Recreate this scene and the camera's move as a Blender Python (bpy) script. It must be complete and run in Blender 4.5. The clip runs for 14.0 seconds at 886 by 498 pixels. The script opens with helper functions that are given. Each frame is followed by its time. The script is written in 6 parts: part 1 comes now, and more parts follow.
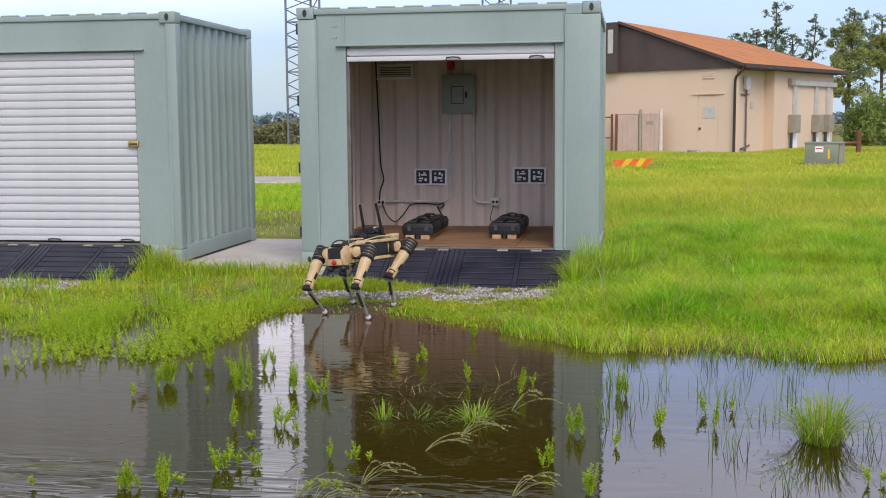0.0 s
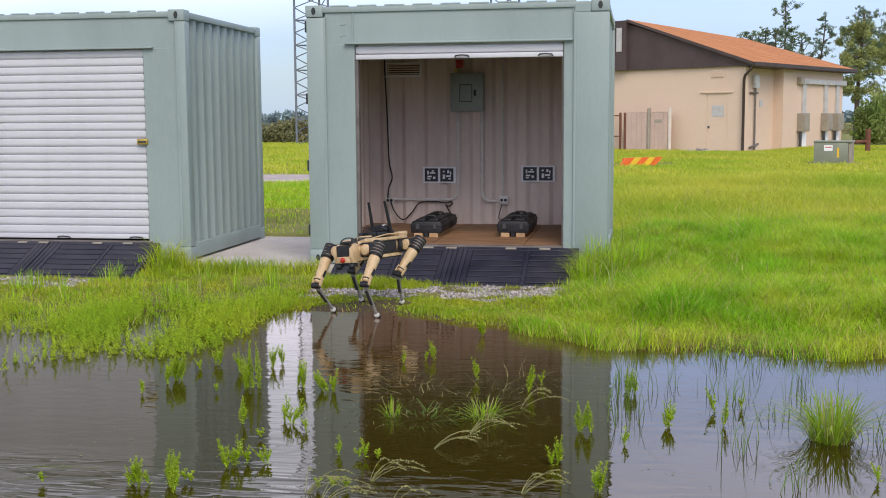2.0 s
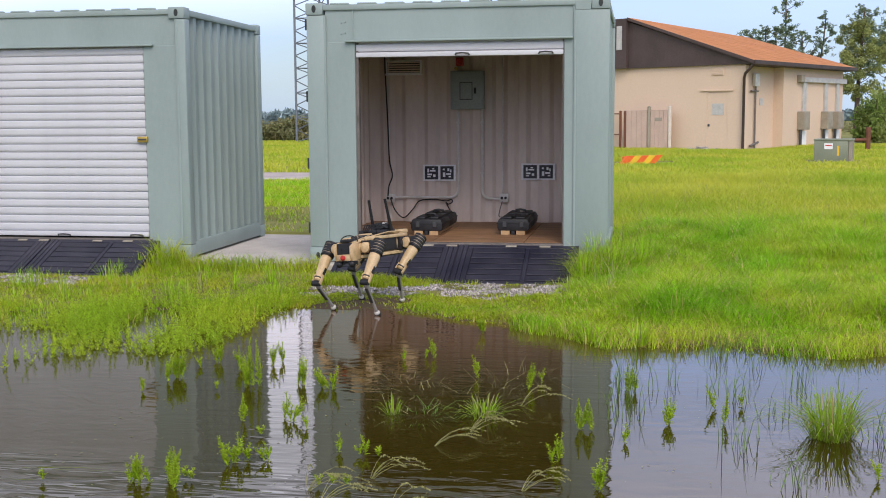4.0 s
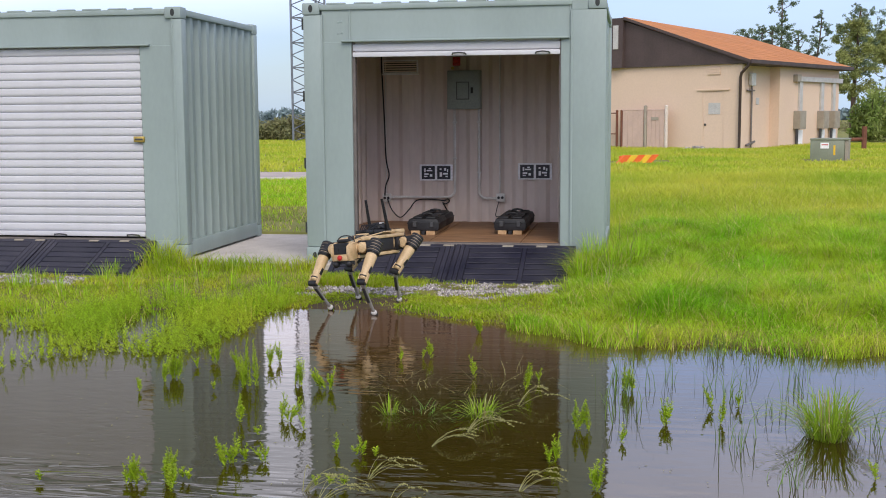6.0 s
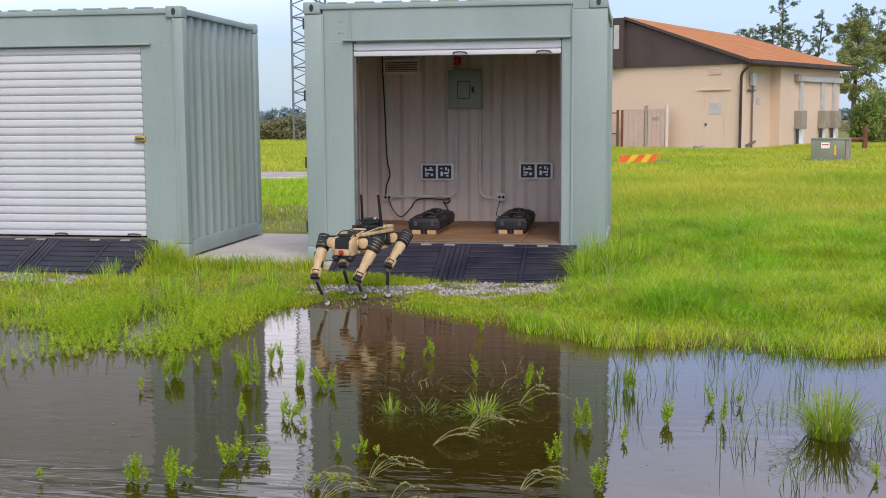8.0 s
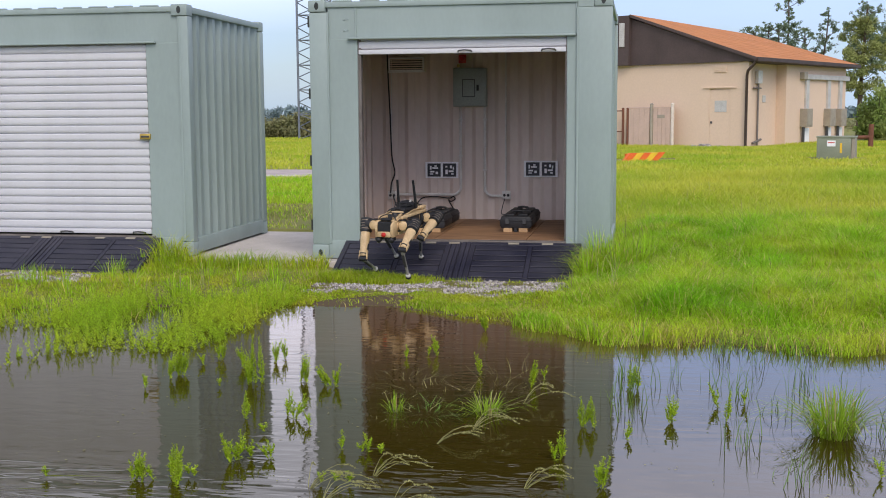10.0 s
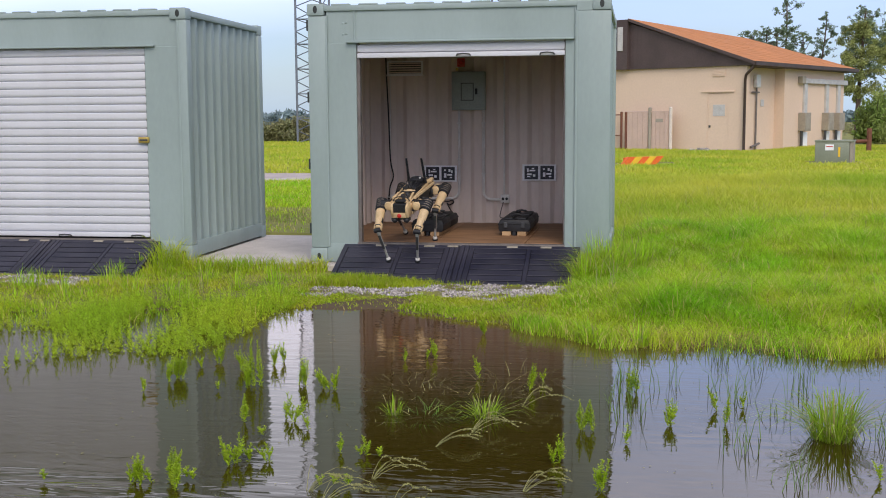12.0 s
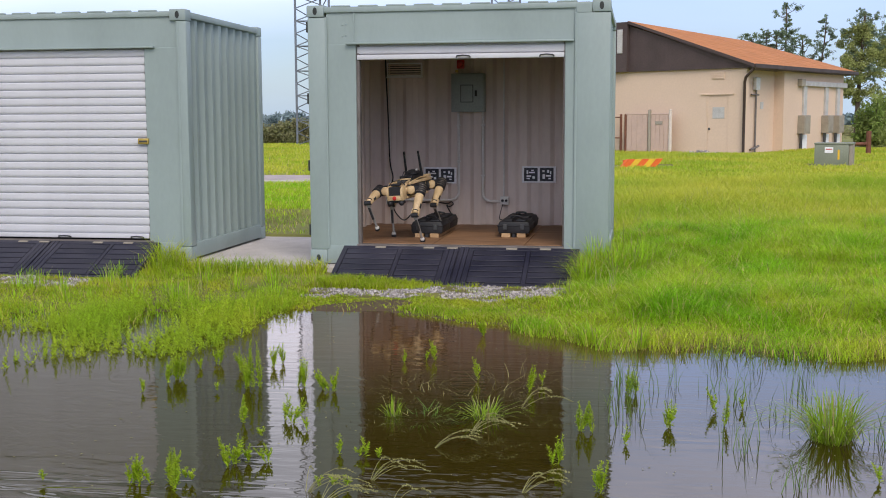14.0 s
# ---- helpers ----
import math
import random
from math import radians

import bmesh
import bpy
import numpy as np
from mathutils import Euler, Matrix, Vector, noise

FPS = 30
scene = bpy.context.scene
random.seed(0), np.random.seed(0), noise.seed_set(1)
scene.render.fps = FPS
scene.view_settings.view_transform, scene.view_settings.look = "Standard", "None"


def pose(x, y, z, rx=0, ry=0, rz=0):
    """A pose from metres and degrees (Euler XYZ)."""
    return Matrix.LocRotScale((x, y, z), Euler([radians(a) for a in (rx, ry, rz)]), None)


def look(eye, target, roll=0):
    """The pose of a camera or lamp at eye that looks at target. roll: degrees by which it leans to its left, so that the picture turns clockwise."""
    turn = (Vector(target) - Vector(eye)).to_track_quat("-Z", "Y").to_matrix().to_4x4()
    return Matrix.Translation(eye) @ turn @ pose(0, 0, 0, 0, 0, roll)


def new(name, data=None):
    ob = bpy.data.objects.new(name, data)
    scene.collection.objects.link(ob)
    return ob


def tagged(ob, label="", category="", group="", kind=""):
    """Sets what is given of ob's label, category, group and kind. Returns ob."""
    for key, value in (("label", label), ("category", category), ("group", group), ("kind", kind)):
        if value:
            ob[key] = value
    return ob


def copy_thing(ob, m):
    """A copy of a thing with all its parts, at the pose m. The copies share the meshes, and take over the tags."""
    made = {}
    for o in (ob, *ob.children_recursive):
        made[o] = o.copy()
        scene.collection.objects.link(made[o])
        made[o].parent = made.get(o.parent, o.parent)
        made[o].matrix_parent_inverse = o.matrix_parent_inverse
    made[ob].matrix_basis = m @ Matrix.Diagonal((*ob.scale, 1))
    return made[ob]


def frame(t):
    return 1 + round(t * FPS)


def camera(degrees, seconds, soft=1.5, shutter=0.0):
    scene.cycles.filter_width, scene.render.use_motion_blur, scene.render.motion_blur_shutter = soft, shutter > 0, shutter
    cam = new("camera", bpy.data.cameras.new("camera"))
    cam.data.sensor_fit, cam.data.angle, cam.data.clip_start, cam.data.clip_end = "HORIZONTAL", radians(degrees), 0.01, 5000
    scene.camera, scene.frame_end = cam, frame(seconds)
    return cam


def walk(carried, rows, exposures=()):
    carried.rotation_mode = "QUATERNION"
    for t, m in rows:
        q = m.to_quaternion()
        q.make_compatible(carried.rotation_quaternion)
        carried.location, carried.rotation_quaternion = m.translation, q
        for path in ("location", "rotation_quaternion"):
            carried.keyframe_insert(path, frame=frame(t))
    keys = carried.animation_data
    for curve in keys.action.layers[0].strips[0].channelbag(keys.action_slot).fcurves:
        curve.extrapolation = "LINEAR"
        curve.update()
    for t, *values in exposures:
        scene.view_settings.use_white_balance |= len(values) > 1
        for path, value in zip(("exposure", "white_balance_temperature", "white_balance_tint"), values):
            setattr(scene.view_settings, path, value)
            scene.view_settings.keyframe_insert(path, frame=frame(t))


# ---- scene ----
cam = camera(42.63, 14.0, soft=1.0)

# hand-held stand: seconds, x, z, turn, tilt, lean
STAND = [(0, 3.335, 1.433, -9.367, -6.371, -0.424),
        (0.5, 3.331, 1.426, -9.527, -6.374, -0.380),
        (1, 3.329, 1.431, -9.676, -6.349, -0.309),
        (1.5, 3.329, 1.433, -9.763, -6.378, -0.362),
        (2, 3.330, 1.429, -9.773, -6.448, -0.381),
        (2.5, 3.331, 1.427, -9.781, -6.503, -0.335),
        (3, 3.330, 1.424, -9.805, -6.537, -0.349),
        (5.5, 3.326, 1.429, -9.641, -6.538, -0.382),
        (6, 3.325, 1.430, -9.598, -6.574, -0.373),
        (6.5, 3.322, 1.427, -9.606, -6.592, -0.331),
        (7, 3.323, 1.427, -9.632, -6.580, -0.374),
        (7.5, 3.322, 1.424, -9.616, -6.539, -0.355),
        (8, 3.321, 1.425, -9.624, -6.582, -0.349),
        (10.5, 3.326, 1.428, -9.917, -6.691, -0.342),
        (11, 3.323, 1.424, -9.850, -6.623, -0.332),
        (11.5, 3.323, 1.423, -9.829, -6.532, -0.336),
        (12, 3.324, 1.423, -9.809, -6.490, -0.315),
        (12.5, 3.327, 1.421, -9.801, -6.470, -0.317),
        (13, 3.324, 1.426, -9.752, -6.463, -0.264),
        (13.5, 3.323, 1.422, -9.784, -6.438, -0.251),
        (14, 3.324, 1.418, -9.780, -6.379, -0.232)]


def aim(x, z, turn, tilt, lean):
    f = Vector((math.sin(radians(turn)) * math.cos(radians(tilt)), math.cos(radians(turn)) * math.cos(radians(tilt)), math.sin(radians(tilt))))
    eye = Vector((x, -11.255, z))
    return look(eye, eye + f, lean)


walk(cam, [(t, aim(*r)) for t, *r in STAND], [(0.0, -0.16), (7.0, -0.15), (11.0, -0.23), (14.0, -0.24)])

# ---- world and sun ----
world = bpy.data.worlds.new("world")
scene.world = world
world.use_nodes = True
wn, wl = world.node_tree.nodes, world.node_tree.links
wn.clear()
sky = wn.new("ShaderNodeTexSky")
sky.sky_type, sky.sun_disc = "NISHITA", False
sky.sun_elevation, sky.sun_rotation = radians(43), radians(158)
sky.dust_density, sky.ozone_density, sky.air_density = 1.2, 2.0, 1.0
wscale = wn.new("ShaderNodeVectorMath")
wscale.operation = "SCALE"
wscale.inputs["Scale"].default_value = 0.13
wl.new(sky.outputs["Color"], wscale.inputs[0])
wco = wn.new("ShaderNodeTexCoord")
wmap = wn.new("ShaderNodeMapping")
wmap.inputs["Scale"].default_value = (1.5, 1.5, 4.5)
wmap.inputs["Location"].default_value = (0.35, 0.1, 0.2)
wl.new(wco.outputs["Generated"], wmap.inputs["Vector"])
wno = wn.new("ShaderNodeTexNoise")
wno.inputs["Scale"].default_value, wno.inputs["Detail"].default_value = 1.6, 6
wl.new(wmap.outputs["Vector"], wno.inputs["Vector"])
wra = wn.new("ShaderNodeMapRange")
wra.inputs["From Min"].default_value, wra.inputs["From Max"].default_value = 0.34, 0.66
wra.inputs["To Min"].default_value, wra.inputs["To Max"].default_value = 0.45, 1.0
wl.new(wno.outputs["Fac"], wra.inputs["Value"])
# cloud: blue and hazy low down, bright white above the haze, thinning overhead
wsep = wn.new("ShaderNodeSeparateXYZ")
wl.new(wco.outputs["Generated"], wsep.inputs["Vector"])
def sky_step(value, a, b, lo=0.0, hi=1.0):
    k = wn.new("ShaderNodeMapRange")
    for name, v in (("From Min", a), ("From Max", b), ("To Min", lo), ("To Max", hi)):
        k.inputs[name].default_value = v
    wl.new(value, k.inputs["Value"])
    return k.outputs["Result"]


def sky_blend(fac, a, b):
    k = wn.new("ShaderNodeMix")
    k.data_type = "RGBA"
    wl.new(fac, k.inputs["Factor"])
    for name, v in (("A", a), ("B", b)):
        if isinstance(v, tuple):
            k.inputs[name].default_value = (*v, 1)
        else:
            wl.new(v, k.inputs[name])
    return k.outputs["Result"]


wlow = sky_blend(sky_step(wsep.outputs["Z"], 0.06, 0.18), (0.72, 0.92, 1.20), (0.95, 1.22, 2.05))
whigh = sky_blend(sky_step(wsep.outputs["Z"], 0.20, 0.34), wlow, (2.20, 2.12, 2.55))
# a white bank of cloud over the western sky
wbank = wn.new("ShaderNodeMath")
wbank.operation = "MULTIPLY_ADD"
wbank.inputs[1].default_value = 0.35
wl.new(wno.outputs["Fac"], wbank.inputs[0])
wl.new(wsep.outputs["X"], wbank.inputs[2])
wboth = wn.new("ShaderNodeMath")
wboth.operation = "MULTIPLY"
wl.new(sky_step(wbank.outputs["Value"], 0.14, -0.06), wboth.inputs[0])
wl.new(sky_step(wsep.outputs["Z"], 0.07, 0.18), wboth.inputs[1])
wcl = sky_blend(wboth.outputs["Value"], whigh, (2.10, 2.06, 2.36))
wthin = wn.new("ShaderNodeMapRange")
wthin.inputs["From Min"].default_value, wthin.inputs["From Max"].default_value = 0.36, 0.56
wthin.inputs["To Min"].default_value, wthin.inputs["To Max"].default_value = 1.0, 0.16
wl.new(wsep.outputs["Z"], wthin.inputs["Value"])
wcov = wn.new("ShaderNodeMath")
wcov.operation = "MULTIPLY"
wl.new(wra.outputs["Result"], wcov.inputs[0])
wl.new(wthin.outputs["Result"], wcov.inputs[1])
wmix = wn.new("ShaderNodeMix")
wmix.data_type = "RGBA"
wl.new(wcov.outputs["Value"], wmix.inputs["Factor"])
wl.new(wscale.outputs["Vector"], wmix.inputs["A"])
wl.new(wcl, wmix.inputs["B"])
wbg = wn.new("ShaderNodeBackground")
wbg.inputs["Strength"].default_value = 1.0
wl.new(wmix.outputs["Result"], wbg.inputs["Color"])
wout = wn.new("ShaderNodeOutputWorld")
wl.new(wbg.outputs["Background"], wout.inputs["Surface"])

sun = new("sun", bpy.data.lights.new("sun", "SUN"))
sun.data.energy, sun.data.angle, sun.data.color = 2.15, radians(32), (1.0, 0.91, 0.80)
sun.matrix_world = look((4.9, -12.2, 12.3), (0, 0, 0))

WATER = -0.14


# ---- materials ----
def mat(name, base, other=None, rough=0.6, metal=0.0, scale=6.0, fine=80.0, bump=0.15, vary=0.0, island=0.0, coat=0.0, stretch=(1, 1, 1), grain=0.11):
    """A worn surface: two colours mixed by broad stains and fine grain, relief from the grain, spread from piece to piece."""
    m = bpy.data.materials.new(name)
    m.use_nodes = True
    n, l = m.node_tree.nodes, m.node_tree.links
    b = n["Principled BSDF"]
    b.inputs["Roughness"].default_value, b.inputs["Metallic"].default_value = rough, metal
    b.inputs["Coat Weight"].default_value = coat
    other = other or tuple(c * 0.72 for c in base)
    co = n.new("ShaderNodeTexCoord")
    mp = n.new("ShaderNodeMapping")
    mp.inputs["Scale"].default_value = stretch
    l.new(co.outputs["Object"], mp.inputs["Vector"])
    big, small = n.new("ShaderNodeTexNoise"), n.new("ShaderNodeTexNoise")
    for node, s, d in ((big, scale, 5), (small, fine, 3)):
        node.inputs["Scale"].default_value, node.inputs["Detail"].default_value = s, d
        l.new(mp.outputs["Vector"], node.inputs["Vector"])
    ra = n.new("ShaderNodeMapRange")
    ra.inputs["From Min"].default_value, ra.inputs["From Max"].default_value = 0.35, 0.72
    l.new(big.outputs["Fac"], ra.inputs["Value"])
    mx = n.new("ShaderNodeMix")
    mx.data_type = "RGBA"
    mx.inputs["A"].default_value, mx.inputs["B"].default_value = (*base, 1), (*other, 1)
    l.new(ra.outputs["Result"], mx.inputs["Factor"])
    hs = n.new("ShaderNodeHueSaturation")
    va = n.new("ShaderNodeMapRange")
    va.inputs["From Min"].default_value, va.inputs["From Max"].default_value = 0.3, 0.7
    va.inputs["To Min"].default_value, va.inputs["To Max"].default_value = 1 - grain, 1 + grain
    l.new(small.outputs["Fac"], va.inputs["Value"])
    value = va.outputs["Result"]
    if vary or island:
        src = n.new("ShaderNodeNewGeometry").outputs["Random Per Island"] if island else n.new("ShaderNodeObjectInfo").outputs["Random"]
        am = island or vary
        ob = n.new("ShaderNodeMapRange")
        ob.inputs["To Min"].default_value, ob.inputs["To Max"].default_value = 1 - am, 1 + am
        l.new(src, ob.inputs["Value"])
        mu = n.new("ShaderNodeMath")
        mu.operation = "MULTIPLY"
        l.new(value, mu.inputs[0])
        l.new(ob.outputs["Result"], mu.inputs[1])
        value = mu.outputs["Value"]
    l.new(value, hs.inputs["Value"])
    l.new(mx.outputs["Result"], hs.inputs["Color"])
    l.new(hs.outputs["Color"], b.inputs["Base Color"])
    rr = n.new("ShaderNodeMapRange")
    rr.inputs["To Min"].default_value, rr.inputs["To Max"].default_value = max(rough - 0.12, 0.02), min(rough + 0.12, 1)
    l.new(big.outputs["Fac"], rr.inputs["Value"])
    l.new(rr.outputs["Result"], b.inputs["Roughness"])
    if bump:
        bu = n.new("ShaderNodeBump")
        bu.inputs["Strength"].default_value, bu.inputs["Distance"].default_value = bump, 0.01
        l.new(small.outputs["Fac"], bu.inputs["Height"])
        l.new(bu.outputs["Normal"], b.inputs["Normal"])
    return m


def leaf_mat(name, a, c, spread=0.35, through_light=0.35, dry=None, patch=0.7):
    """Thin green leaf that lets some light through; patches differ across the ground, blades among themselves."""
    m = bpy.data.materials.new(name)
    m.use_nodes = True
    n, l = m.node_tree.nodes, m.node_tree.links
    b = n["Principled BSDF"]
    b.inputs["Roughness"].default_value = 0.55
    b.inputs["Specular IOR Level"].default_value = 0.3
    co = n.new("ShaderNodeTexCoord")
    no = n.new("ShaderNodeTexNoise")
    no.inputs["Scale"].default_value, no.inputs["Detail"].default_value = patch, 4
    l.new(co.outputs["Object"], no.inputs["Vector"])
    ra = n.new("ShaderNodeMapRange")
    ra.inputs["From Min"].default_value, ra.inputs["From Max"].default_value = 0.35, 0.65
    l.new(no.outputs["Fac"], ra.inputs["Value"])
    mx = n.new("ShaderNodeMix")
    mx.data_type = "RGBA"
    mx.inputs["A"].default_value, mx.inputs["B"].default_value = (*a, 1), (*c, 1)
    l.new(ra.outputs["Result"], mx.inputs["Factor"])
    geo = n.new("ShaderNodeNewGeometry")
    last = mx.outputs["Result"]
    if dry:
        th = n.new("ShaderNodeMath")
        th.operation = "GREATER_THAN"
        th.inputs[1].default_value = 0.9
        l.new(geo.outputs["Random Per Island"], th.inputs[0])
        m2 = n.new("ShaderNodeMix")
        m2.data_type = "RGBA"
        m2.inputs["B"].default_value = (*dry, 1)
        l.new(th.outputs["Value"], m2.inputs["Factor"])
        l.new(last, m2.inputs["A"])
        last = m2.outputs["Result"]
    hs = n.new("ShaderNodeHueSaturation")
    va = n.new("ShaderNodeMapRange")
    va.inputs["To Min"].default_value, va.inputs["To Max"].default_value = 1 - spread, 1 + spread
    l.new(geo.outputs["Random Per Island"], va.inputs["Value"])
    l.new(va.outputs["Result"], hs.inputs["Value"])
    l.new(last, hs.inputs["Color"])
    l.new(hs.outputs["Color"], b.inputs["Base Color"])
    tr = n.new("ShaderNodeBsdfTranslucent")
    l.new(hs.outputs["Color"], tr.inputs["Color"])
    ms = n.new("ShaderNodeMixShader")
    ms.inputs["Fac"].default_value = through_light
    l.new(b.outputs["BSDF"], ms.inputs[1])
    l.new(tr.outputs["BSDF"], ms.inputs[2])
    l.new(ms.outputs["Shader"], n["Material Output"].inputs["Surface"])
    return m


M_SAGE = mat("sage_painted_steel", (0.312, 0.380, 0.365), (0.262, 0.322, 0.306), 0.5, 0, 1.6, 30, 0.015, grain=0.025, stretch=(1, 1, 0.4))
M_SAGE_DARK = mat("dark_steel_and_hole_shade", (0.03, 0.035, 0.033), None, 0.6, 0, 8, 60, 0.05)
M_WHITE = mat("white_painted_slat", (0.64, 0.64, 0.67), (0.57, 0.57, 0.60), 0.5, 0, 2, 40, 0.01, vary=0.03, grain=0.02)
M_INNER = mat("interior_steel_paint", (0.75, 0.64, 0.575), (0.63, 0.53, 0.47), 0.55, 0, 1.3, 25, 0.02, stretch=(1, 1, 0.3), grain=0.035)
M_PLY = mat("plywood", (0.30, 0.165, 0.08), (0.17, 0.09, 0.048), 0.6, 0, 3, 60, 0.1, vary=0.28, stretch=(1, 6, 1))
M_RUBBER = mat("ramp_rubber", (0.017, 0.017, 0.032), (0.042, 0.040, 0.056), 0.55, 0, 2.6, 90, 0.2, vary=0.12)
M_BLACK = mat("black_plastic", (0.009, 0.009, 0.011), (0.016, 0.016, 0.019), 0.55, 0, 9, 120, 0.1)
M_GREYBOX = mat("grey_enamel", (0.30, 0.34, 0.33), (0.25, 0.29, 0.28), 0.4, 0, 4, 60, 0.04)
M_CONDUIT = mat("galvanised_conduit", (0.74, 0.72, 0.69), (0.60, 0.58, 0.55), 0.45, 0.1, 6, 60, 0.04)
M_DARKMETAL = mat("dark_metal", (0.06, 0.06, 0.065), (0.09, 0.09, 0.09), 0.4, 0.5, 8, 80, 0.05)
M_RED = mat("red_plastic", (0.55, 0.02, 0.015), (0.42, 0.02, 0.015), 0.35, 0, 9, 60, 0.02)
M_BRASS = mat("brass", (0.55, 0.40, 0.10), (0.40, 0.28, 0.07), 0.4, 0.6, 9, 60, 0.05)
M_PAPER = mat("white_card", (0.88, 0.88, 0.9), (0.84, 0.84, 0.86), 0.6, 0, 5, 60, 0.02)
M_INK = mat("black_ink", (0.02, 0.02, 0.03), (0.035, 0.035, 0.045), 0.5, 0, 5, 60, 0.02)
M_WOOD = mat("pale_wood", (0.55, 0.36, 0.19), (0.42, 0.26, 0.13), 0.6, 0, 6, 90, 0.1)
M_CONCRETE = mat("concrete", (0.66, 0.60, 0.56), (0.52, 0.47, 0.44), 0.85, 0, 2.5, 70, 0.25)
M_MATTE = mat("matte_black_rubber", (0.006, 0.006, 0.007), (0.010, 0.010, 0.011), 0.85, 0, 9, 90, 0.05)
M_TAN = mat("tan_anodised_shell", (0.68, 0.49, 0.27), (0.46, 0.32, 0.17), 0.42, 0.0, 14, 120, 0.05, grain=0.12)
M_GREYLEG = mat("grey_leg_tube", (0.38, 0.37, 0.35), (0.46, 0.45, 0.43), 0.32, 0.5, 9, 90, 0.05)
M_FOOT = mat("pale_rubber_foot", (0.62, 0.60, 0.56), (0.45, 0.42, 0.38), 0.6, 0, 20, 90, 0.1)
M_CREAM = mat("cream_render", (0.735, 0.56, 0.425), (0.685, 0.515, 0.39), 0.85, 0, 0.35, 12, 0.04, grain=0.03)
M_BROWN = mat("brown_siding", (0.085, 0.058, 0.055), (0.065, 0.045, 0.043), 0.7, 0, 1.0, 15, 0.1)
M_ROOF = mat("terracotta_shingle", (0.60, 0.235, 0.075), (0.50, 0.195, 0.065), 0.85, 0, 1.2, 18, 0.2, vary=0.025)
M_GUTTER = mat("brown_gutter", (0.06, 0.035, 0.028), None, 0.5, 0, 3, 30, 0.05)
M_CABINET = mat("weathered_cabinet", (0.36, 0.32, 0.25), (0.29, 0.25, 0.20), 0.6, 0, 3, 30, 0.1)
M_TRANSFORMER = mat("green_enamel", (0.24, 0.26, 0.19), (0.19, 0.21, 0.15), 0.5, 0, 2, 30, 0.05)
M_LIGHTSTEEL = mat("pale_galvanised_steel", (0.58, 0.56, 0.54), (0.48, 0.46, 0.44), 0.5, 0.2, 4, 30, 0.05)
M_FIN = mat("dull_fin_metal", (0.30, 0.24, 0.18), (0.20, 0.16, 0.12), 0.4, 0.3, 9, 90, 0.05)
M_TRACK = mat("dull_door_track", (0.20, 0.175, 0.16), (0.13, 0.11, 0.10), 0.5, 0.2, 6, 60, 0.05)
M_TOWER = mat("tower_steel", (0.20, 0.22, 0.26), (0.15, 0.17, 0.2), 0.5, 0.4, 2, 30, 0.05)
M_ORANGE = mat("orange_plastic", (0.85, 0.16, 0.02), (0.75, 0.12, 0.02), 0.45, 0, 5, 40, 0.05)
M_YELLOW = mat("yellow_plastic", (0.85, 0.55, 0.03), (0.75, 0.45, 0.03), 0.45, 0, 5, 40, 0.05)
M_RUST = mat("rusty_iron", (0.20, 0.075, 0.04), (0.13, 0.05, 0.03), 0.8, 0, 8, 60, 0.3)
M_BARK = mat("pine_bark", (0.12, 0.085, 0.06), (0.07, 0.05, 0.04), 0.9, 0, 6, 30, 0.6, stretch=(1, 1, 0.3))
M_GRAVEL = mat("limestone_gravel", (0.50, 0.46, 0.44), (0.27, 0.235, 0.215), 0.85, 0, 30, 200, 0.3, island=0.6)
M_ROADGREY = mat("gravel_track", (0.52, 0.44, 0.41), (0.40, 0.34, 0.32), 0.9, 0, 1.5, 25, 0.3)
L_GRASS = leaf_mat("grass_blade", (0.32, 0.63, 0.02), (0.60, 0.72, 0.05), 0.5, 0.5, dry=(0.60, 0.50, 0.19), patch=1.1)
L_BANK = leaf_mat("trampled_bank_blade", (0.33, 0.52, 0.02), (0.52, 0.58, 0.036), 0.45, 0.42, dry=(0.44, 0.38, 0.13), patch=2.0)
L_FIELD = leaf_mat("field_grass_blade", (0.40, 0.56, 0.035), (0.68, 0.67, 0.08), 0.15, 0.45, dry=(0.60, 0.58, 0.14), patch=0.3)
L_WEED = leaf_mat("water_weed_leaf", (0.40, 0.58, 0.03), (0.58, 0.66, 0.045), 0.4, 0.45)
L_REED = leaf_mat("reed_blade", (0.10, 0.20, 0.03), (0.16, 0.25, 0.04), 0.4, 0.3)
L_SEDGE = leaf_mat("sedge_blade", (0.28, 0.47, 0.03), (0.42, 0.55, 0.045), 0.4, 0.42, dry=(0.38, 0.30, 0.12))
# needle colour lightened to hold the haze of distance
L_PINE = leaf_mat("hazed_pine_needles", (0.17, 0.24, 0.16), (0.22, 0.28, 0.14), 0.4, 0.35)
L_TREE = leaf_mat("broad_leaf", (0.33, 0.38, 0.13), (0.42, 0.44, 0.16), 0.45, 0.4)
L_BUSH = leaf_mat("bush_leaf", (0.24, 0.34, 0.08), (0.34, 0.38, 0.12), 0.45, 0.4)
# grey-blue of the air's haze put into the far leaf colour
L_HAZE = leaf_mat("haze_tinted_pine_belt", (0.22, 0.30, 0.32), (0.26, 0.33, 0.34), 0.25, 0.3)
L_SCRUB = leaf_mat("dull_scrub_leaf", (0.25, 0.27, 0.12), (0.33, 0.30, 0.15), 0.4, 0.35)
L_THATCH = leaf_mat("matted_thatch", (0.36, 0.36, 0.06), (0.44, 0.36, 0.12), 0.4, 0.35, patch=2.2)
L_DEAD = leaf_mat("dead_stalk", (0.20, 0.18, 0.07), (0.28, 0.24, 0.10), 0.35, 0.2)
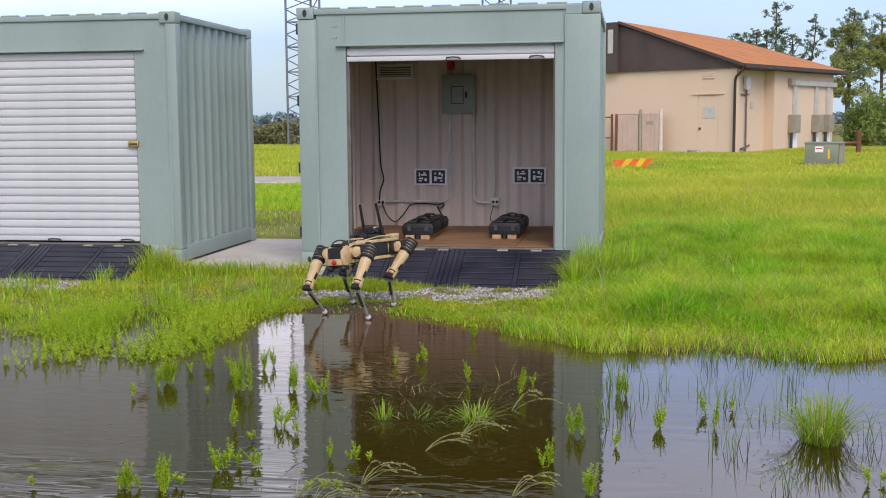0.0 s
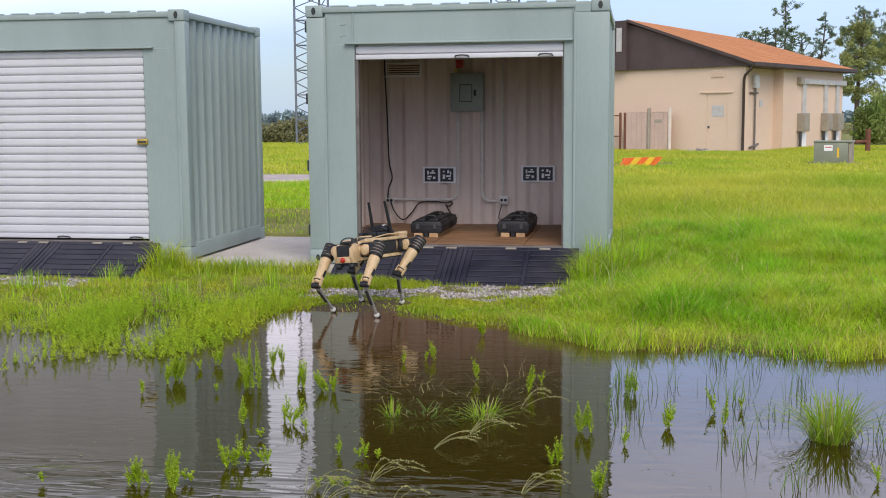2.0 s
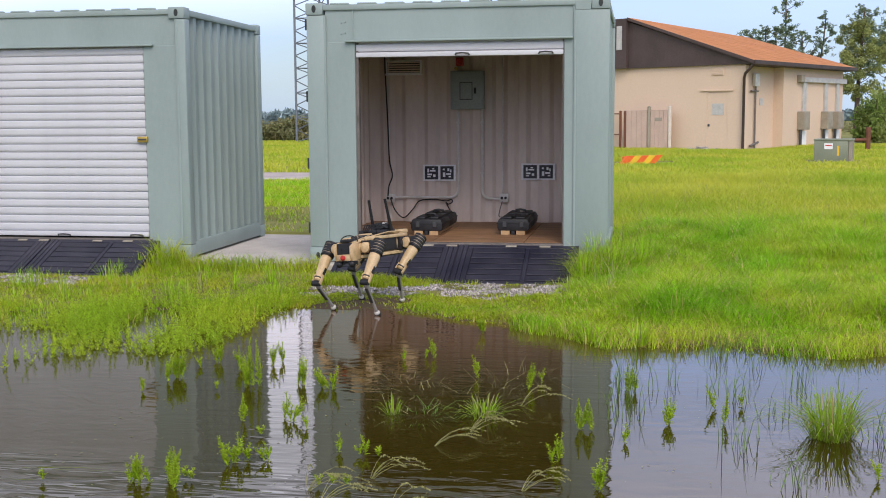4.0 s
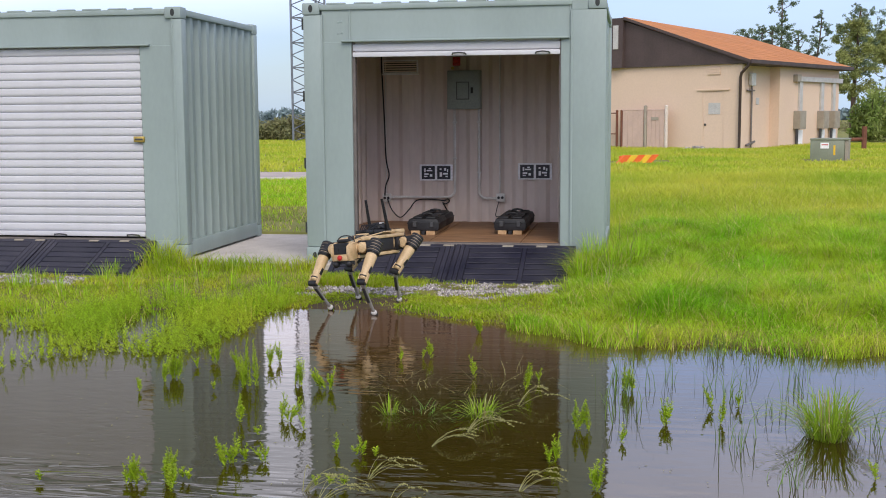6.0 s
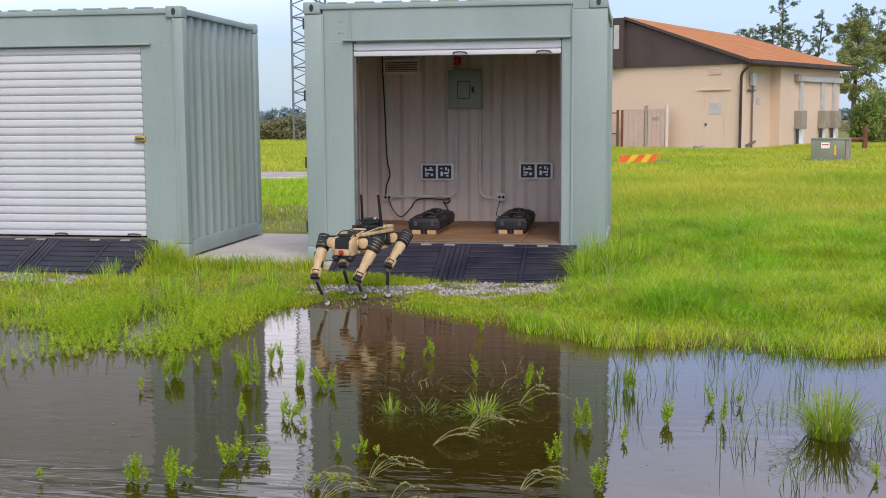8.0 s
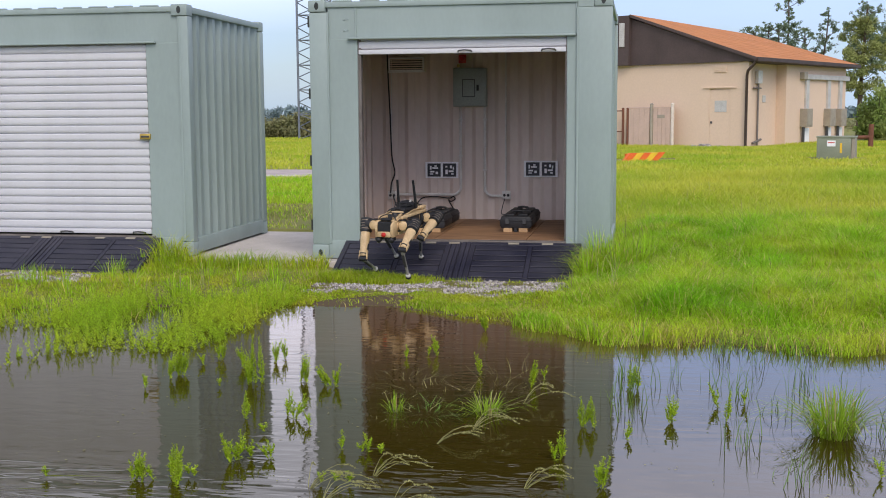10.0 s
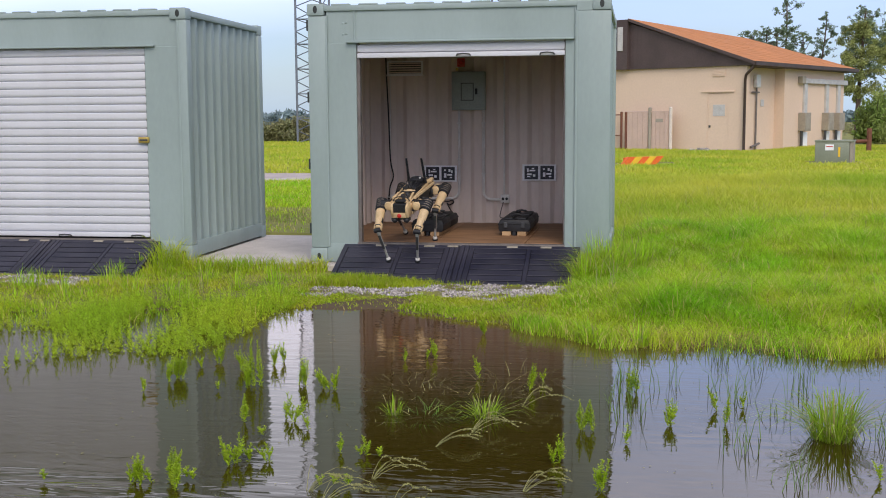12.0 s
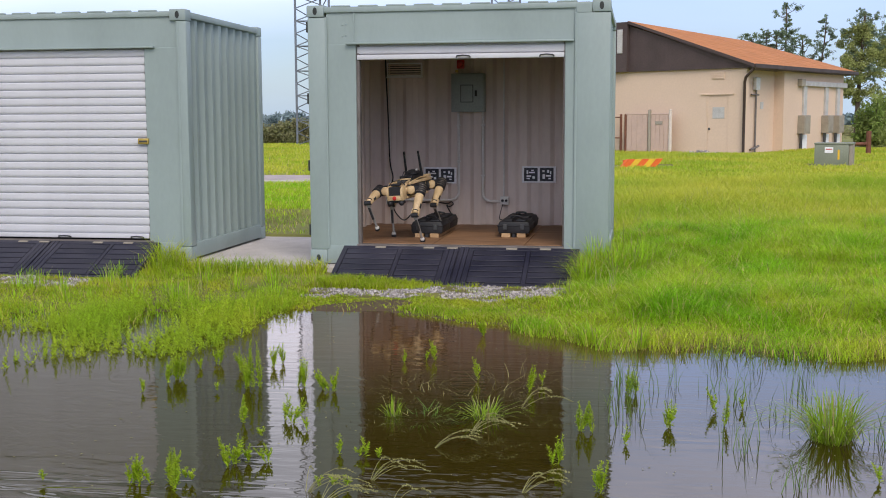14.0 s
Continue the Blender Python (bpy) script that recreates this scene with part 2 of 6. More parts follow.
L_STRAW = leaf_mat("dry_seed_head", (0.42, 0.40, 0.17), (0.34, 0.35, 0.13), 0.3, 0.3)


def ground_mat():
    """Meadow soil, turning to wet brown mud close to the water's level."""
    m = mat("meadow_soil", (0.20, 0.22, 0.035), (0.29, 0.27, 0.06), 0.95, 0, 0.9, 25, 0.6)
    n, l = m.node_tree.nodes, m.node_tree.links
    b = n["Principled BSDF"]
    old = b.inputs["Base Color"].links[0].from_socket
    co, sp = n.new("ShaderNodeTexCoord"), n.new("ShaderNodeSeparateXYZ")
    l.new(co.outputs["Object"], sp.inputs["Vector"])
    no = n.new("ShaderNodeTexNoise")
    no.inputs["Scale"].default_value, no.inputs["Detail"].default_value = 2.5, 4
    l.new(co.outputs["Object"], no.inputs["Vector"])
    ad = n.new("ShaderNodeMath")
    ad.operation = "MULTIPLY_ADD"
    ad.inputs[1].default_value = 0.03
    l.new(no.outputs["Fac"], ad.inputs[0])
    l.new(sp.outputs["Z"], ad.inputs[2])
    ra = n.new("ShaderNodeMapRange")
    ra.inputs["From Min"].default_value, ra.inputs["From Max"].default_value = -0.122, -0.10
    ra.inputs["To Min"].default_value, ra.inputs["To Max"].default_value = 1.0, 0.0
    l.new(ad.outputs["Value"], ra.inputs["Value"])
    mx = n.new("ShaderNodeMix")
    mx.data_type = "RGBA"
    mx.inputs["B"].default_value = (0.105, 0.07, 0.035, 1)
    # trodden mud between the gravel and the water
    sc = n.new("ShaderNodeVectorMath")
    sc.operation = "MULTIPLY"
    sc.inputs[1].default_value = (1.0, 1.7, 0.0)
    l.new(co.outputs["Object"], sc.inputs[0])
    di = n.new("ShaderNodeVectorMath")
    di.operation = "DISTANCE"
    di.inputs[1].default_value = (1.1, -3.5, 0.0)
    l.new(sc.outputs["Vector"], di.inputs[0])
    wob = n.new("ShaderNodeMath")
    wob.operation = "MULTIPLY_ADD"
    wob.inputs[1].default_value = 0.9
    l.new(no.outputs["Fac"], wob.inputs[0])
    l.new(di.outputs["Value"], wob.inputs[2])
    rb = n.new("ShaderNodeMapRange")
    rb.inputs["From Min"].default_value, rb.inputs["From Max"].default_value = 1.0, 1.3
    rb.inputs["To Min"].default_value, rb.inputs["To Max"].default_value = 1.0, 0.0
    l.new(wob.outputs["Value"], rb.inputs["Value"])
    top = n.new("ShaderNodeMath")
    top.operation = "MAXIMUM"
    l.new(ra.outputs["Result"], top.inputs[0])
    l.new(rb.outputs["Result"], top.inputs[1])
    l.new(top.outputs["Value"], mx.inputs["Factor"])
    l.new(old, mx.inputs["A"])
    l.new(mx.outputs["Result"], b.inputs["Base Color"])
    return m


def water_mat():
    m = bpy.data.materials.new("murky_pond_water")
    m.use_nodes = True
    n, l = m.node_tree.nodes, m.node_tree.links
    b = n["Principled BSDF"]
    b.inputs["Roughness"].default_value = 0.03
    b.inputs["IOR"].default_value = 1.42
    co = n.new("ShaderNodeTexCoord")

    def ripple(sx, sy, scale, detail, dist):
        mp = n.new("ShaderNodeMapping")
        mp.inputs["Scale"].default_value = (sx, sy, 1)
        mp.inputs["Rotation"].default_value = (0, 0, radians(-10))
        l.new(co.outputs["Object"], mp.inputs["Vector"])
        t = n.new("ShaderNodeTexNoise")
        t.inputs["Scale"].default_value, t.inputs["Detail"].default_value, t.inputs["Distortion"].default_value = scale, detail, dist
        l.new(mp.outputs["Vector"], t.inputs["Vector"])
        return t.outputs["Fac"]

    def wire(node, value, k):
        l.new(value, node.inputs[k])

    # where the breeze reaches, long low waves; elsewhere nearly a mirror
    patch = n.new("ShaderNodeMapRange")
    patch.inputs["From Min"].default_value, patch.inputs["From Max"].default_value = 0.46, 0.66
    patch.inputs["To Min"].default_value, patch.inputs["To Max"].default_value = 0.03, 0.35
    l.new(ripple(0.5, 0.8, 0.55, 1, 0.0), patch.inputs["Value"])
    # a stronger train of waves towards the near corner of the pond
    apart = n.new("ShaderNodeSeparateXYZ")
    l.new(co.outputs["Object"], apart.inputs["Vector"])

    def span(value, a, b, lo, hi):
        k = n.new("ShaderNodeMapRange")
        for name, v in (("From Min", a), ("From Max", b), ("To Min", lo), ("To Max", hi)):
            k.inputs[name].default_value = v
        l.new(value, k.inputs["Value"])
        return k.outputs["Result"]

    near = n.new("ShaderNodeMath")
    near.operation = "MULTIPLY"
    l.new(span(apart.outputs["Y"], 1.42, 0.95, 0.0, 1.0), near.inputs[0])
    l.new(span(apart.outputs["X"], 1.5, -1.0, 0.0, 1.0), near.inputs[1])
    # and a low swell before the open container
    dist2 = n.new("ShaderNodeVectorMath")
    dist2.operation = "DISTANCE"
    dist2.inputs[1].default_value = (0.75, 3.3, 0)
    l.new(co.outputs["Object"], dist2.inputs[0])
    swell = n.new("ShaderNodeMapRange")
    swell.inputs["From Min"].default_value, swell.inputs["From Max"].default_value = 0.5, 1.9
    swell.inputs["To Min"].default_value, swell.inputs["To Max"].default_value = 0.35, 0.0
    l.new(dist2.outputs["Value"], swell.inputs["Value"])
    more = n.new("ShaderNodeMath")
    more.operation = "MAXIMUM"
    l.new(patch.outputs["Result"], more.inputs[0])
    l.new(swell.outputs["Result"], more.inputs[1])
    train = n.new("ShaderNodeMath")
    train.operation = "MULTIPLY"
    wire(train, ripple(0.9, 4.6, 1.7, 2, 0.9), 0)
    wire(train, near.outputs["Value"], 1)
    rough = n.new("ShaderNodeMath")
    rough.operation = "MULTIPLY"
    wire(rough, train.outputs["Value"], 0)
    rough.inputs[1].default_value = 2.2
    wave = n.new("ShaderNodeMath")
    wave.operation = "MULTIPLY_ADD"
    wire(wave, ripple(1.0, 5.5, 2.2, 2, 0.6), 0)
    wire(wave, more.outputs["Value"], 1)
    wire(wave, rough.outputs["Value"], 2)
    fine = n.new("ShaderNodeMath")
    fine.operation = "MULTIPLY_ADD"
    wire(fine, ripple(1.0, 2.4, 5.0, 2, 0.3), 0)
    fine.inputs[1].default_value = 0.17
    wire(fine, wave.outputs["Value"], 2)
    # stirred mud in the shallows where the robot walked
    cloud = n.new("ShaderNodeMath")
    cloud.operation = "MULTIPLY_ADD"
    cloud.inputs[1].default_value = -1.2
    wire(cloud, ripple(1.0, 1.2, 1.6, 3, 0.4), 0)
    far = n.new("ShaderNodeVectorMath")
    far.operation = "DISTANCE"
    far.inputs[1].default_value = (0.15, 4.9, 0)
    l.new(co.outputs["Object"], far.inputs[0])
    wire(cloud, far.outputs["Value"], 2)
    tint = n.new("ShaderNodeMix")
    tint.data_type = "RGBA"
    tint.inputs["A"].default_value = (0.042, 0.031, 0.004, 1)
    tint.inputs["B"].default_value = (0.115, 0.060, 0.022, 1)
    l.new(span(cloud.outputs["Value"], 1.6, -0.1, 0.0, 1.0), tint.inputs["Factor"])
    l.new(tint.outputs["Result"], b.inputs["Base Color"])
    bu = n.new("ShaderNodeBump")
    bu.inputs["Strength"].default_value, bu.inputs["Distance"].default_value = 1.0, 0.008
    l.new(fine.outputs["Value"], bu.inputs["Height"])
    l.new(bu.outputs["Normal"], b.inputs["Normal"])
    return m


M_GROUND = ground_mat()
M_WATER = water_mat()


# ---- mesh helpers ----
def box(bm, x0, x1, y0, y1, z0, z1, m=None):
    vs = [bm.verts.new((x, y, z)) for x in (x0, x1) for y in (y0, y1) for z in (z0, z1)]
    if m is not None:
        for v in vs:
            v.co = m @ v.co
    for a in ((0, 1, 3, 2), (4, 6, 7, 5), (0, 4, 5, 1), (2, 3, 7, 6), (0, 2, 6, 4), (1, 5, 7, 3)):
        bm.faces.new([vs[i] for i in a])
    return vs


def bevel(bm, w, seg=2):
    bmesh.ops.bevel(bm, geom=bm.edges[:], offset=w, segments=seg, profile=0.5, affect="EDGES", clamp_overlap=True)


def rbox(x0, x1, y0, y1, z0, z1, w=0.01, seg=2, m=None):
    bm = bmesh.new()
    box(bm, x0, x1, y0, y1, z0, z1)
    bevel(bm, w, seg)
    if m is not None:
        bm.transform(m)
    return bm


def prism(bm, pts, y0, y1, axis="y"):
    """A closed outline pushed along an axis; pts are (x, z) for y, (y, z) for x, (x, y) for z."""
    def put(a, b, d):
        return {"y": (a, d, b), "x": (d, a, b), "z": (a, b, d)}[axis]
    lo = [bm.verts.new(put(a, b, y0)) for a, b in pts]
    hi = [bm.verts.new(put(a, b, y1)) for a, b in pts]
    bm.faces.new(lo[::-1])
    bm.faces.new(hi)
    k = len(pts)
    for i in range(k):
        bm.faces.new((lo[i], lo[(i + 1) % k], hi[(i + 1) % k], hi[i]))


def rod(bm, a, b, r0, r1=None, n=10):
    a, b = Vector(a), Vector(b)
    r1 = r0 if r1 is None else r1
    q = (b - a).to_track_quat("Z", "Y").to_matrix()
    rings = []
    for p, r in ((a, r0), (b, r1)):
        rings.append([bm.verts.new(p + q @ Vector((math.cos(2 * math.pi * i / n) * r, math.sin(2 * math.pi * i / n) * r, 0))) for i in range(n)])
    for i in range(n):
        bm.faces.new((rings[0][i], rings[0][(i + 1) % n], rings[1][(i + 1) % n], rings[1][i]))
    bm.faces.new(rings[0][::-1])
    bm.faces.new(rings[1])


def tube(bm, pts, r, n=8):
    """A bent round bar through points."""
    pts = [Vector(p) for p in pts]
    rings = []
    for i, p in enumerate(pts):
        d = (pts[min(i + 1, len(pts) - 1)] - pts[max(i - 1, 0)]).normalized()
        q = d.to_track_quat("Z", "Y").to_matrix()
        rr = r(i / (len(pts) - 1)) if callable(r) else r
        rings.append([bm.verts.new(p + q @ Vector((math.cos(2 * math.pi * k / n) * rr, math.sin(2 * math.pi * k / n) * rr, 0))) for k in range(n)])
    for a, b in zip(rings, rings[1:]):
        # align the seam
        s = min(range(n), key=lambda j: sum((a[k].co - b[(k + j) % n].co).length for k in range(n)))
        for k in range(n):
            bm.faces.new((a[k], a[(k + 1) % n], b[(k + 1 + s) % n], b[(k + s) % n]))
    bm.faces.new(rings[0][::-1])
    bm.faces.new(rings[-1])


def mesh_of(name, bm, material, smooth=False):
    bmesh.ops.recalc_face_normals(bm, faces=bm.faces[:])
    me = bpy.data.meshes.new(name)
    bm.to_mesh(me)
    bm.free()
    me.materials.append(material)
    if smooth:
        me.polygons.foreach_set("use_smooth", [True] * len(me.polygons))
        me.set_sharp_from_angle(angle=radians(38))
    return me


def part(name, bm, material, parent=None, label="", smooth=False):
    ob = new(name, mesh_of(name, bm, material, smooth))
    if parent is not None:
        ob.parent = parent
    if label:
        tagged(ob, label)
    return ob


def empty(name, m=None, **tags):
    ob = new(name)
    ob.empty_display_size = 0.1
    if m is not None:
        ob.matrix_basis = m
    return tagged(ob, **tags)


def fast_mesh(name, verts, faces, material):
    """A mesh from number arrays: verts (n, 3), faces (m, 3)."""
    me = bpy.data.meshes.new(name)
    me.vertices.add(len(verts))
    me.vertices.foreach_set("co", np.asarray(verts, np.float32).ravel())
    f = np.asarray(faces, np.int32)
    me.loops.add(f.size)
    me.loops.foreach_set("vertex_index", f.ravel())
    me.polygons.add(len(f))
    me.polygons.foreach_set("loop_start", np.arange(0, f.size, 3, dtype=np.int32))
    me.update(calc_edges=True)
    me.validate()
    me.materials.append(material)
    return me


# ---- ground and water ----
RNG = np.random.default_rng(7)


def shore(x):
    return np.interp(x, [-8, -3.0, -1.0, 0.3, 1.2, 2.1, 2.6, 3.2, 4.0, 6.0, 9.0], [-2.9, -2.75, -2.5, -2.12, -2.2, -2.55, -2.95, -3.3, -3.42, -3.45, -3.3]) + 0.07 * np.sin(x * 5.1 + 1) + 0.04 * np.sin(x * 11.7)


def height(x, y):
    """Height of the soil."""
    s = shore(x)
    up = np.clip((y - s) / np.maximum(-0.70 - s, 0.5), 0, 1)
    bank = WATER + 0.008 + up * (-0.122 - 0.008 - WATER)
    down = WATER - np.clip((s - y) * 0.12, 0, 0.3)
    z = np.where(y > s, bank, down)
    z = np.where(y > -0.70, -0.122 + 0.107 * np.clip((y + 0.70) / 1.75, 0, 1), z)
    rise = np.clip((x - 3.0) / 1.6, 0, 1) * np.clip((y - s) / 2.0, 0, 1) * 0.05
    z = z - 0.08 * ((x > -6.2) & (x < 3.0) & (y > -0.1) & (y < 2.7))
    return z + rise + 0.007 * np.sin(x * 3.3 + y * 2.1) * np.sin(y * 2.7 - x) * np.clip((y - s) * 3, 0, 1) - 0.03 * np.clip((np.hypot(x, y) - 300) / 300, 0, 1)


def build_ground():
    xs = np.unique(np.concatenate([np.linspace(-9, 10, 153), np.geomspace(10, 2500, 24), -np.geomspace(9, 2500, 24)]))
    ys = np.unique(np.concatenate([np.linspace(-14, -7, 50), np.linspace(-7, 5, 121), np.geomspace(5, 2500, 30), -np.geomspace(14, 2500, 22)]))
    X, Y = np.meshgrid(xs, ys)
    Z = height(X, Y)
    # the pond's near bank, behind the camera
    back = np.clip((-13.0 - Y) / 2.5, 0, 1)
    edge = -11.6 + 0.25 * np.sin(X * 1.7) + 0.12 * np.sin(X * 4.3 + 1)
    Z = np.where(Y < edge, Z + np.clip((edge - Y) / 1.0, 0, 1) * 0.33 + back * 0.05, Z)
    side = np.clip((np.abs(X - 1.5) - 16) / 3, 0, 1)
    Z = np.where(Y < shore(X), np.maximum(Z, Z * (1 - side) + side * -0.06), Z)
    n, k = X.shape
    idx = np.arange(n * k).reshape(n, k)
    a, b, c, d = idx[:-1, :-1].ravel(), idx[:-1, 1:].ravel(), idx[1:, 1:].ravel(), idx[1:, :-1].ravel()
    me = fast_mesh("ground", np.stack([X.ravel(), Y.ravel(), Z.ravel()], 1), np.concatenate([np.stack([a, b, c], 1), np.stack([a, c, d], 1)]), M_GROUND)
    tagged(new("ground", me), "green grassy meadow soil sloping down to the pond", "ground", kind="structure")


def build_water():
    bm = bmesh.new()
    vs = [bm.verts.new(v) for v in ((-14, -9.6, 0), (16, -9.6, 0), (16, 9.6, 0), (-14, 9.6, 0))]
    bm.faces.new(vs)
    ob = part("water", bm, M_WATER)
    tagged(ob, "murky brown pond water mirroring the containers and the sky", "water", kind="structure")
    ob.matrix_basis = pose(1.5, -7.6, WATER)
    return ob


build_ground()
POND = build_water()


def build_slab():
    bm = rbox(-6.3, 3.09, -0.16, 2.75, -0.19, -0.034, 0.015)
    ob = part("concrete_slab", bm, M_CONCRETE)
    tagged(ob, "pale weathered concrete slab under both containers", "slab", kind="structure")


build_slab()

# ---- containers ----
CW, CD, CH = 3.04, 2.44, 2.591
SILL = 0.175


def corrugated(bm, x0, x1, z0, z1, y, depth, pitch, thick=0.004, lead=0.06):
    """A sheet in the x-z plane at y with trapezoid ribs pushed back by depth."""
    pts = [(x0, 0.0)]
    x = x0 + lead
    while x + pitch <= x1 - 0.01:
        w = pitch
        pts += [(x, 0.0), (x + 0.18 * w, depth), (x + 0.5 * w, depth), (x + 0.68 * w, 0.0)]
        x += w
    pts.append((x1, 0.0))
    front = [(bm.verts.new((a, y + d, z0)), bm.verts.new((a, y + d, z1))) for a, d in pts]
    back = [(bm.verts.new((a, y + d + thick, z0)), bm.verts.new((a, y + d + thick, z1))) for a, d in pts]
    for p, q in zip(front, front[1:]):
        bm.faces.new((p[0], q[0], q[1], p[1]))
    for p, q in zip(back, back[1:]):
        bm.faces.new((q[0], p[0], p[1], q[1]))
    for s in (0, 1):
        for i in range(len(front) - 1):
            bm.faces.new((front[i][s], front[i + 1][s], back[i + 1][s], back[i][s]))
    bm.faces.new((front[0][0], front[0][1], back[0][1], back[0][0]))
    bm.faces.new((front[-1][0], front[-1][1], back[-1][1], back[-1][0]))


def slat_profile(h):
    """Outline (y, z) of one door slat: a shallow ridge with a groove at its foot."""
    return [(0.014, 0.0), (0.010, 0.004), (-0.006, 0.008), (-0.012, 0.016), (-0.013, h * 0.5), (-0.012, h - 0.012), (-0.006, h - 0.005), (0.010, h - 0.001), (0.012, h - 0.002)]


def container(m, opened, label):
    jamb = CW - (0.45 if opened else 0.485)
    c = empty("shipping_container", m, label=label, category="container", group="sage containers on the slab")
    # posts and castings
    wide = 0.335 if opened else 0.10
    for side in (0, 1):
        for py, nm in ((0.0, "corner_post"), (CD - 0.14, "corner_post")):
            bm = bmesh.new()
            w = 0.06 if py else (wide if side else 0.19)
            px = CW - w if side else 0
            box(bm, px, px + w, py + 0.004, py + 0.14, 0.12, CH - 0.12)
            bevel(bm, 0.012)
            part(nm, bm, M_SAGE, c, smooth=True)
    for px in (-0.006, CW - 0.178):
        for py in (-0.006, CD - 0.156):
            for pz in (-0.03, CH - 0.118):
                bm = rbox(px, px + 0.178, py, py + 0.162, pz, pz + (0.118 if pz > 1 else 0.148), 0.012)
                k = part("corner_casting", bm, M_SAGE, c, smooth=True)
                # solid dark oval in place of a hole, its shade given by colour
                bm = bmesh.new()
                hx = px + 0.089
                oval = [(hx + 0.022 * math.cos(a), pz + 0.06 + 0.038 * math.sin(a)) for a in [2 * math.pi * i / 16 for i in range(16)]]
                yy = py - 0.003 if py < 1 else py + 0.159
                prism(bm, oval, yy, yy + 0.006)
                part("lashing_hole_shade", bm, M_SAGE_DARK, k)
    if opened:
        for x, z in ((0.36, 2.395), (0.395, 2.40), (0.36, 2.285), (0.395, 2.29)):
            bm = bmesh.new()
            rod(bm, (x, 0.031, z), (x, 0.022, z), 0.011, 0.007, 10)
            part("rivet", bm, M_SAGE, c, smooth=True)
        part("post_cap", rbox(CW - wide, CW - 0.18, 0.006, 0.028, CH - 0.122, CH - 0.03, 0.004, 1), M_SAGE, c)
    # rails
    for nm, a in (("bottom_rail", (0.17, CW - 0.17, 0.012, 0.12, -0.026, SILL - 0.012)), ("bottom_rail", (0.17, CW - 0.17, CD - 0.12, CD - 0.02, 0.02, 0.165)),
                  ("side_rail", (0.004, 0.10, 0.15, CD - 0.15, -0.01, 0.15)), ("side_rail", (CW - 0.10, CW - 0.004, 0.15, CD - 0.15, -0.01, 0.15)),
                  ("top_rail", (0.17, CW - 0.17, 0.008, 0.075, CH - 0.075, CH - 0.02)), ("top_rail", (0.17, CW - 0.17, CD - 0.075, CD - 0.01, CH - 0.075, CH - 0.02)),
                  ("top_side_rail", (0.004, 0.07, 0.15, CD - 0.15, CH - 0.085, CH - 0.02)), ("top_side_rail", (CW - 0.07, CW - 0.004, 0.15, CD - 0.15, CH - 0.085, CH - 0.02))):
        part(nm, rbox(*a, 0.008), M_SAGE, c, smooth=True)
    # front skin: header and two jamb panels round the doorway
    bm = bmesh.new()
    corrugated(bm, 0.19, CW - min(wide, 0.17), 2.2, CH - 0.07, 0.03, 0.0, 0.30, 0.012)
    part("header_panel", bm, M_SAGE, c)
    for x in (0.48, CW - wide - 0.012):
        part("header_seam", rbox(x - 0.008, x + 0.008, 0.018, 0.032, 2.215, CH - 0.06, 0.003, 1), M_SAGE, c)
    for x0, x1 in ((0.19, 0.495), (jamb + 0.01, CW - wide)):
        part("jamb_panel", rbox(x0, x1, 0.024, 0.06, 0.12, 2.2, 0.004, 1), M_SAGE, c)
        part("jamb_seam", rbox(x0 - 0.01 if x0 < 1 else x1 - 0.012, x0 + 0.012 if x0 < 1 else x1 + 0.01, 0.002, 0.024, 0.13, CH - 0.12, 0.003, 1), M_SAGE, c)
    part("door_drip", rbox(0.40, CW - 0.355, -0.022, 0.024, 2.196, 2.216, 0.005), M_SAGE, c, smooth=True)
    # a scalloped lip along the roof's edge
    for i in range(9):
        x = 0.24 + i * (CW - 0.48) / 9
        part("roof_rib_end", rbox(x, x + 0.2, 0.012, 0.06, CH - 0.022, CH - 0.002, 0.009), M_SAGE, c, smooth=True)
    # corrugated sides and back
    for x, turn in ((0.03, 90), (CW - 0.03, 90)):
        bm = bmesh.new()
        corrugated(bm, 0.14, CD - 0.14, 0.145, CH - 0.08, 0, 0.050, 0.236, lead=0.02)
        for v in bm.verts:
            a, d, z = v.co
            v.co = (x - d if x > 1 else x + d, a, z)
        part("side_panel", bm, M_SAGE, c)
    bm = bmesh.new()
    corrugated(bm, 0.05, CW - 0.05, 0.10, CH - 0.07, 0, 0.036, 0.262, lead=0.10)
    for v in bm.verts:
        v.co = (v.co.x, CD - 0.03 - v.co.y, v.co.z)
    part("back_panel", bm, M_SAGE, c)
    # roof of shallow ribs
    bm = bmesh.new()
    corrugated(bm, 0.05, CW - 0.05, 0.05, CD - 0.05, 0, 0.022, 0.29, lead=0.03)
    for v in bm.verts:
        a, d, z = v.co
        v.co = (a, z, CH - 0.04 + d)
    part("roof_panel", bm, M_SAGE, c)
    # hinge lugs on the left-hand post
    for z in (2.38, 1.66, 0.98, 0.32):
        part("hinge_lug", rbox(-0.016, 0.004, 0.005, 0.04, z - 0.055, z + 0.055, 0.004, 1), M_SAGE_DARK, c)
    part("floor_panel", rbox(0.1, CW - 0.1, 0.1, CD - 0.06, 0.12, SILL - 0.008, 0.004, 1), M_SAGE_DARK, c)
    part("door_sill", rbox(0.49, CW - 0.435, -0.004, 0.10, SILL - 0.02, SILL + 0.004, 0.005), M_TRACK, c, "worn grey-brown metal sill strip")
    # door tracks
    for x, w in ((0.492, 0.034), (jamb - 0.007, 0.024)):
        part("door_track", rbox(x, x + w, 0.05, 0.12, SILL, 2.2, 0.004, 1), M_TRACK, c, "dull grey-brown door track")
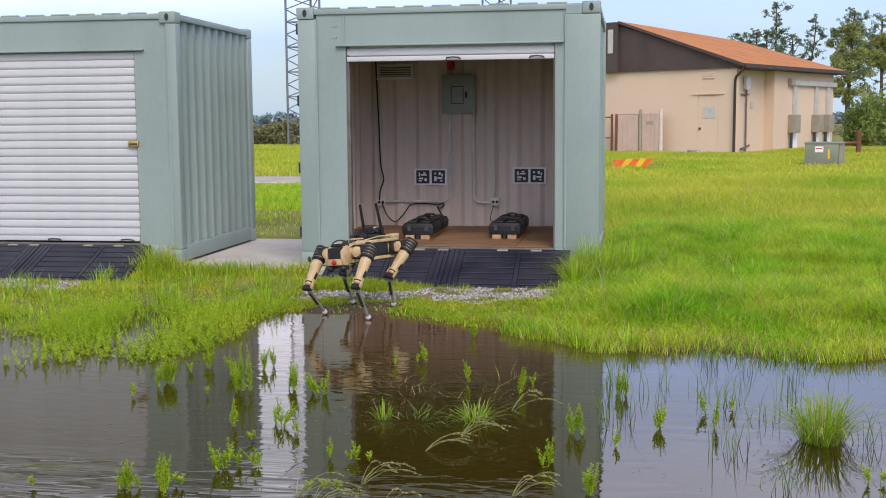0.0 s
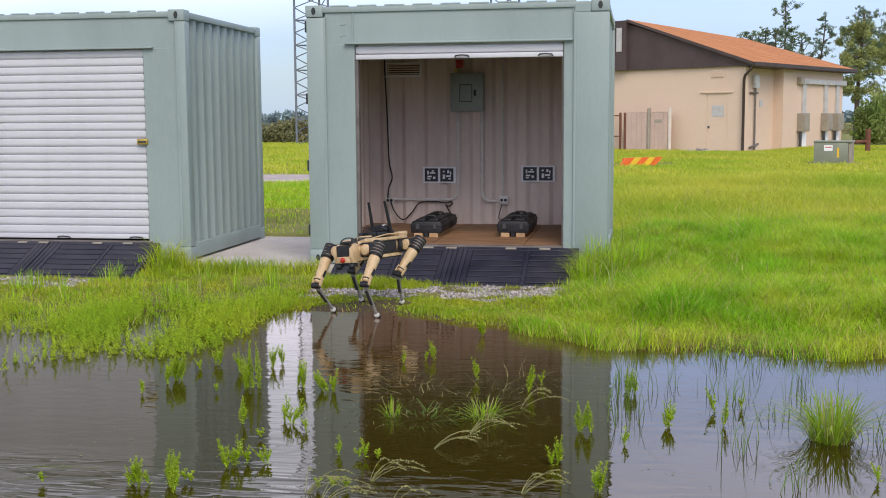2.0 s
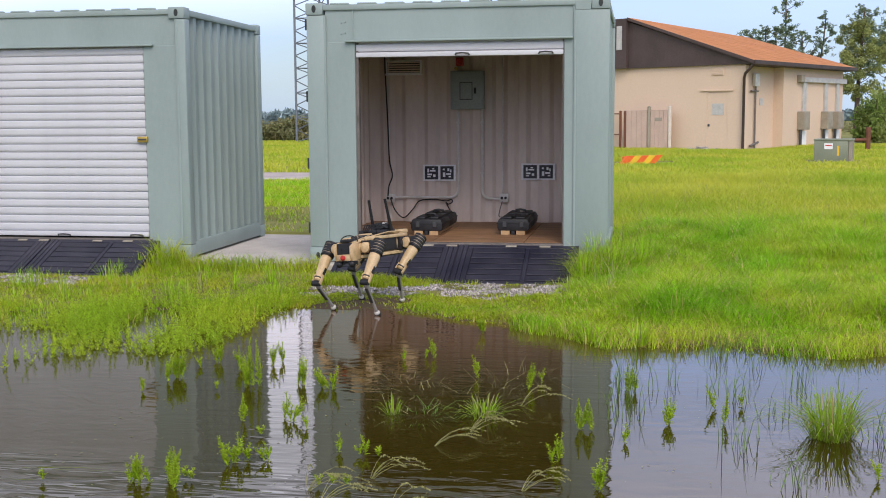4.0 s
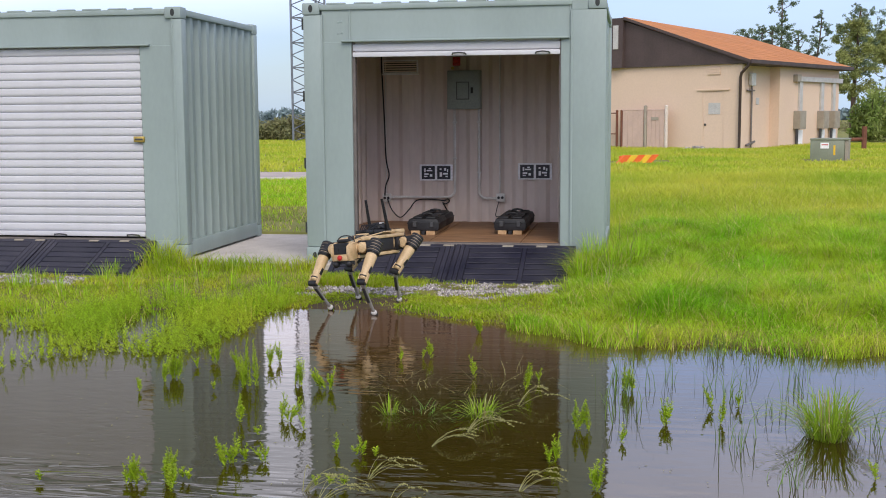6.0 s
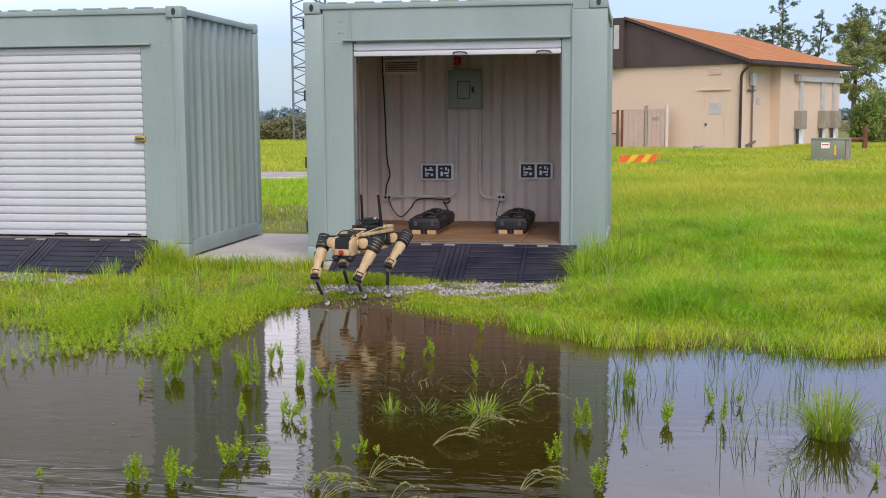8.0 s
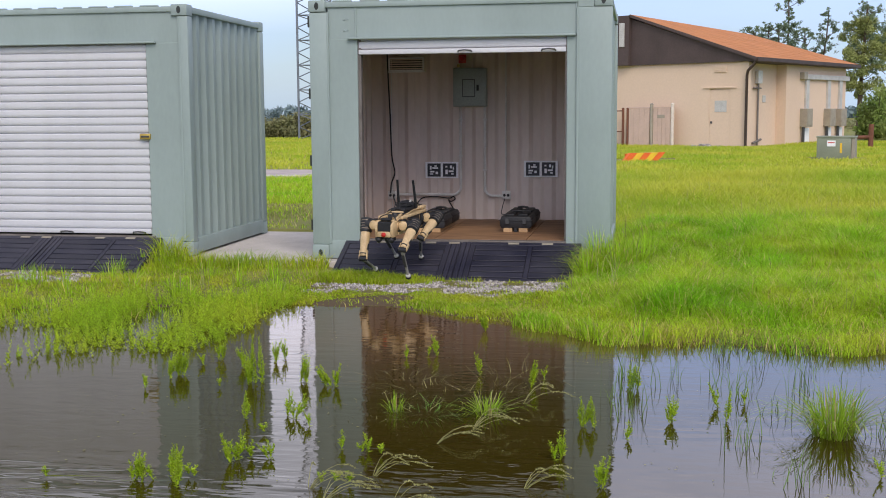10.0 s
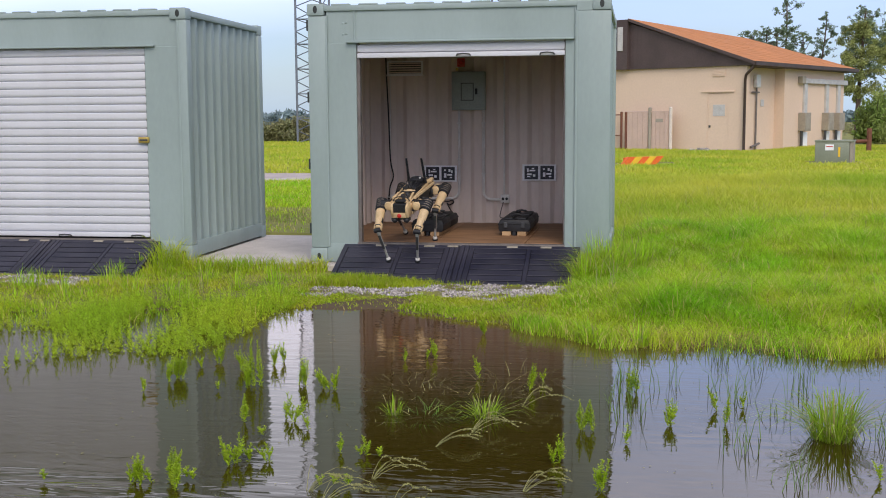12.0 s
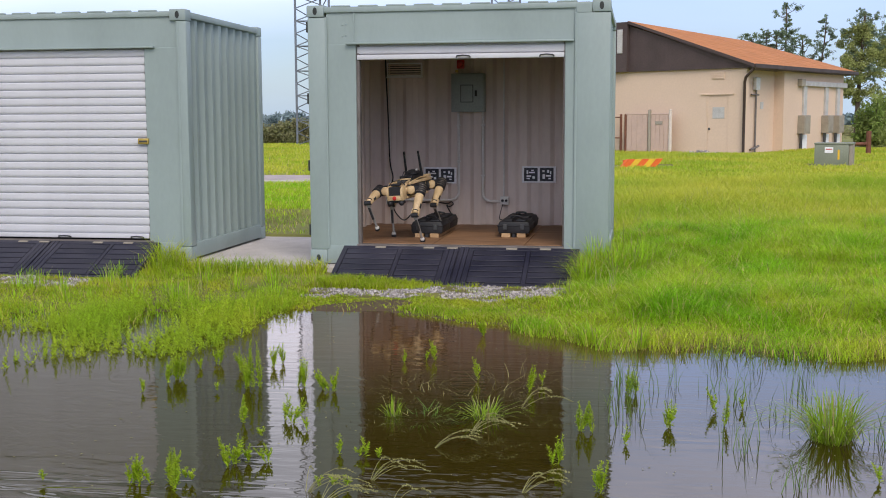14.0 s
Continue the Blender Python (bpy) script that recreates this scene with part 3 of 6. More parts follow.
    # roll-up door
    door = part("roll_up_door", rbox(0.52, jamb - 0.01, 0.07, 0.10, (2.10 if opened else SILL + 0.02), 2.22, 0.003, 1), M_WHITE, c, "white painted steel roll-up door")
    h = 0.0845
    z, top = (2.098, 2.2) if opened else (SILL + 0.075, 2.2)
    part("bottom_bar", rbox(0.505, jamb, 0.03, 0.075, z - 0.052, z - 0.004, 0.006), M_WHITE, door, "white door bottom bar", smooth=True)
    shared = None
    while z < top:
        if shared is None:
            bm = bmesh.new()
            prism(bm, slat_profile(h), 0.505, jamb, "x")
            shared = mesh_of("slat", bm, M_WHITE, True)
        s = new("slat", shared)
        s.parent = door
        s.matrix_basis = pose(0, 0.06, z)
        z += h
    zb = (2.058 if opened else SILL + 0.03)
    for x in (CW / 2 + 0.07, CW - 0.62):
        bm = bmesh.new()
        tube(bm, [(x - 0.07, 0.032, zb), (x - 0.06, 0.008, zb + 0.012), (x, -0.002, zb + 0.018), (x + 0.06, 0.008, zb + 0.012), (x + 0.07, 0.032, zb)], 0.008, 6)
        part("lift_handle", bm, M_DARKMETAL, door, "dark metal lift handle", smooth=True)
    if not opened:
        k = part("latch_plate", rbox(CW - 0.565, CW - 0.45, -0.004, 0.03, 1.2, 1.26, 0.006), M_BRASS, door, "yellowish brass slide latch", smooth=True)
        part("latch_slot", rbox(CW - 0.55, CW - 0.46, -0.009, 0.0, 1.22, 1.238, 0.003, 1), M_DARKMETAL, door)
    # interior lining
    bm = bmesh.new()
    corrugated(bm, 0.07, CW - 0.07, SILL, CH - 0.09, 0, -0.036, 0.275, lead=0.15)
    for v in bm.verts:
        v.co = (v.co.x, CD - 0.105 + v.co.y, v.co.z)
    part("inner_back_wall", bm, M_INNER, c, "beige-grey corrugated inner wall")
    for x in (0.085, CW - 0.085):
        bm = bmesh.new()
        corrugated(bm, 0.14, CD - 0.09, SILL, CH - 0.09, 0, 0.036, 0.262, lead=0.08)
        for v in bm.verts:
            a, d, z = v.co
            v.co = (x + d if x < 1 else x - d, a, z)
        part("inner_side_wall", bm, M_INNER, c)
    # ceiling and linings take the dark track colour to dim the upper walls
    part("inner_ceiling", rbox(0.08, CW - 0.08, 0.12, CD - 0.1, CH - 0.11, CH - 0.085, 0.003, 1), M_TRACK, c, "dull grey-brown steel ceiling, darkened to dim the upper walls")
    for x0, x1 in ((0.12, 0.49), (CW - 0.43, CW - 0.12)):
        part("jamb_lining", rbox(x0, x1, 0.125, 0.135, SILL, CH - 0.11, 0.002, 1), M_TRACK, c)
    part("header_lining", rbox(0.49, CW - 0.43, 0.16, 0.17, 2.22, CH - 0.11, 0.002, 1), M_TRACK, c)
    if opened:
        part("door_roll", rbox(0.5, jamb, 0.13, 0.155, 2.11, 2.25, 0.004, 1), M_WHITE, c)
        # plywood sheets
        ys = (0.10, 0.72, 1.42, CD - 0.07)
        for i in range(3):
            for j, (a, b) in enumerate(((0.09, 1.26), (1.263, 2.2), (2.203, CW - 0.09))):
                part("plywood_sheet", rbox(a, b - 0.004, ys[i], ys[i + 1] - 0.004, SILL - 0.006, SILL + 0.008, 0.002, 1), M_PLY, c, "brown worn plywood floor sheet")
    return c


C_OPEN = container(pose(0, 0, 0), True, "sage-green shipping container with its roll-up door open")
C_SHUT = container(pose(-1.312 - CW, 0.022, 0, 0, 0, 0.25), False, "sage-green shipping container with a shut white roll-up door")


# ---- rubber ramps ----
def ramp(x0, x1, y0, label):
    r = empty("threshold_ramp", pose(x0, y0, 0), label=label, category="ramp", group="black ramps before the doors")
    w, run, top, foot = x1 - x0, 0.70, SILL - 0.006, -0.120
    slope = math.atan2(top - foot, run)
    L = math.hypot(run, top - foot)
    bm = bmesh.new()
    prism(bm, [(0.0, -0.15), (-run, -0.15), (-run, foot - 0.016), (0.0, top - 0.016)], 0, w, "x")
    part("wedge", bm, M_RUBBER, r)
    place = Matrix.Translation((0, 0, top - 0.016)) @ Matrix.Rotation(slope, 4, "X")
    # the tread: a border, panels parted by grooves, and a channel beside the joint

    def plate(name, a, b, c, d, h0, h1):
        part(name, rbox(a, b, -d, -c, h0, h1, 0.003, 1, place), M_RUBBER, r)
    for half, (a, b) in enumerate(((0.0, w / 2 - 0.10), (w / 2 + 0.10, w))):
        plate("border", a, b, 0.005, 0.06, 0.0, 0.016)
        plate("border", a, b, L - 0.05, L - 0.004, 0.0, 0.014)
        plate("border", a, a + 0.05, 0.062, L - 0.052, 0.0, 0.016)
        plate("border", b - 0.05, b, 0.062, L - 0.052, 0.0, 0.016)
        mid = (a + b) / 2 + 0.05
        plate("rib", mid - 0.02, mid + 0.02, 0.062, L - 0.052, 0.0, 0.016)
        n = 6
        step = (L - 0.125) / n
        for i in range(n):
            c0 = 0.068 + i * step
            for p0, p1 in ((a + 0.056, mid - 0.026), (mid + 0.026, b - 0.056)):
                plate("tread_bar", p0, p1, c0, c0 + step - 0.016, 0.002, 0.014)
    for a, b in ((w / 2 - 0.095, w / 2 - 0.05), (w / 2 - 0.045, w / 2 - 0.008), (w / 2 + 0.008, w / 2 + 0.05), (w / 2 + 0.056, w / 2 + 0.095)):
        plate("channel_strip", a, b, 0.004, L - 0.004, 0.0, 0.018)
    for x in (0.42 * w - 0.62, 0.42 * w - 0.12, 0.47 * w, 0.72 * w, 0.86 * w):
        bm = rbox(x - 0.055, x + 0.055, -0.05, -0.02, 0.016, 0.024, 0.003, 1, place)
        part("hold_down_plate", bm, M_CABINET, r, "grey metal hold-down plate")
    return r


ramp(0.36, 2.76, -0.008, "dark rubber threshold ramp sloping from the open door")
ramp(-1.3534 - CW + 0.27, -1.3534 - CW + 2.74, 0.02, "dark rubber threshold ramp below the shut door")


# ---- inside the open container ----
WALL = CD - 0.148


def marker(x, z):
    """A white card with two dark squares, filled with plain pale bars."""
    c = empty("marker_board", pose(x, WALL - 0.004, z), label="white board with two dark printed squares on the wall", category="sign", group="marker boards")
    w, h = 0.405, 0.195
    part("card", rbox(0, w, -0.006, 0.0, -h, 0, 0.002, 1), M_PAPER, c)
    for i in range(2):
        x0 = 0.026 + i * 0.19
        sq = part("printed_square", rbox(x0, x0 + 0.162, -0.009, -0.0062, -h + 0.018, -0.018, 0.0008, 1), M_INK, c, "dark printed square")
        for a, b, u, v in (((0.03, 0.085, 0.05, 0.07), (0.06, 0.13, 0.095, 0.112), (0.03, 0.05, 0.085, 0.13), (0.1, 0.13, 0.03, 0.06), (0.03, 0.07, 0.025, 0.038), (0.085, 0.115, 0.12, 0.135)) if i == 0 else ((0.03, 0.06, 0.03, 0.085), (0.07, 0.13, 0.055, 0.075), (0.085, 0.11, 0.1, 0.135), (0.03, 0.055, 0.11, 0.13), (0.1, 0.13, 0.025, 0.04), (0.12, 0.135, 0.085, 0.12))):
            part("pale_bar", rbox(x0 + a, x0 + b, -0.0105, -0.0092, -h + 0.018 + u, -h + 0.018 + v, 0.0004, 1), M_PAPER, sq)
    return c


marker(0.755, 0.875)
marker(1.95, 0.89)


def electrical_panel():
    e = empty("electrical_panel", pose(1.115, WALL - 0.004, 1.99), label="grey-green metal electrical panel box on the back wall", category="electrical panel")
    w, h = 0.40, 0.455
    part("housing", rbox(0, w, -0.11, 0, -h, 0, 0.008), M_GREYBOX, e, smooth=True)
    d = part("cover", rbox(0.012, w - 0.012, -0.122, -0.108, -h + 0.012, -0.012, 0.005), M_GREYBOX, e, smooth=True)
    k = part("door_leaf", rbox(0.125, 0.255, -0.13, -0.118, -0.33, -0.145, 0.004), M_GREYBOX, e, smooth=True)
    for a in ((0.113, 0.123, -0.126, -0.12, -0.342, -0.133), (0.257, 0.267, -0.126, -0.12, -0.342, -0.133), (0.123, 0.257, -0.126, -0.12, -0.143, -0.133), (0.123, 0.257, -0.126, -0.12, -0.342, -0.332)):
        part("door_gap", rbox(*a, 0.001, 1), M_DARKMETAL, e)
    part("latch", rbox(0.285, 0.312, -0.14, -0.12, -0.27, -0.2, 0.004), M_BLACK, e)
    return e


electrical_panel()


def conduit(label, pts, r=0.016, straps=()):
    c = empty("conduit", pose(pts[0][0], WALL, pts[0][1]), label=label, category="conduit", group="conduits on the back wall")
    bm = bmesh.new()
    tube(bm, [(a - pts[0][0], -0.02, b - pts[0][1]) for a, b in pts], r, 8)
    part("pipe", bm, M_CONDUIT, c, smooth=True)
    for a, b in straps:
        part("strap", rbox(a - pts[0][0] - 0.025, a - pts[0][0] + 0.025, -0.036, -0.0, b - pts[0][1] - 0.01, b - pts[0][1] + 0.01, 0.004, 1), M_CONDUIT, c)
    return c


def bend(cx, cz, r, a0, a1, n=6):
    return [(cx + r * math.cos(radians(a0 + (a1 - a0) * i / n)), cz + r * math.sin(radians(a0 + (a1 - a0) * i / n))) for i in range(n + 1)]


conduit("grey metal conduit dropping from the panel and bending to a socket", [(1.19, 1.535), *bend(1.09, 0.58, 0.10, 0, -90), (0.40, 0.48)], straps=((1.19, 1.38), (1.19, 0.95)))
conduit("grey metal conduit from the panel to the far socket", [(1.485, 1.535), *bend(1.575, 0.56, 0.09, 180, 270), (1.70, 0.47)], straps=((1.485, 1.38), (1.485, 0.78)))
conduit("slim grey conduit standing on the wall above the socket", [(1.735, 0.53), (1.735, 2.45)], 0.011)
conduit("slim grey conduit standing behind the cables", [(0.345, 0.2), (0.345, 1.0), (0.35, 2.4)], 0.006)


def socket(x, z):
    s = empty("socket_box", pose(x, WALL - 0.002, z), label="small grey metal socket box with two dark outlets", category="socket", group="socket boxes")
    part("box", rbox(-0.052, 0.052, -0.05, 0, -0.05, 0.05, 0.006), M_CONDUIT, s, smooth=True)
    for dx in (-0.022, 0.022):
        bm = bmesh.new()
        rod(bm, (dx, -0.056, 0.0), (dx, -0.048, 0.0), 0.017, n=12)
        part("outlet", bm, M_BLACK, s, "dark round outlet")


socket(0.35, 0.47)
socket(1.745, 0.48)


def cable(label, pts, r=0.008):
    bm = bmesh.new()
    n = 5
    P = [Vector(p) for p in pts]
    fine = []
    for i in range(len(P) - 1):
        a, b, c, d = P[max(i - 1, 0)], P[i], P[i + 1], P[min(i + 2, len(P) - 1)]
        for k in range(n):
            t = k / n
            fine.append(0.5 * ((2 * b) + (c - a) * t + (2 * a - 5 * b + 4 * c - d) * t * t + (3 * b - a - 3 * c + d) * t ** 3))
    fine.append(P[-1])
    tube(bm, fine, r, 6)
    ob = part("power_cable", bm, M_BLACK, smooth=True)
    tagged(ob, label, "cable", group="black cables")


yw = WALL - 0.03
cable("black cable hanging down the wall to a socket", [(0.30, yw, 2.2), (0.31, yw, 1.9), (0.335, yw - 0.02, 1.4), (0.35, yw - 0.02, 0.95), (0.385, yw - 0.02, 0.75), (0.34, yw - 0.01, 0.62), (0.335, yw - 0.05, 0.50)], 0.009)
cable("black cable looping from the socket to the wall clip", [(0.37, yw - 0.05, 0.46), (0.42, yw - 0.05, 0.33), (0.52, yw - 0.03, 0.235), (0.63, yw - 0.03, 0.33), (0.72, yw, 0.44), (0.9, yw, 0.455), (1.05, yw, 0.44), (1.10, yw, 0.46), (1.12, yw, 0.43), (1.07, yw, 0.40), (1.05, yw - 0.05, 0.42), (1.11, yw - 0.1, 0.33)], 0.008)
cable("thin grey-black lead from the far socket to the case", [(1.73, yw - 0.04, 0.44), (1.70, yw - 0.05, 0.33), (1.71, yw - 0.12, 0.26), (1.88, yw - 0.3, 0.3)], 0.005)


def wall_vent():
    v = empty("wall_vent", pose(0.32, WALL - 0.003, 1.965), label="grey louvred vent high on the back wall", category="vent")
    # dark sheet stands in for the shade behind the louvres
    part("backing", rbox(0.012, 0.418, -0.02, 0, 0.012, 0.148, 0.002, 1), M_DARKMETAL, v, "dark sheet for the vent's shaded inside")
    for a in ((0, 0.43, -0.05, 0, -0.0, 0.014), (0, 0.43, -0.05, 0, 0.146, 0.16), (0, 0.014, -0.05, 0, 0.014, 0.146), (0.416, 0.43, -0.05, 0, 0.014, 0.146)):
        part("frame", rbox(*a, 0.003, 1), M_PAPER, v, "pale vent frame")
    for i in range(5):
        part("louvre", rbox(0.016, 0.414, -0.042, -0.022, 0.02 + i * 0.027, 0.034 + i * 0.027, 0.003, 1), M_INNER, v)
    part("lip", rbox(-0.01, 0.44, -0.055, -0.0, -0.016, -0.002, 0.004, 1), M_PAPER, v, "pale bottom lip")


wall_vent()


def alarm():
    a = empty("alarm_beacon", pose(1.215, WALL - 0.003, 2.1), label="red alarm beacon above the electrical panel", category="alarm")
    part("base", rbox(-0.045, 0.045, -0.03, 0, -0.05, 0.05, 0.006), M_RED, a, smooth=True)
    bm = bmesh.new()
    rod(bm, (0, -0.03, 0), (0, -0.075, 0), 0.036, 0.025, 16)
    part("lens", bm, M_RED, a, smooth=True)
    bm = bmesh.new()
    rod(bm, (-0.045, -0.03, -0.08), (-0.045, -0.045, -0.08), 0.018, n=12)
    part("button", bm, M_BRASS, a, "small yellow button")


alarm()


def dock_case(x, y, label):
    """A long black moulded case in two lidded modules on pale wooden blocks."""
    c = empty("equipment_case", pose(x, y, SILL + 0.008), label=label, category="case", group="black cases on the floor")
    w, ln = 0.345, 1.04
    for i, y0 in enumerate((0.0, ln / 2)):
        bm = bmesh.new()
        prism(bm, [(0.012, 0.042), (w - 0.012, 0.042), (w, 0.075), (w, 0.125), (w - 0.018, 0.17), (0.018, 0.17), (0.0, 0.125), (0.0, 0.075)], y0 + 0.006, y0 + ln / 2 - 0.006)
        bevel(bm, 0.010)
        part("shell", bm, M_BLACK, c, smooth=True)
        part("lid_rim", rbox(-0.006, w + 0.006, y0 + 0.0, y0 + ln / 2 - 0.0, 0.118, 0.130, 0.004), M_BLACK, c, smooth=True)
        for k in range(2):
            part("lid_rib", rbox(0.05 + k * 0.145, 0.15 + k * 0.145, y0 + 0.06, y0 + ln / 2 - 0.06, 0.166, 0.190, 0.008), M_BLACK, c, smooth=True)
        for k in (0.08, 0.265):
            part("latch", rbox(k - 0.022, k + 0.022, y0 - 0.008, y0 + 0.012, 0.085, 0.145, 0.005), M_DARKMETAL, c)
        bm = bmesh.new()
        ym = y0 + ln / 4
        tube(bm, [(0.11, ym, 0.18), (0.12, ym, 0.206), (0.172, ym, 0.213), (0.225, ym, 0.206), (0.235, ym, 0.18)], 0.012, 8)
        part("carry_handle", bm, M_BLACK, c, smooth=True)
    for dx in (0.04, 0.205):
        part("wooden_runner", rbox(dx, dx + 0.095, 0.0, ln - 0.04, 0.0, 0.044, 0.003, 1), M_WOOD, c, "pale wooden runner")
    part("dark_foot", rbox(0.15, 0.19, 0.01, 0.05, 0.0, 0.043, 0.003, 1), M_BLACK, c)
    return c


dock_case(0.915, 0.70, "long black plastic case on wooden runners, cable behind")
dock_case(1.84, 0.82, "long black plastic case on wooden runners below a socket")

# ---- the low building beyond the meadow ----
HOUSE = Matrix.Translation((7.69, 37.97, -0.02)) @ Matrix.Rotation(radians(-31), 4, "Z")
# local frame: x outward from the long wall, y along the long wall, gable wall at y = 0 running to -x


def house():
    h = empty("service_building", HOUSE, label="cream rendered low building with a brown gable and terracotta roof", category="building")
    T, L, GW, EV, PK = 0.25, 10.45, 5.58, 3.66, 5.74
    # gable wall, pierced by the door
    dx0, dx1, dz = -1.80, -0.78, 2.5
    for a in ((-12.5, dx0, 0, T, 0, EV), (dx1, 0.0, 0, T, 0, EV), (dx0, dx1, 0, T, dz, EV)):
        bm = bmesh.new()
        box(bm, *a)
        part("gable_wall", bm, M_CREAM, h)
    bm = bmesh.new()
    box(bm, -0.46 - T, -0.46, T, 3.7, 0, EV)
    part("recess_wall", bm, M_CREAM, h)
    bm = bmesh.new()
    box(bm, -0.46 - T, 0.0, 3.7, 3.7 + T, 0, EV)
    part("recess_return", bm, M_CREAM, h)
    bm = bmesh.new()
    box(bm, -T, 0.0, 3.7 + T, L, 0, EV)
    part("long_wall", bm, M_CREAM, h)
    bm = bmesh.new()
    box(bm, -12.5, -T, L - T, L, 0, EV)
    part("far_wall", bm, M_CREAM, h)
    bm = bmesh.new()
    box(bm, -12.5, -12.5 + T, T, L - T, 0, EV)
    part("hidden_wall", bm, M_CREAM, h)
    # brown gable in vertical boards
    n = 30
    slope = (PK - EV - 0.1) / (GW + 0.4)
    for i in range(n):
        x1 = 0.36 - i * (GW + 0.36) / n
        x0 = 0.36 - (i + 1) * (GW + 0.36) / n
        z1, z0 = EV + 0.02 + (0.4 - x1) * slope, EV + 0.02 + (0.4 - x0) * slope
        bm = bmesh.new()
        prism(bm, [(x0, EV - 0.03), (x1 - 0.003, EV - 0.03), (x1 - 0.003, z1), (x0, z0)], -0.14, -0.02)
        part("gable_board", bm, M_BROWN, h)
    bm = bmesh.new()
    box(bm, -12.4, -GW - 0.01, -0.35, 1.0, EV - 0.03, PK + 0.08)
    part("brown_parapet", bm, M_BROWN, h)
    part("louvre_vent", rbox(-6.07, -5.80, -0.39, -0.35, 4.45, 5.5, 0.01), M_LIGHTSTEEL, h, "pale louvred vent")
    # roof slopes of shingle courses; ridge ends in a hip at the far end
    ov, fall = 0.45, 0.28
    rows = 16
    rl, el = L + 1.0, L + 0.45
    for i in range(rows):
        f0, f1 = i / rows, (i + 1.06) / rows
        xa, za = ov - f0 * (GW + ov), EV + 0.12 + f0 * (PK + 0.12 - EV - 0.12)
        xb, zb = ov - f1 * (GW + ov), EV + 0.12 + f1 * (PK + 0.12 - EV - 0.12)
        ya, yb = el + (rl - el) * f0, el + (rl - el) * f1
        cols = 9
        for j in range(cols):
            u0, u1 = j / cols, (j + 1) / cols
            y0a, y1a = -0.28 + (ya + 0.28) * u0, -0.28 + (ya + 0.28) * u1 - 0.012
            y0b, y1b = -0.28 + (yb + 0.28) * u0, -0.28 + (yb + 0.28) * u1 - 0.012
            bm = bmesh.new()
            lo = [bm.verts.new(v) for v in ((xa, y0a, za + 0.006 - fall * f0 * u0), (xa, y1a, za + 0.006 - fall * f0 * u1), (xb, y1b, zb - fall * f1 * u1), (xb, y0b, zb - fall * f1 * u0))]
            hi = [bm.verts.new(v.co + Vector((0, 0, -0.03))) for v in lo]
            bm.faces.new(lo)
            bm.faces.new(hi[::-1])
            for k in range(4):
                bm.faces.new((lo[k], lo[(k + 1) % 4], hi[(k + 1) % 4], hi[k]))
            part("shingle_strip", bm, M_ROOF, h)
    bm = bmesh.new()
    vs = [bm.verts.new(v) for v in ((-GW, -0.28, PK + 0.1), (-GW, rl, PK + 0.1 - fall), (-12.6, rl, EV + 0.1), (-12.6, -0.28, EV + 0.1))]
    bm.faces.new(vs)
    lo = [bm.verts.new(v.co + Vector((0, 0, -0.1))) for v in vs]
    bm.faces.new(lo[::-1])
    part("far_slope", bm, M_ROOF, h)
    bm = bmesh.new()
    prism(bm, [(ov - 0.02, EV + 0.10), (ov + 0.10, EV + 0.12), (ov + 0.10, EV - 0.03), (ov - 0.0, EV - 0.05)], -0.30, el)
    part("gutter", bm, M_GUTTER, h, "brown gutter along the eave")
    bm = bmesh.new()
    prism(bm, [(ov + 0.02, EV + 0.12), (ov + 0.02, EV - 0.02), (-GW, PK + 0.0), (-GW, PK + 0.12)], -0.32, -0.28)
    part("rake_board", bm, M_BROWN, h)
    bm = bmesh.new()
    box(bm, -0.46, ov, 0.0, el - 0.02, EV - 0.06, EV - 0.02)
    part("soffit", bm, M_BROWN, h)
    # downpipe
    bm = bmesh.new()
    tube(bm, [(0.42, -0.2, EV - 0.02), (0.38, -0.2, EV - 0.12), (0.05, -0.16, EV - 0.42), (-0.02, -0.1, EV - 0.6), (-0.02, -0.1, 0.1)], 0.062, 8)
    part("downpipe", bm, M_GUTTER, h, "brown downpipe at the corner", smooth=True)
    # door in the gable
    d = part("door", rbox(dx0 + 0.058, dx1 - 0.058, 0.02, 0.07, 0.05, dz - 0.01, 0.006), M_CREAM, h, "cream painted steel door")
    part("door_sign", rbox(-1.52, -0.97, 0.004, 0.019, 1.54, 2.02, 0.004), M_LIGHTSTEEL, d, "pale grey door panel")
    part("door_handle", rbox(-1.70, -1.62, -0.03, 0.02, 1.05, 1.15, 0.01), M_DARKMETAL, d)
    for a in ((dx0, dx0 + 0.055, 0.006, 0.1, 0, dz), (dx1 - 0.055, dx1, 0.006, 0.1, 0, dz), (dx0 - 0.25, dx1 + 0.25, -0.06, 0.0, dz + 0.04, dz + 0.10)):
        part("door_frame", rbox(*a, 0.008), M_CREAM, h)
    v = part("wall_vent", rbox(-1.55, -0.98, -0.04, 0, 3.2, 3.5, 0.008), M_CREAM, h)
    for i in range(4):
        part("slat", rbox(-1.52, -1.01, -0.055, -0.04, 3.23 + i * 0.065, 3.265 + i * 0.065, 0.004, 1), M_CREAM, v)
    # services in the recess and on the long wall
    bm = bmesh.new()
    rod(bm, (-0.38, 1.75, 0), (-0.38, 1.75, 3.3), 0.04)
    rod(bm, (-0.38, 2.0, 2.55), (-0.38, 1.3, 2.55), 0.035)
    rod(bm, (-0.38, 2.1, 0.35), (-0.38, 1.3, 0.2), 0.05)
    part("riser_pipe", bm, M_TRACK, h, "dull grey service riser")
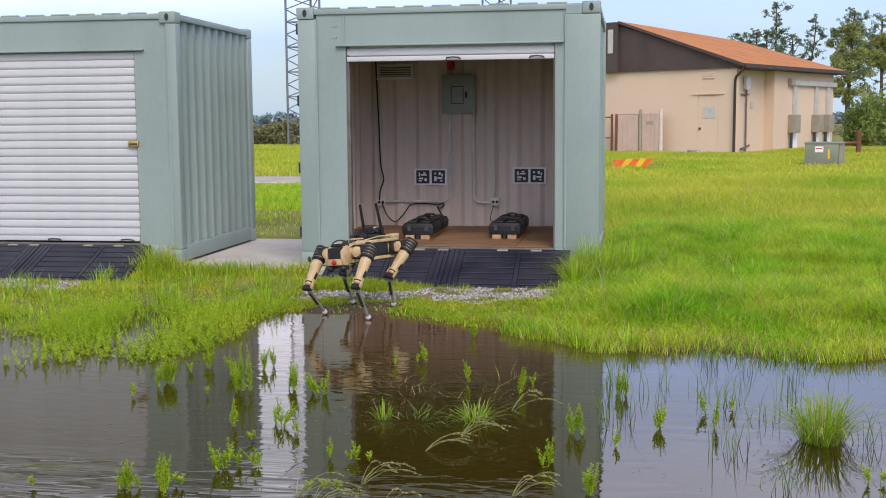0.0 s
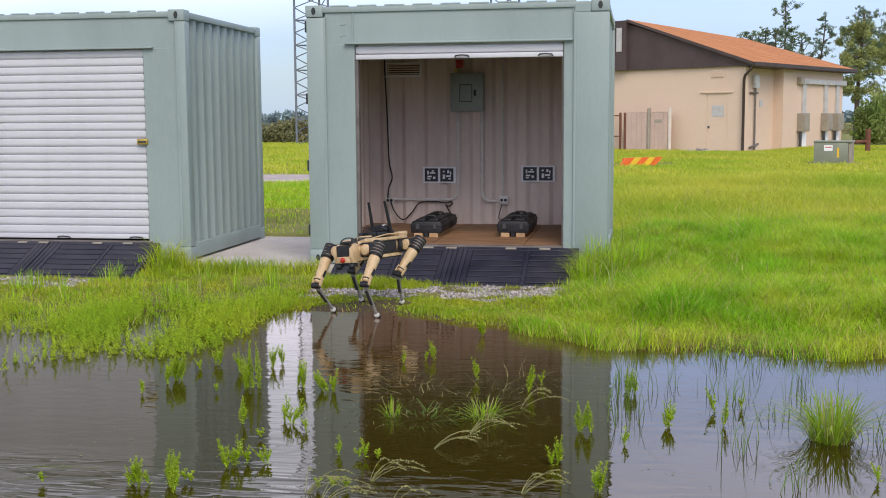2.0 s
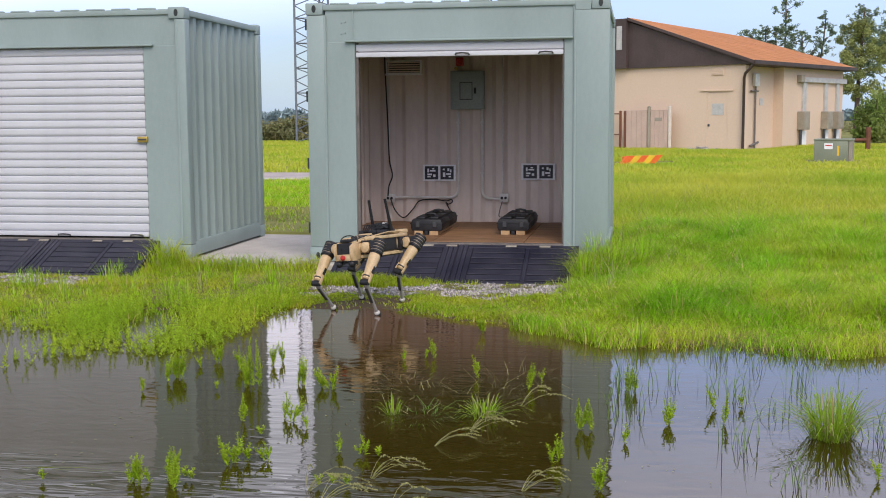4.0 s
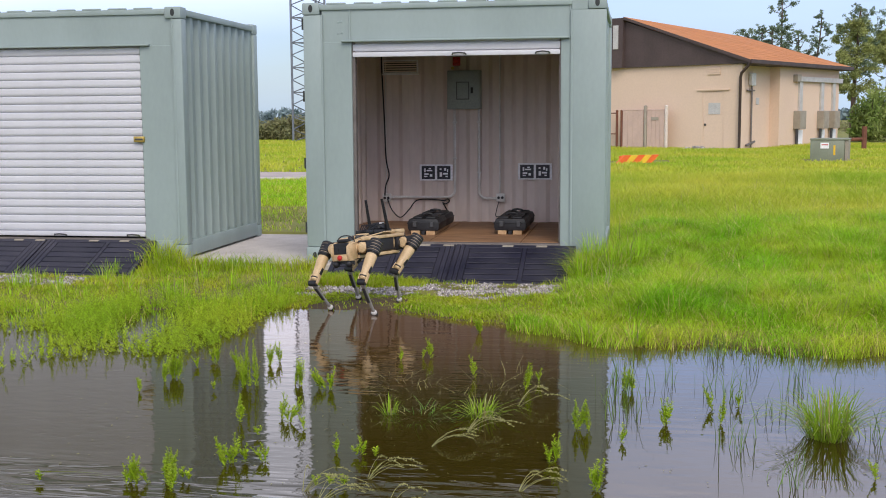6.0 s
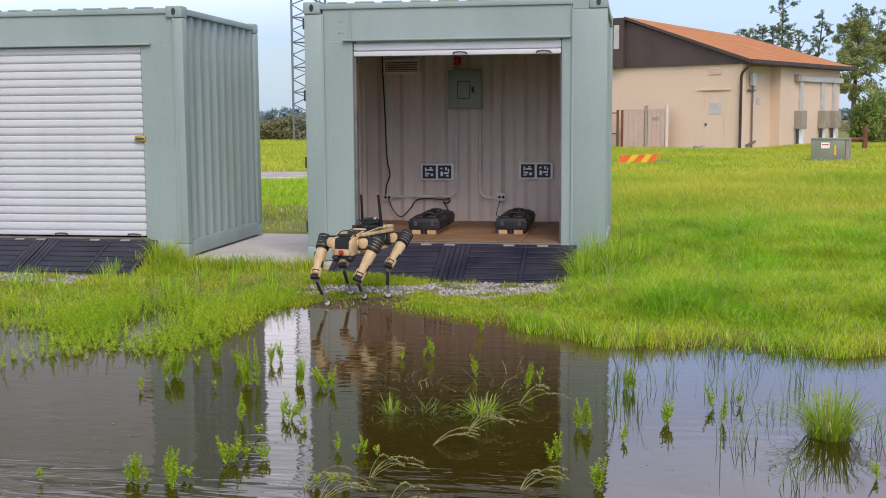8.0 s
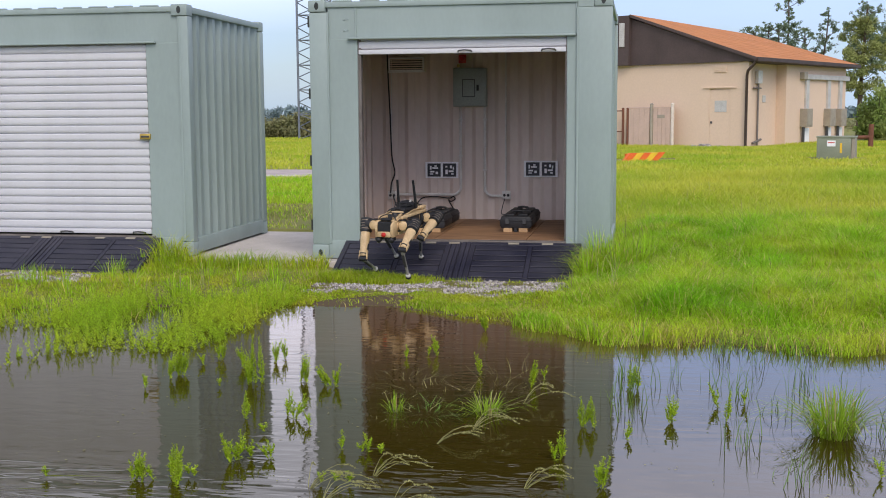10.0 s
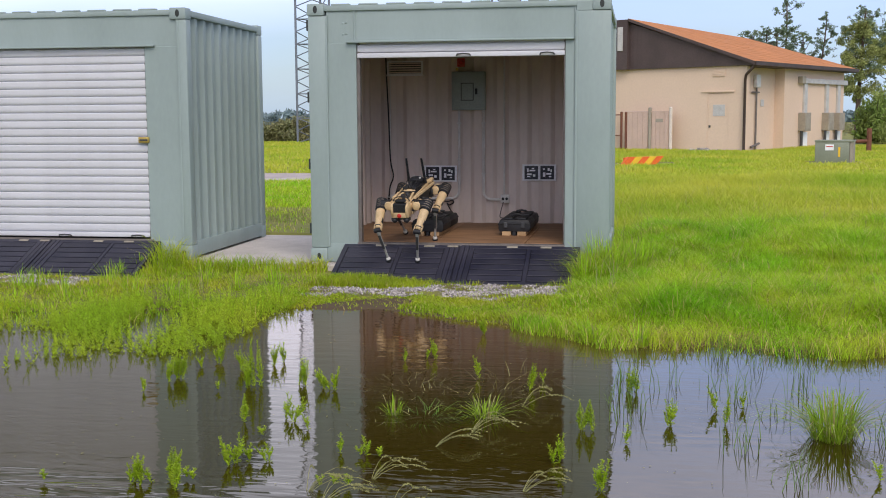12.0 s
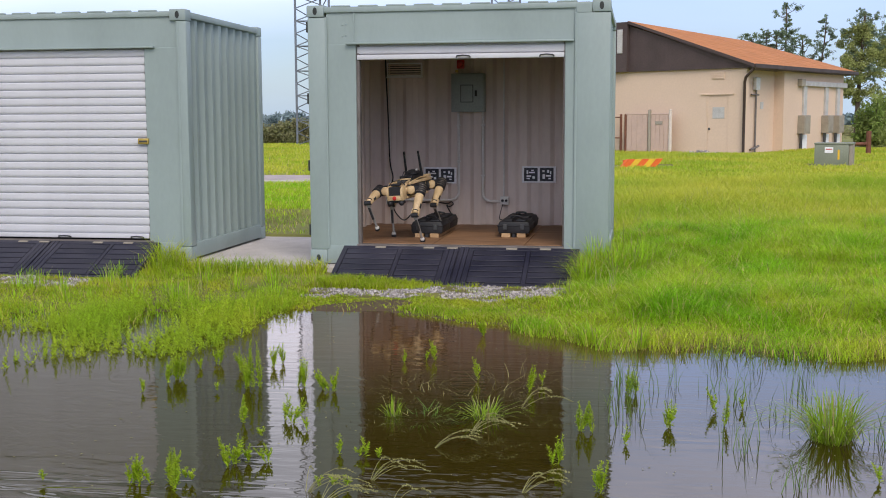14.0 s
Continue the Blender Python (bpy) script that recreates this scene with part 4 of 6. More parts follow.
    part("service_head", rbox(-0.45, -0.28, 1.55, 1.95, 2.75, 3.3, 0.03), M_CONDUIT, h, "grey service entrance head")
    part("meter_plate", rbox(-0.458, -0.43, 2.3, 2.6, 1.95, 2.25, 0.01), M_LIGHTSTEEL, h)
    part("wire_trough", rbox(0.0, 0.16, 5.45, L + 0.1, 3.0, 3.22, 0.012), M_LIGHTSTEEL, h, "white painted wire trough below the eave")
    part("junction_box", rbox(0.0, 0.22, 5.1, 5.5, 2.98, 3.30, 0.01), M_CABINET, h)
    for y in (5.65, 8.1, 9.5):
        part("riser_trough", rbox(0.0, 0.10, y, y + 0.34, 1.6, 3.0, 0.01), M_LIGHTSTEEL, h)
    for y0 in (5.22, 7.88, 9.2):
        y1 = y0 + 0.66
        k = part("switch_cabinet", rbox(0.0, 0.34, y0, y1, 0.85, 1.68, 0.02), M_CABINET, h, "weathered grey switch cabinet")
        part("cabinet_door", rbox(0.34, 0.355, y0 + 0.05, y1 - 0.05, 0.92, 1.62, 0.01), M_CABINET, k)
        bm = bmesh.new()
        rod(bm, (0.14, y0 + 0.1, 0), (0.14, y0 + 0.1, 0.86), 0.07)
        part("feed_pipe", bm, M_DARKMETAL, h)
    for y in (5.7, 8.25, 9.6):
        part("pale_panel", rbox(0.0, 0.05, y, y + 0.5, 0.1, 0.8, 0.01), M_PAPER, h, "white panel by the cabinets")
    return h


house()


def pose_h(x, y, z):
    return HOUSE @ Matrix.Translation((x, y, z))


M_PALEPOST = mat("white_post_paint", (0.74, 0.66, 0.58), (0.62, 0.54, 0.47), 0.6, 0, 4, 30, 0.05)
M_FENCE = mat("beige_metal_fence", (0.62, 0.45, 0.37), (0.54, 0.39, 0.32), 0.6, 0, 2, 20, 0.03, grain=0.05)


def wire_fence():
    f = empty("yard_fence", pose_h(0, 0, 0), label="cream metal yard fence with posts before the gable", category="fence")
    xs = (-5.74, -5.50, -4.28, -3.25)
    for i, x in enumerate(xs):
        bm = bmesh.new()
        rod(bm, (x, -0.5, 0), (x, -0.5, 1.72 if i < 2 else 1.90), 0.055 if i < 2 else 0.075, n=10)
        rod(bm, (x, -0.5, 1.72 if i < 2 else 1.90), (x, -0.5, 1.76 if i < 2 else 1.95), 0.075 if i < 2 else 0.09, 0.03, n=10)
        part("post", bm, (M_RUST, M_RUST, M_CABINET, M_PALEPOST)[i], f, "white painted post" if i == 3 else "")
    for x0, x1 in ((-8.0, -5.72), (-4.28, -3.25), (-5.50, -4.28)):
        for z in (0.12, 1.75) if x0 > -6 else (0.7, 1.62):
            bm = bmesh.new()
            rod(bm, (x0, -0.5, z), (x1, -0.5, z), 0.03, n=6)
            part("rail", bm, M_FENCE if x0 > -6 else M_RUST, f)
    for x0, x1 in ((-5.43, -4.37), (-4.19, -3.34)):
        for k in range(4):
            a = x0 + (x1 - x0) * k / 4
            part("panel", rbox(a, a + (x1 - x0) / 4 - 0.008, -0.52, -0.48, 0.15, 1.72, 0.004, 1), M_FENCE, f, "pinkish cream fence board")
    part("plate", rbox(-3.98, -3.62, -0.54, -0.522, 1.3, 1.44, 0.003, 1), M_CABINET, f)


wire_fence()


def transformer():
    t = empty("transformer_cabinet", pose(8.64, 25.2, -0.07, 0, 0, -14), label="green pad-mounted transformer cabinet in the tall grass", category="transformer")
    part("body", rbox(0, 1.0, 0, 0.9, -0.05, 0.76, 0.02), M_TRANSFORMER, t, smooth=True)
    part("lid", rbox(-0.015, 1.13, -0.02, 0.92, 0.76, 0.81, 0.012), M_TRANSFORMER, t, smooth=True)
    part("side_bay", rbox(1.005, 1.11, 0.03, 0.87, -0.05, 0.76, 0.015), M_CABINET, t)
    part("pad", rbox(-0.1, 1.22, -0.1, 1.0, -0.12, -0.045, 0.01), M_CONCRETE, t, "concrete pad")
    s = part("warning_label", rbox(0.30, 0.55, -0.008, -0.001, 0.50, 0.68, 0.002, 1), M_PAPER, t, "white warning label")
    part("text_bar", rbox(0.33, 0.52, -0.011, -0.0085, 0.60, 0.63, 0.001, 1), M_RED, s)
    part("tag", rbox(0.68, 0.74, -0.008, -0.001, 0.30, 0.60, 0.002, 1), M_YELLOW, t, "yellow tag strip")


transformer()


def rubble():
    rng = np.random.default_rng(17)
    bm = bmesh.new()
    for i in range(60):
        r = 0.06 + 0.10 * rng.random()
        q = rng.normal(0, 0.42)
        m = HOUSE @ Matrix.Translation((-1.45 + q, -1.2 + rng.normal(0, 0.18), 0.02 + 0.16 * math.exp(-q * q * 3) * rng.random()))
        bmesh.ops.create_icosphere(bm, subdivisions=1, radius=r, matrix=m @ Matrix.Diagonal((1.2, 0.9, 0.7, 1)))
    for v in bm.verts:
        v.co += Vector(rng.normal(0, 0.012, 3))
    tagged(part("rubble_pile", bm, M_GRAVEL), "low heap of grey rubble before the gable wall", "rubble", kind="stuff")


rubble()


def barrier():
    b = empty("road_barrier", pose(2.78, 23.9, -0.02, 0, 0, 38), label="striped orange and yellow barrier lying in the grass", category="barrier")
    for i in range(5):
        bm = bmesh.new()
        x = i * 0.27
        prism(bm, [(x, 0.0), (x + 0.26, 0.0), (x + 0.56, 0.28), (x + 0.30, 0.28)], 0, 0.12)
        part("stripe", bm, M_ORANGE if i % 2 == 0 else M_YELLOW, b, "orange stripe" if i % 2 == 0 else "yellow stripe")
    part("board", rbox(0.22, 1.42, 0.125, 0.20, 0.0, 0.26, 0.01), M_ORANGE, b)


barrier()


def rail_post():
    r = empty("gate_rail", pose(12.3, 36.2, 0), label="rusty iron post with a low rail", category="post")
    bm = bmesh.new()
    rod(bm, (0, 0, -0.1), (0, 0, 1.0), 0.10, n=10)
    part("post", bm, M_RUST, r)
    bm = bmesh.new()
    rod(bm, (-1.4, 0, 0.45), (0, 0, 0.5), 0.07, n=8)
    part("rail", bm, M_RUST, r)
    bm = bmesh.new()
    rod(bm, (-1.3, 0, -0.1), (-1.3, 0, 0.5), 0.06, n=8)
    part("short_post", bm, M_RUST, r)


rail_post()


def tower(x, y, w, label):
    t = empty("lattice_tower", pose(x, y, 0), label=label, category="tower", group="lattice towers")
    H = 26.0
    legs = [(0, 0), (w, 0), (w * 0.5, w * 0.86)]
    for a in legs:
        bm = bmesh.new()
        rod(bm, (*a, -0.2), (*a, H), 0.075, n=8)
        part("leg", bm, M_TOWER, t)
    step = 0.78
    for a, b in ((0, 1), (1, 2), (2, 0)):
        bm = bmesh.new()
        n = int(H / step)
        for i in range(n):
            p, q = (legs[a], legs[b]) if i % 2 == 0 else (legs[b], legs[a])
            rod(bm, (*p, i * step), (*q, (i + 1) * step), 0.035, n=5)
            if i % 2 == 0:
                rod(bm, (*legs[a], i * step), (*legs[b], i * step), 0.03, n=5)
        part("bracing", bm, M_TOWER, t)


tower(-18.2, 59.0, 2.2, "grey steel lattice tower beyond the containers")
tower(-7.1, 70.0, 2.0, "grey steel lattice tower showing above the roof")


def far_track():
    bm = bmesh.new()
    box(bm, -26, -1.5, 15.3, 18.6, -0.05, 0.005)
    bm.transform(Matrix.Rotation(radians(1.5), 4, "Z"))
    tagged(part("gravel_track", bm, M_ROADGREY), "pale gravel track crossing the meadow", "track", kind="structure")


far_track()


def track_kerb():
    bm = rbox(-26, -1.5, 14.7, 15.0, -0.05, 0.05, 0.015)
    bm.transform(Matrix.Rotation(radians(1.5), 4, "Z"))
    tagged(part("track_kerb", bm, M_CONCRETE), "pale concrete kerb along the gravel track", "kerb", kind="structure")


track_kerb()


# ---- trees and far woods ----
def leaf_cloud(centres, per, spread, size, rng, flat=0.8, droop=0.0):
    """Small leaf triangles in pairs round centres; returns verts, faces."""
    c = np.repeat(np.asarray(centres, float), per, axis=0)
    n = len(c)
    off = rng.normal(0, 1, (n, 3))
    off /= np.maximum(np.linalg.norm(off, axis=1, keepdims=True), 1e-6)
    off *= (rng.random((n, 1)) ** 0.5) * spread
    off[:, 2] *= flat
    pos = c + off
    u = rng.normal(0, 1, (n, 3))
    u /= np.linalg.norm(u, axis=1, keepdims=True)
    u[:, 2] -= droop
    w = np.cross(u, rng.normal(0, 1, (n, 3)))
    w /= np.maximum(np.linalg.norm(w, axis=1, keepdims=True), 1e-6)
    s = size * (0.6 + 0.8 * rng.random((n, 1)))
    a, b, d, e = pos - u * s, pos + w * s * 0.38, pos + u * s, pos - w * s * 0.38
    V = np.stack([a, b, d, e], 1).reshape(-1, 3)
    i = np.arange(n)[:, None] * 4
    F = np.concatenate([i + np.array([[0, 1, 2]]), i + np.array([[0, 2, 3]])])
    return V, F


def tree(x, y, h, seed, label, limbs=12, reach=1.2, low=0.5, girth=0.10, lean=0.0, dense=None):
    """A slender pine: a crooked bare stem, rising limbs, and needles in separate tufts at their ends; dense adds a leafy inner crown (low, high, radius)."""
    rng = np.random.default_rng(seed)
    t = empty("pine_tree", pose(x, y, -0.02), label=label, category="tree", group="trees behind the building")
    bm = bmesh.new()
    sway = rng.normal(0, 0.12, 2)
    stem = [Vector((lean * h * k * k + sway[0] * math.sin(5 * k), sway[1] * math.sin(4 * k + 1), h * k)) for k in np.linspace(0, 0.98, 12)]
    tube(bm, stem, lambda k: girth * (1 - 0.75 * k) + 0.012, 8)
    tufts = [(np.array(stem[-1]), 0.26)]
    for i in range(limbs):
        k = low + (0.97 - low) * (i + 0.4 * rng.random()) / limbs
        f = k * 11 / 0.98
        a0 = int(min(f, 10))
        base = stem[a0].lerp(stem[a0 + 1], f - a0)
        a = 2.4 * i + rng.normal(0, 0.5)
        r = reach * (0.95 - 0.45 * (k - low) / (1 - low)) * (0.35 + 0.8 * rng.random())
        tip = base + Vector((math.cos(a) * r, math.sin(a) * r, r * (0.25 + 0.45 * rng.random())))
        mid = base.lerp(tip, 0.55) - Vector((0, 0, 0.10 * r))
        tube(bm, [base, mid, tip], lambda q: 0.028 * (1 - 0.7 * q), 5)
        tufts.append((np.array(tip), 0.20 + 0.16 * rng.random()))
        for q in range(int(rng.integers(0, 3))):
            side = np.array(base.lerp(tip, 0.45 + 0.6 * rng.random())) + rng.normal(0, 0.22, 3)
            tube(bm, [mid, mid.lerp(Vector(side), 0.6), side], 0.010, 4)
            tufts.append((side, 0.10 + 0.11 * rng.random()))
    part("trunk", bm, M_BARK, t)
    VV, FF, b = [], [], 0
    for c, r in tufts:
        k = max(3, int(r * 30))
        V, F = leaf_cloud(c + rng.normal(0, r * 0.5, (k, 3)) * (1, 1, 0.7), 16, r * 0.5, 0.066, rng, 0.75)
        VV.append(V)
        FF.append(F + b)
        b += len(V)
    ob = new("crown", fast_mesh("crown", np.concatenate(VV), np.concatenate(FF), L_PINE))
    ob.parent = t
    tagged(ob, "open tufts of dark needles, lightened for haze")
    if dense:
        z0, z1, rad = dense
        cents = []
        for i in range(90):
            k = rng.random()
            a, q = rng.random() * 6.28, rad * (0.35 + 0.75 * math.sin(math.pi * (0.12 + 0.8 * k))) * rng.random() ** 0.6
            cents.append((lean * h * (k * 0.8) ** 2 + math.cos(a) * q, math.sin(a) * q, z0 + (z1 - z0) * k + 0.25 * q * math.sin(3 * a)))
        V, F = leaf_cloud(cents, 150, 0.36, 0.080, rng, 0.8)
        ob = new("inner_foliage", fast_mesh("inner_foliage", V, F, L_TREE))
        ob.parent = t
        tagged(ob, "olive green dense inner foliage")


tree(10.0, 61, 6.6, 21, "short sparse pine just showing over the roof", 12, 1.0, 0.72)
tree(10.8, 62, 6.8, 22, "short sparse pine with an open tufted crown", 13, 1.1, 0.68)
tree(11.6, 61, 6.9, 3, "slender sparse pine with an open tufted crown", 14, 1.2, 0.62, 0.08, 0.02)
tree(12.3, 63, 8.8, 5, "tall bare-stemmed pine with a tufted crown", 15, 1.15, 0.5, 0.09, -0.02)
tree(13.2, 62, 6.7, 6, "low bushy pine between the taller ones", 16, 1.2, 0.52, 0.08)
tree(14.2, 62, 7.8, 8, "bare-stemmed young pine beside the taller ones", 13, 1.0, 0.48, 0.08, 0.01)
tree(16.1, 60, 7.9, 11, "large olive-green bushy pine at the building's end", 20, 1.6, 0.42, 0.16, 0.03, (2.6, 6.9, 1.3))
tree(18.3, 62, 7.6, 14, "broad open pine beside the large one", 20, 1.8, 0.35, 0.13, 0.02, (4.6, 6.4, 0.8))


def bush(x, y, w, h, seed, label, leaf=None):
    rng = np.random.default_rng(seed)
    b = empty("bush", pose(x, y, -0.03), label=label, category="bush", group="bushes at the meadow's edge")
    bm = bmesh.new()
    cents = []
    for i in range(14):
        a = rng.random() * 6.28
        r = w * 0.5 * rng.random() ** 0.6
        tip = Vector((math.cos(a) * r, math.sin(a) * r, h * (0.35 + 0.6 * rng.random())))
        tube(bm, [(0, 0, 0), (tip.x * 0.35, tip.y * 0.35, tip.z * 0.6), tip], lambda q: 0.035 * (1 - 0.7 * q), 4)
        cents += [np.array(tip), np.array(tip) * np.array((0.7, 0.7, 0.65)), np.array(tip) * np.array((1, 1, 0.35))]
    part("stem", bm, M_BARK, b)
    V, F = leaf_cloud(cents, 90, 0.26 * w ** 0.5 * h ** 0.3, 0.13, rng, 0.9)
    ob = new("foliage", fast_mesh("foliage", V, F, leaf or L_BUSH))
    ob.parent = b


for i, (x, y, w, h) in enumerate(((15.6, 52, 2.2, 2.6), (17.0, 54, 2.6, 3.1), (18.6, 53, 2.8, 3.2), (20.0, 56, 3.0, 3.5), (16.2, 47, 1.6, 1.3))):
    bush(x, y, w, h, 40 + i, "dense bright green bush by the building")
for i, (x, y, w, h) in enumerate(((-21.8, 66, 2.6, 1.5), (-23.6, 67, 2.4, 1.3), (-20.0, 66, 2.8, 1.5), (-18.4, 68, 2.2, 1.9), (-17.4, 66, 2.6, 1.9), (-25.5, 66, 2.6, 1.4), (-15.6, 67, 2.6, 1.5))):
    bush(x, y, w, h, 60 + i, "low dull green scrub along the far field", L_SCRUB)


def far_woods():
    """Distant belt of trees along the horizon."""
    rng = np.random.default_rng(21)
    cents = []
    for i in range(520):
        a = radians(-75 + 150 * i / 520)
        d = 330 + 60 * rng.random()
        h = 2.6 + 1.6 * rng.random() + 0.6 * math.sin(i * 0.19)
        for k in range(5):
            cents.append((3.3 + math.sin(a) * d + rng.normal(0, 1.5), -11 + math.cos(a) * d, max(0.8, h * (k + 0.6) / 5)))
    # the belt's haze is only in its leaf colour
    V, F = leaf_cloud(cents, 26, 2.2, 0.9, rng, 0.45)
    tagged(new("far_woods", fast_mesh("far_woods", V, F, L_HAZE)), "dark belt of distant pine woods, tinted with haze", "woods", kind="stuff")
    cents = []
    for i in range(300):
        cents.append((-75 + 150 * rng.random(), 78 + 30 * rng.random(), 0.2 + 0.35 * rng.random()))
    V, F = leaf_cloud(cents, 40, 1.5, 0.3, rng, 0.3)
    tagged(new("far_scrub", fast_mesh("far_scrub", V, F, L_SCRUB)), "dull scrub at the far edge of the meadow", "scrub", kind="stuff")


far_woods()


# ---- grass, gravel and water plants ----
def blades(x, y, z, h, wid, lean, rng):
    """Bent tapered blades, three triangles each, rooted at x, y, z."""
    n = len(x)
    a = rng.random(n) * 2 * np.pi
    face = rng.random(n) * 2 * np.pi
    dx, dy = np.cos(a) * lean * h, np.sin(a) * lean * h
    wx, wy = np.cos(face) * wid * 0.5, np.sin(face) * wid * 0.5
    base = np.stack([x, y, z], 1)
    side = np.stack([wx, wy, np.zeros(n)], 1)
    mid = base + np.stack([dx * 0.35, dy * 0.35, h * 0.58], 1)
    tip = base + np.stack([dx, dy, h * (1 - 0.25 * lean)], 1)
    V = np.stack([base - side, base + side, mid - side * 0.75, mid + side * 0.75, tip], 1).reshape(-1, 3)
    i = np.arange(n)[:, None] * 5
    F = np.concatenate([i + np.array([[0, 1, 3]]), i + np.array([[0, 3, 2]]), i + np.array([[2, 3, 4]])])
    return V, F


def clear(x, y):
    """False where slab, containers, ramps, gravel or the track keep the grass away."""
    slab = (x > -6.35) & (x < 3.09) & (y > -0.14) & (y < 2.8)
    ramps = ((x > 0.22) & (x < 2.76) | (x > -4.2) & (x < -1.62)) & (y > -0.76) & (y < 0.1)
    house_x = (x - 7.69) * 0.857 - (y - 37.97) * 0.515
    house_y = (x - 7.69) * 0.515 + (y - 37.97) * 0.857
    inside = (house_x > -12.6) & (house_x < 0.05) & (house_y > -0.1) & (house_y < 11.2)
    track = (y > 14.65 + 0.026 * x) & (y < 18.7 + 0.026 * x) & (x < -1.5)
    pad = (x > 8.3) & (x < 10.2) & (y > 23.7) & (y < 26.9) | (x > 2.3) & (x < 4.4) & (y > 22.6) & (y < 26.5)
    return ~(slab | ramps | inside | track | pad)


def patchy(x, y, s):
    return 0.5 + 0.25 * np.sin(x * s + 1.3 * np.sin(y * s * 0.7)) + 0.25 * np.sin(y * s * 1.3 + 1.7 * np.sin(x * s * 0.6 + 2))


def gravel_here(x, y):
    a = (x > 0.35) & (x < 2.75) & ((x > 1.35) | (y < -1.05 - 0.1 * np.sin(x * 9))) & (np.abs(y + 1.16 + 0.06 * np.sin(x * 4)) < 0.40 + 0.07 * np.sin(x * 7) + 0.05 * np.sin(x * 17 + y * 9))
    b = (x > -4.6) & (x < -1.95) & (np.abs(y + 1.04 + 0.05 * np.sin(x * 5)) < 0.26 + 0.05 * np.sin(x * 13 + y * 9))
    return a | b


def grow(name, label, x0, x1, y0, y1, n, hfun, width, material, seed, keep=None, lean=(0.25, 0.9)):
    rng = np.random.default_rng(seed)
    x, y = x0 + (x1 - x0) * rng.random(n), y0 + (y1 - y0) * rng.random(n)
    ok = clear(x, y)
    if keep is not None:
        ok &= rng.random(n) < keep(x, y)
    x, y = x[ok], y[ok]
    h = hfun(x, y) * (0.55 + 0.75 * rng.random(len(x)))
    z = height(x, y) - 0.01
    V, F = blades(x, y, z, h, width * (0.6 + 0.8 * rng.random(len(x))), lean[0] + (lean[1] - lean[0]) * rng.random(len(x)), rng)
    ob = new(name, fast_mesh(name, V, F, material))
    return tagged(ob, label, "grass", kind="stuff")


def bank_h(x, y):
    s = shore(x)
    tall = np.clip((x - 2.5) / 0.9, 0, 1)
    t = 0.05 + 0.05 * patchy(x, y, 2.1) + tall * (0.09 + 0.11 * patchy(x, y, 1.3))
    corner = np.exp(-(((x - 3.0) / 0.35) ** 2 + ((y + 0.35) / 0.4) ** 2))
    corner2 = np.exp(-(((x + 1.5) / 0.22) ** 2 + ((y + 0.25) / 0.3) ** 2))
    low = np.clip((y - s) / 1.1, 0.22, 1)
    fringe = np.exp(-((y + 0.27) / 0.11) ** 2) * ((x > -1.75) & (x < 0.24)) * 0.13
    return fringe + t * low * (0.6 + 0.7 * patchy(x, y, 7.3)) * np.where(gravel_here(x, y), 0.5, 1) + 0.22 * corner + 0.2 * corner2


def bank_keep(x, y):
    d = y - shore(x)
    return np.clip(d * 2.5 + 0.12, 0, 1) * np.where(gravel_here(x, y), 0.22, 1.0) * np.where(np.hypot((x - 1.1) / 0.6, (y + 2.05) / 0.5) < 0.75 + 0.5 * patchy(x, y, 5.0), 0.05 + 0.35 * patchy(x, y, 6.0) ** 3, np.where((x > 0.6) & (x < 2.3) & (y < -1.2), 0.35 + 0.3 * patchy(x, y, 5.0), 1.0)) * np.clip(0.35 + patchy(x, y, 3.7), 0, 1)


grow("bank_grass", "short trampled yellow-green grass along the water", -5.2, 3.4, -3.0, 0.0, 120000, lambda x, y: bank_h(x, y) * np.where(y < -0.45, 0.72, 1.0), 0.0065, L_BANK, 101, bank_keep)
grow("verge_grass", "lush tall green grass beside the container", 2.6, 7.2, -3.6, 3.2, 260000, bank_h, 0.0056, L_GRASS, 102, bank_keep, (0.3, 1.5))
grow("gap_grass", "green grass between and behind the containers", -7.0, 0.8, 2.75, 14.5, 90000, lambda x, y: np.where(y < 6.5, 0.04, 0.08) + 0.09 * patchy(x, y, 1.1), 0.009, L_GRASS, 103, lambda x, y: np.where(y < 6.8, 0.06 + 0.34 * patchy(x, y, 2.3) ** 2, 1.0))
grow("meadow_grass", "tall yellow-green meadow grass", 2.2, 10.5, 3.0, 14.0, 90000, lambda x, y: 0.16 + 0.16 * patchy(x, y, 0.9), 0.013, L_FIELD, 104)
grow("far_meadow_grass", "pale yellow-green meadow grass reaching to the building", 0.5, 17.0, 13.5, 46.0, 105000, lambda x, y: 0.09 + 0.11 * patchy(x, y, 0.5), 0.030, L_FIELD, 105)
grow("back_meadow_grass", "pale green field behind the track", -24.0, -3.0, 15.0, 62.0, 60000, lambda x, y: 0.10 + 0.10 * patchy(x, y, 0.5), 0.04, L_FIELD, 106)

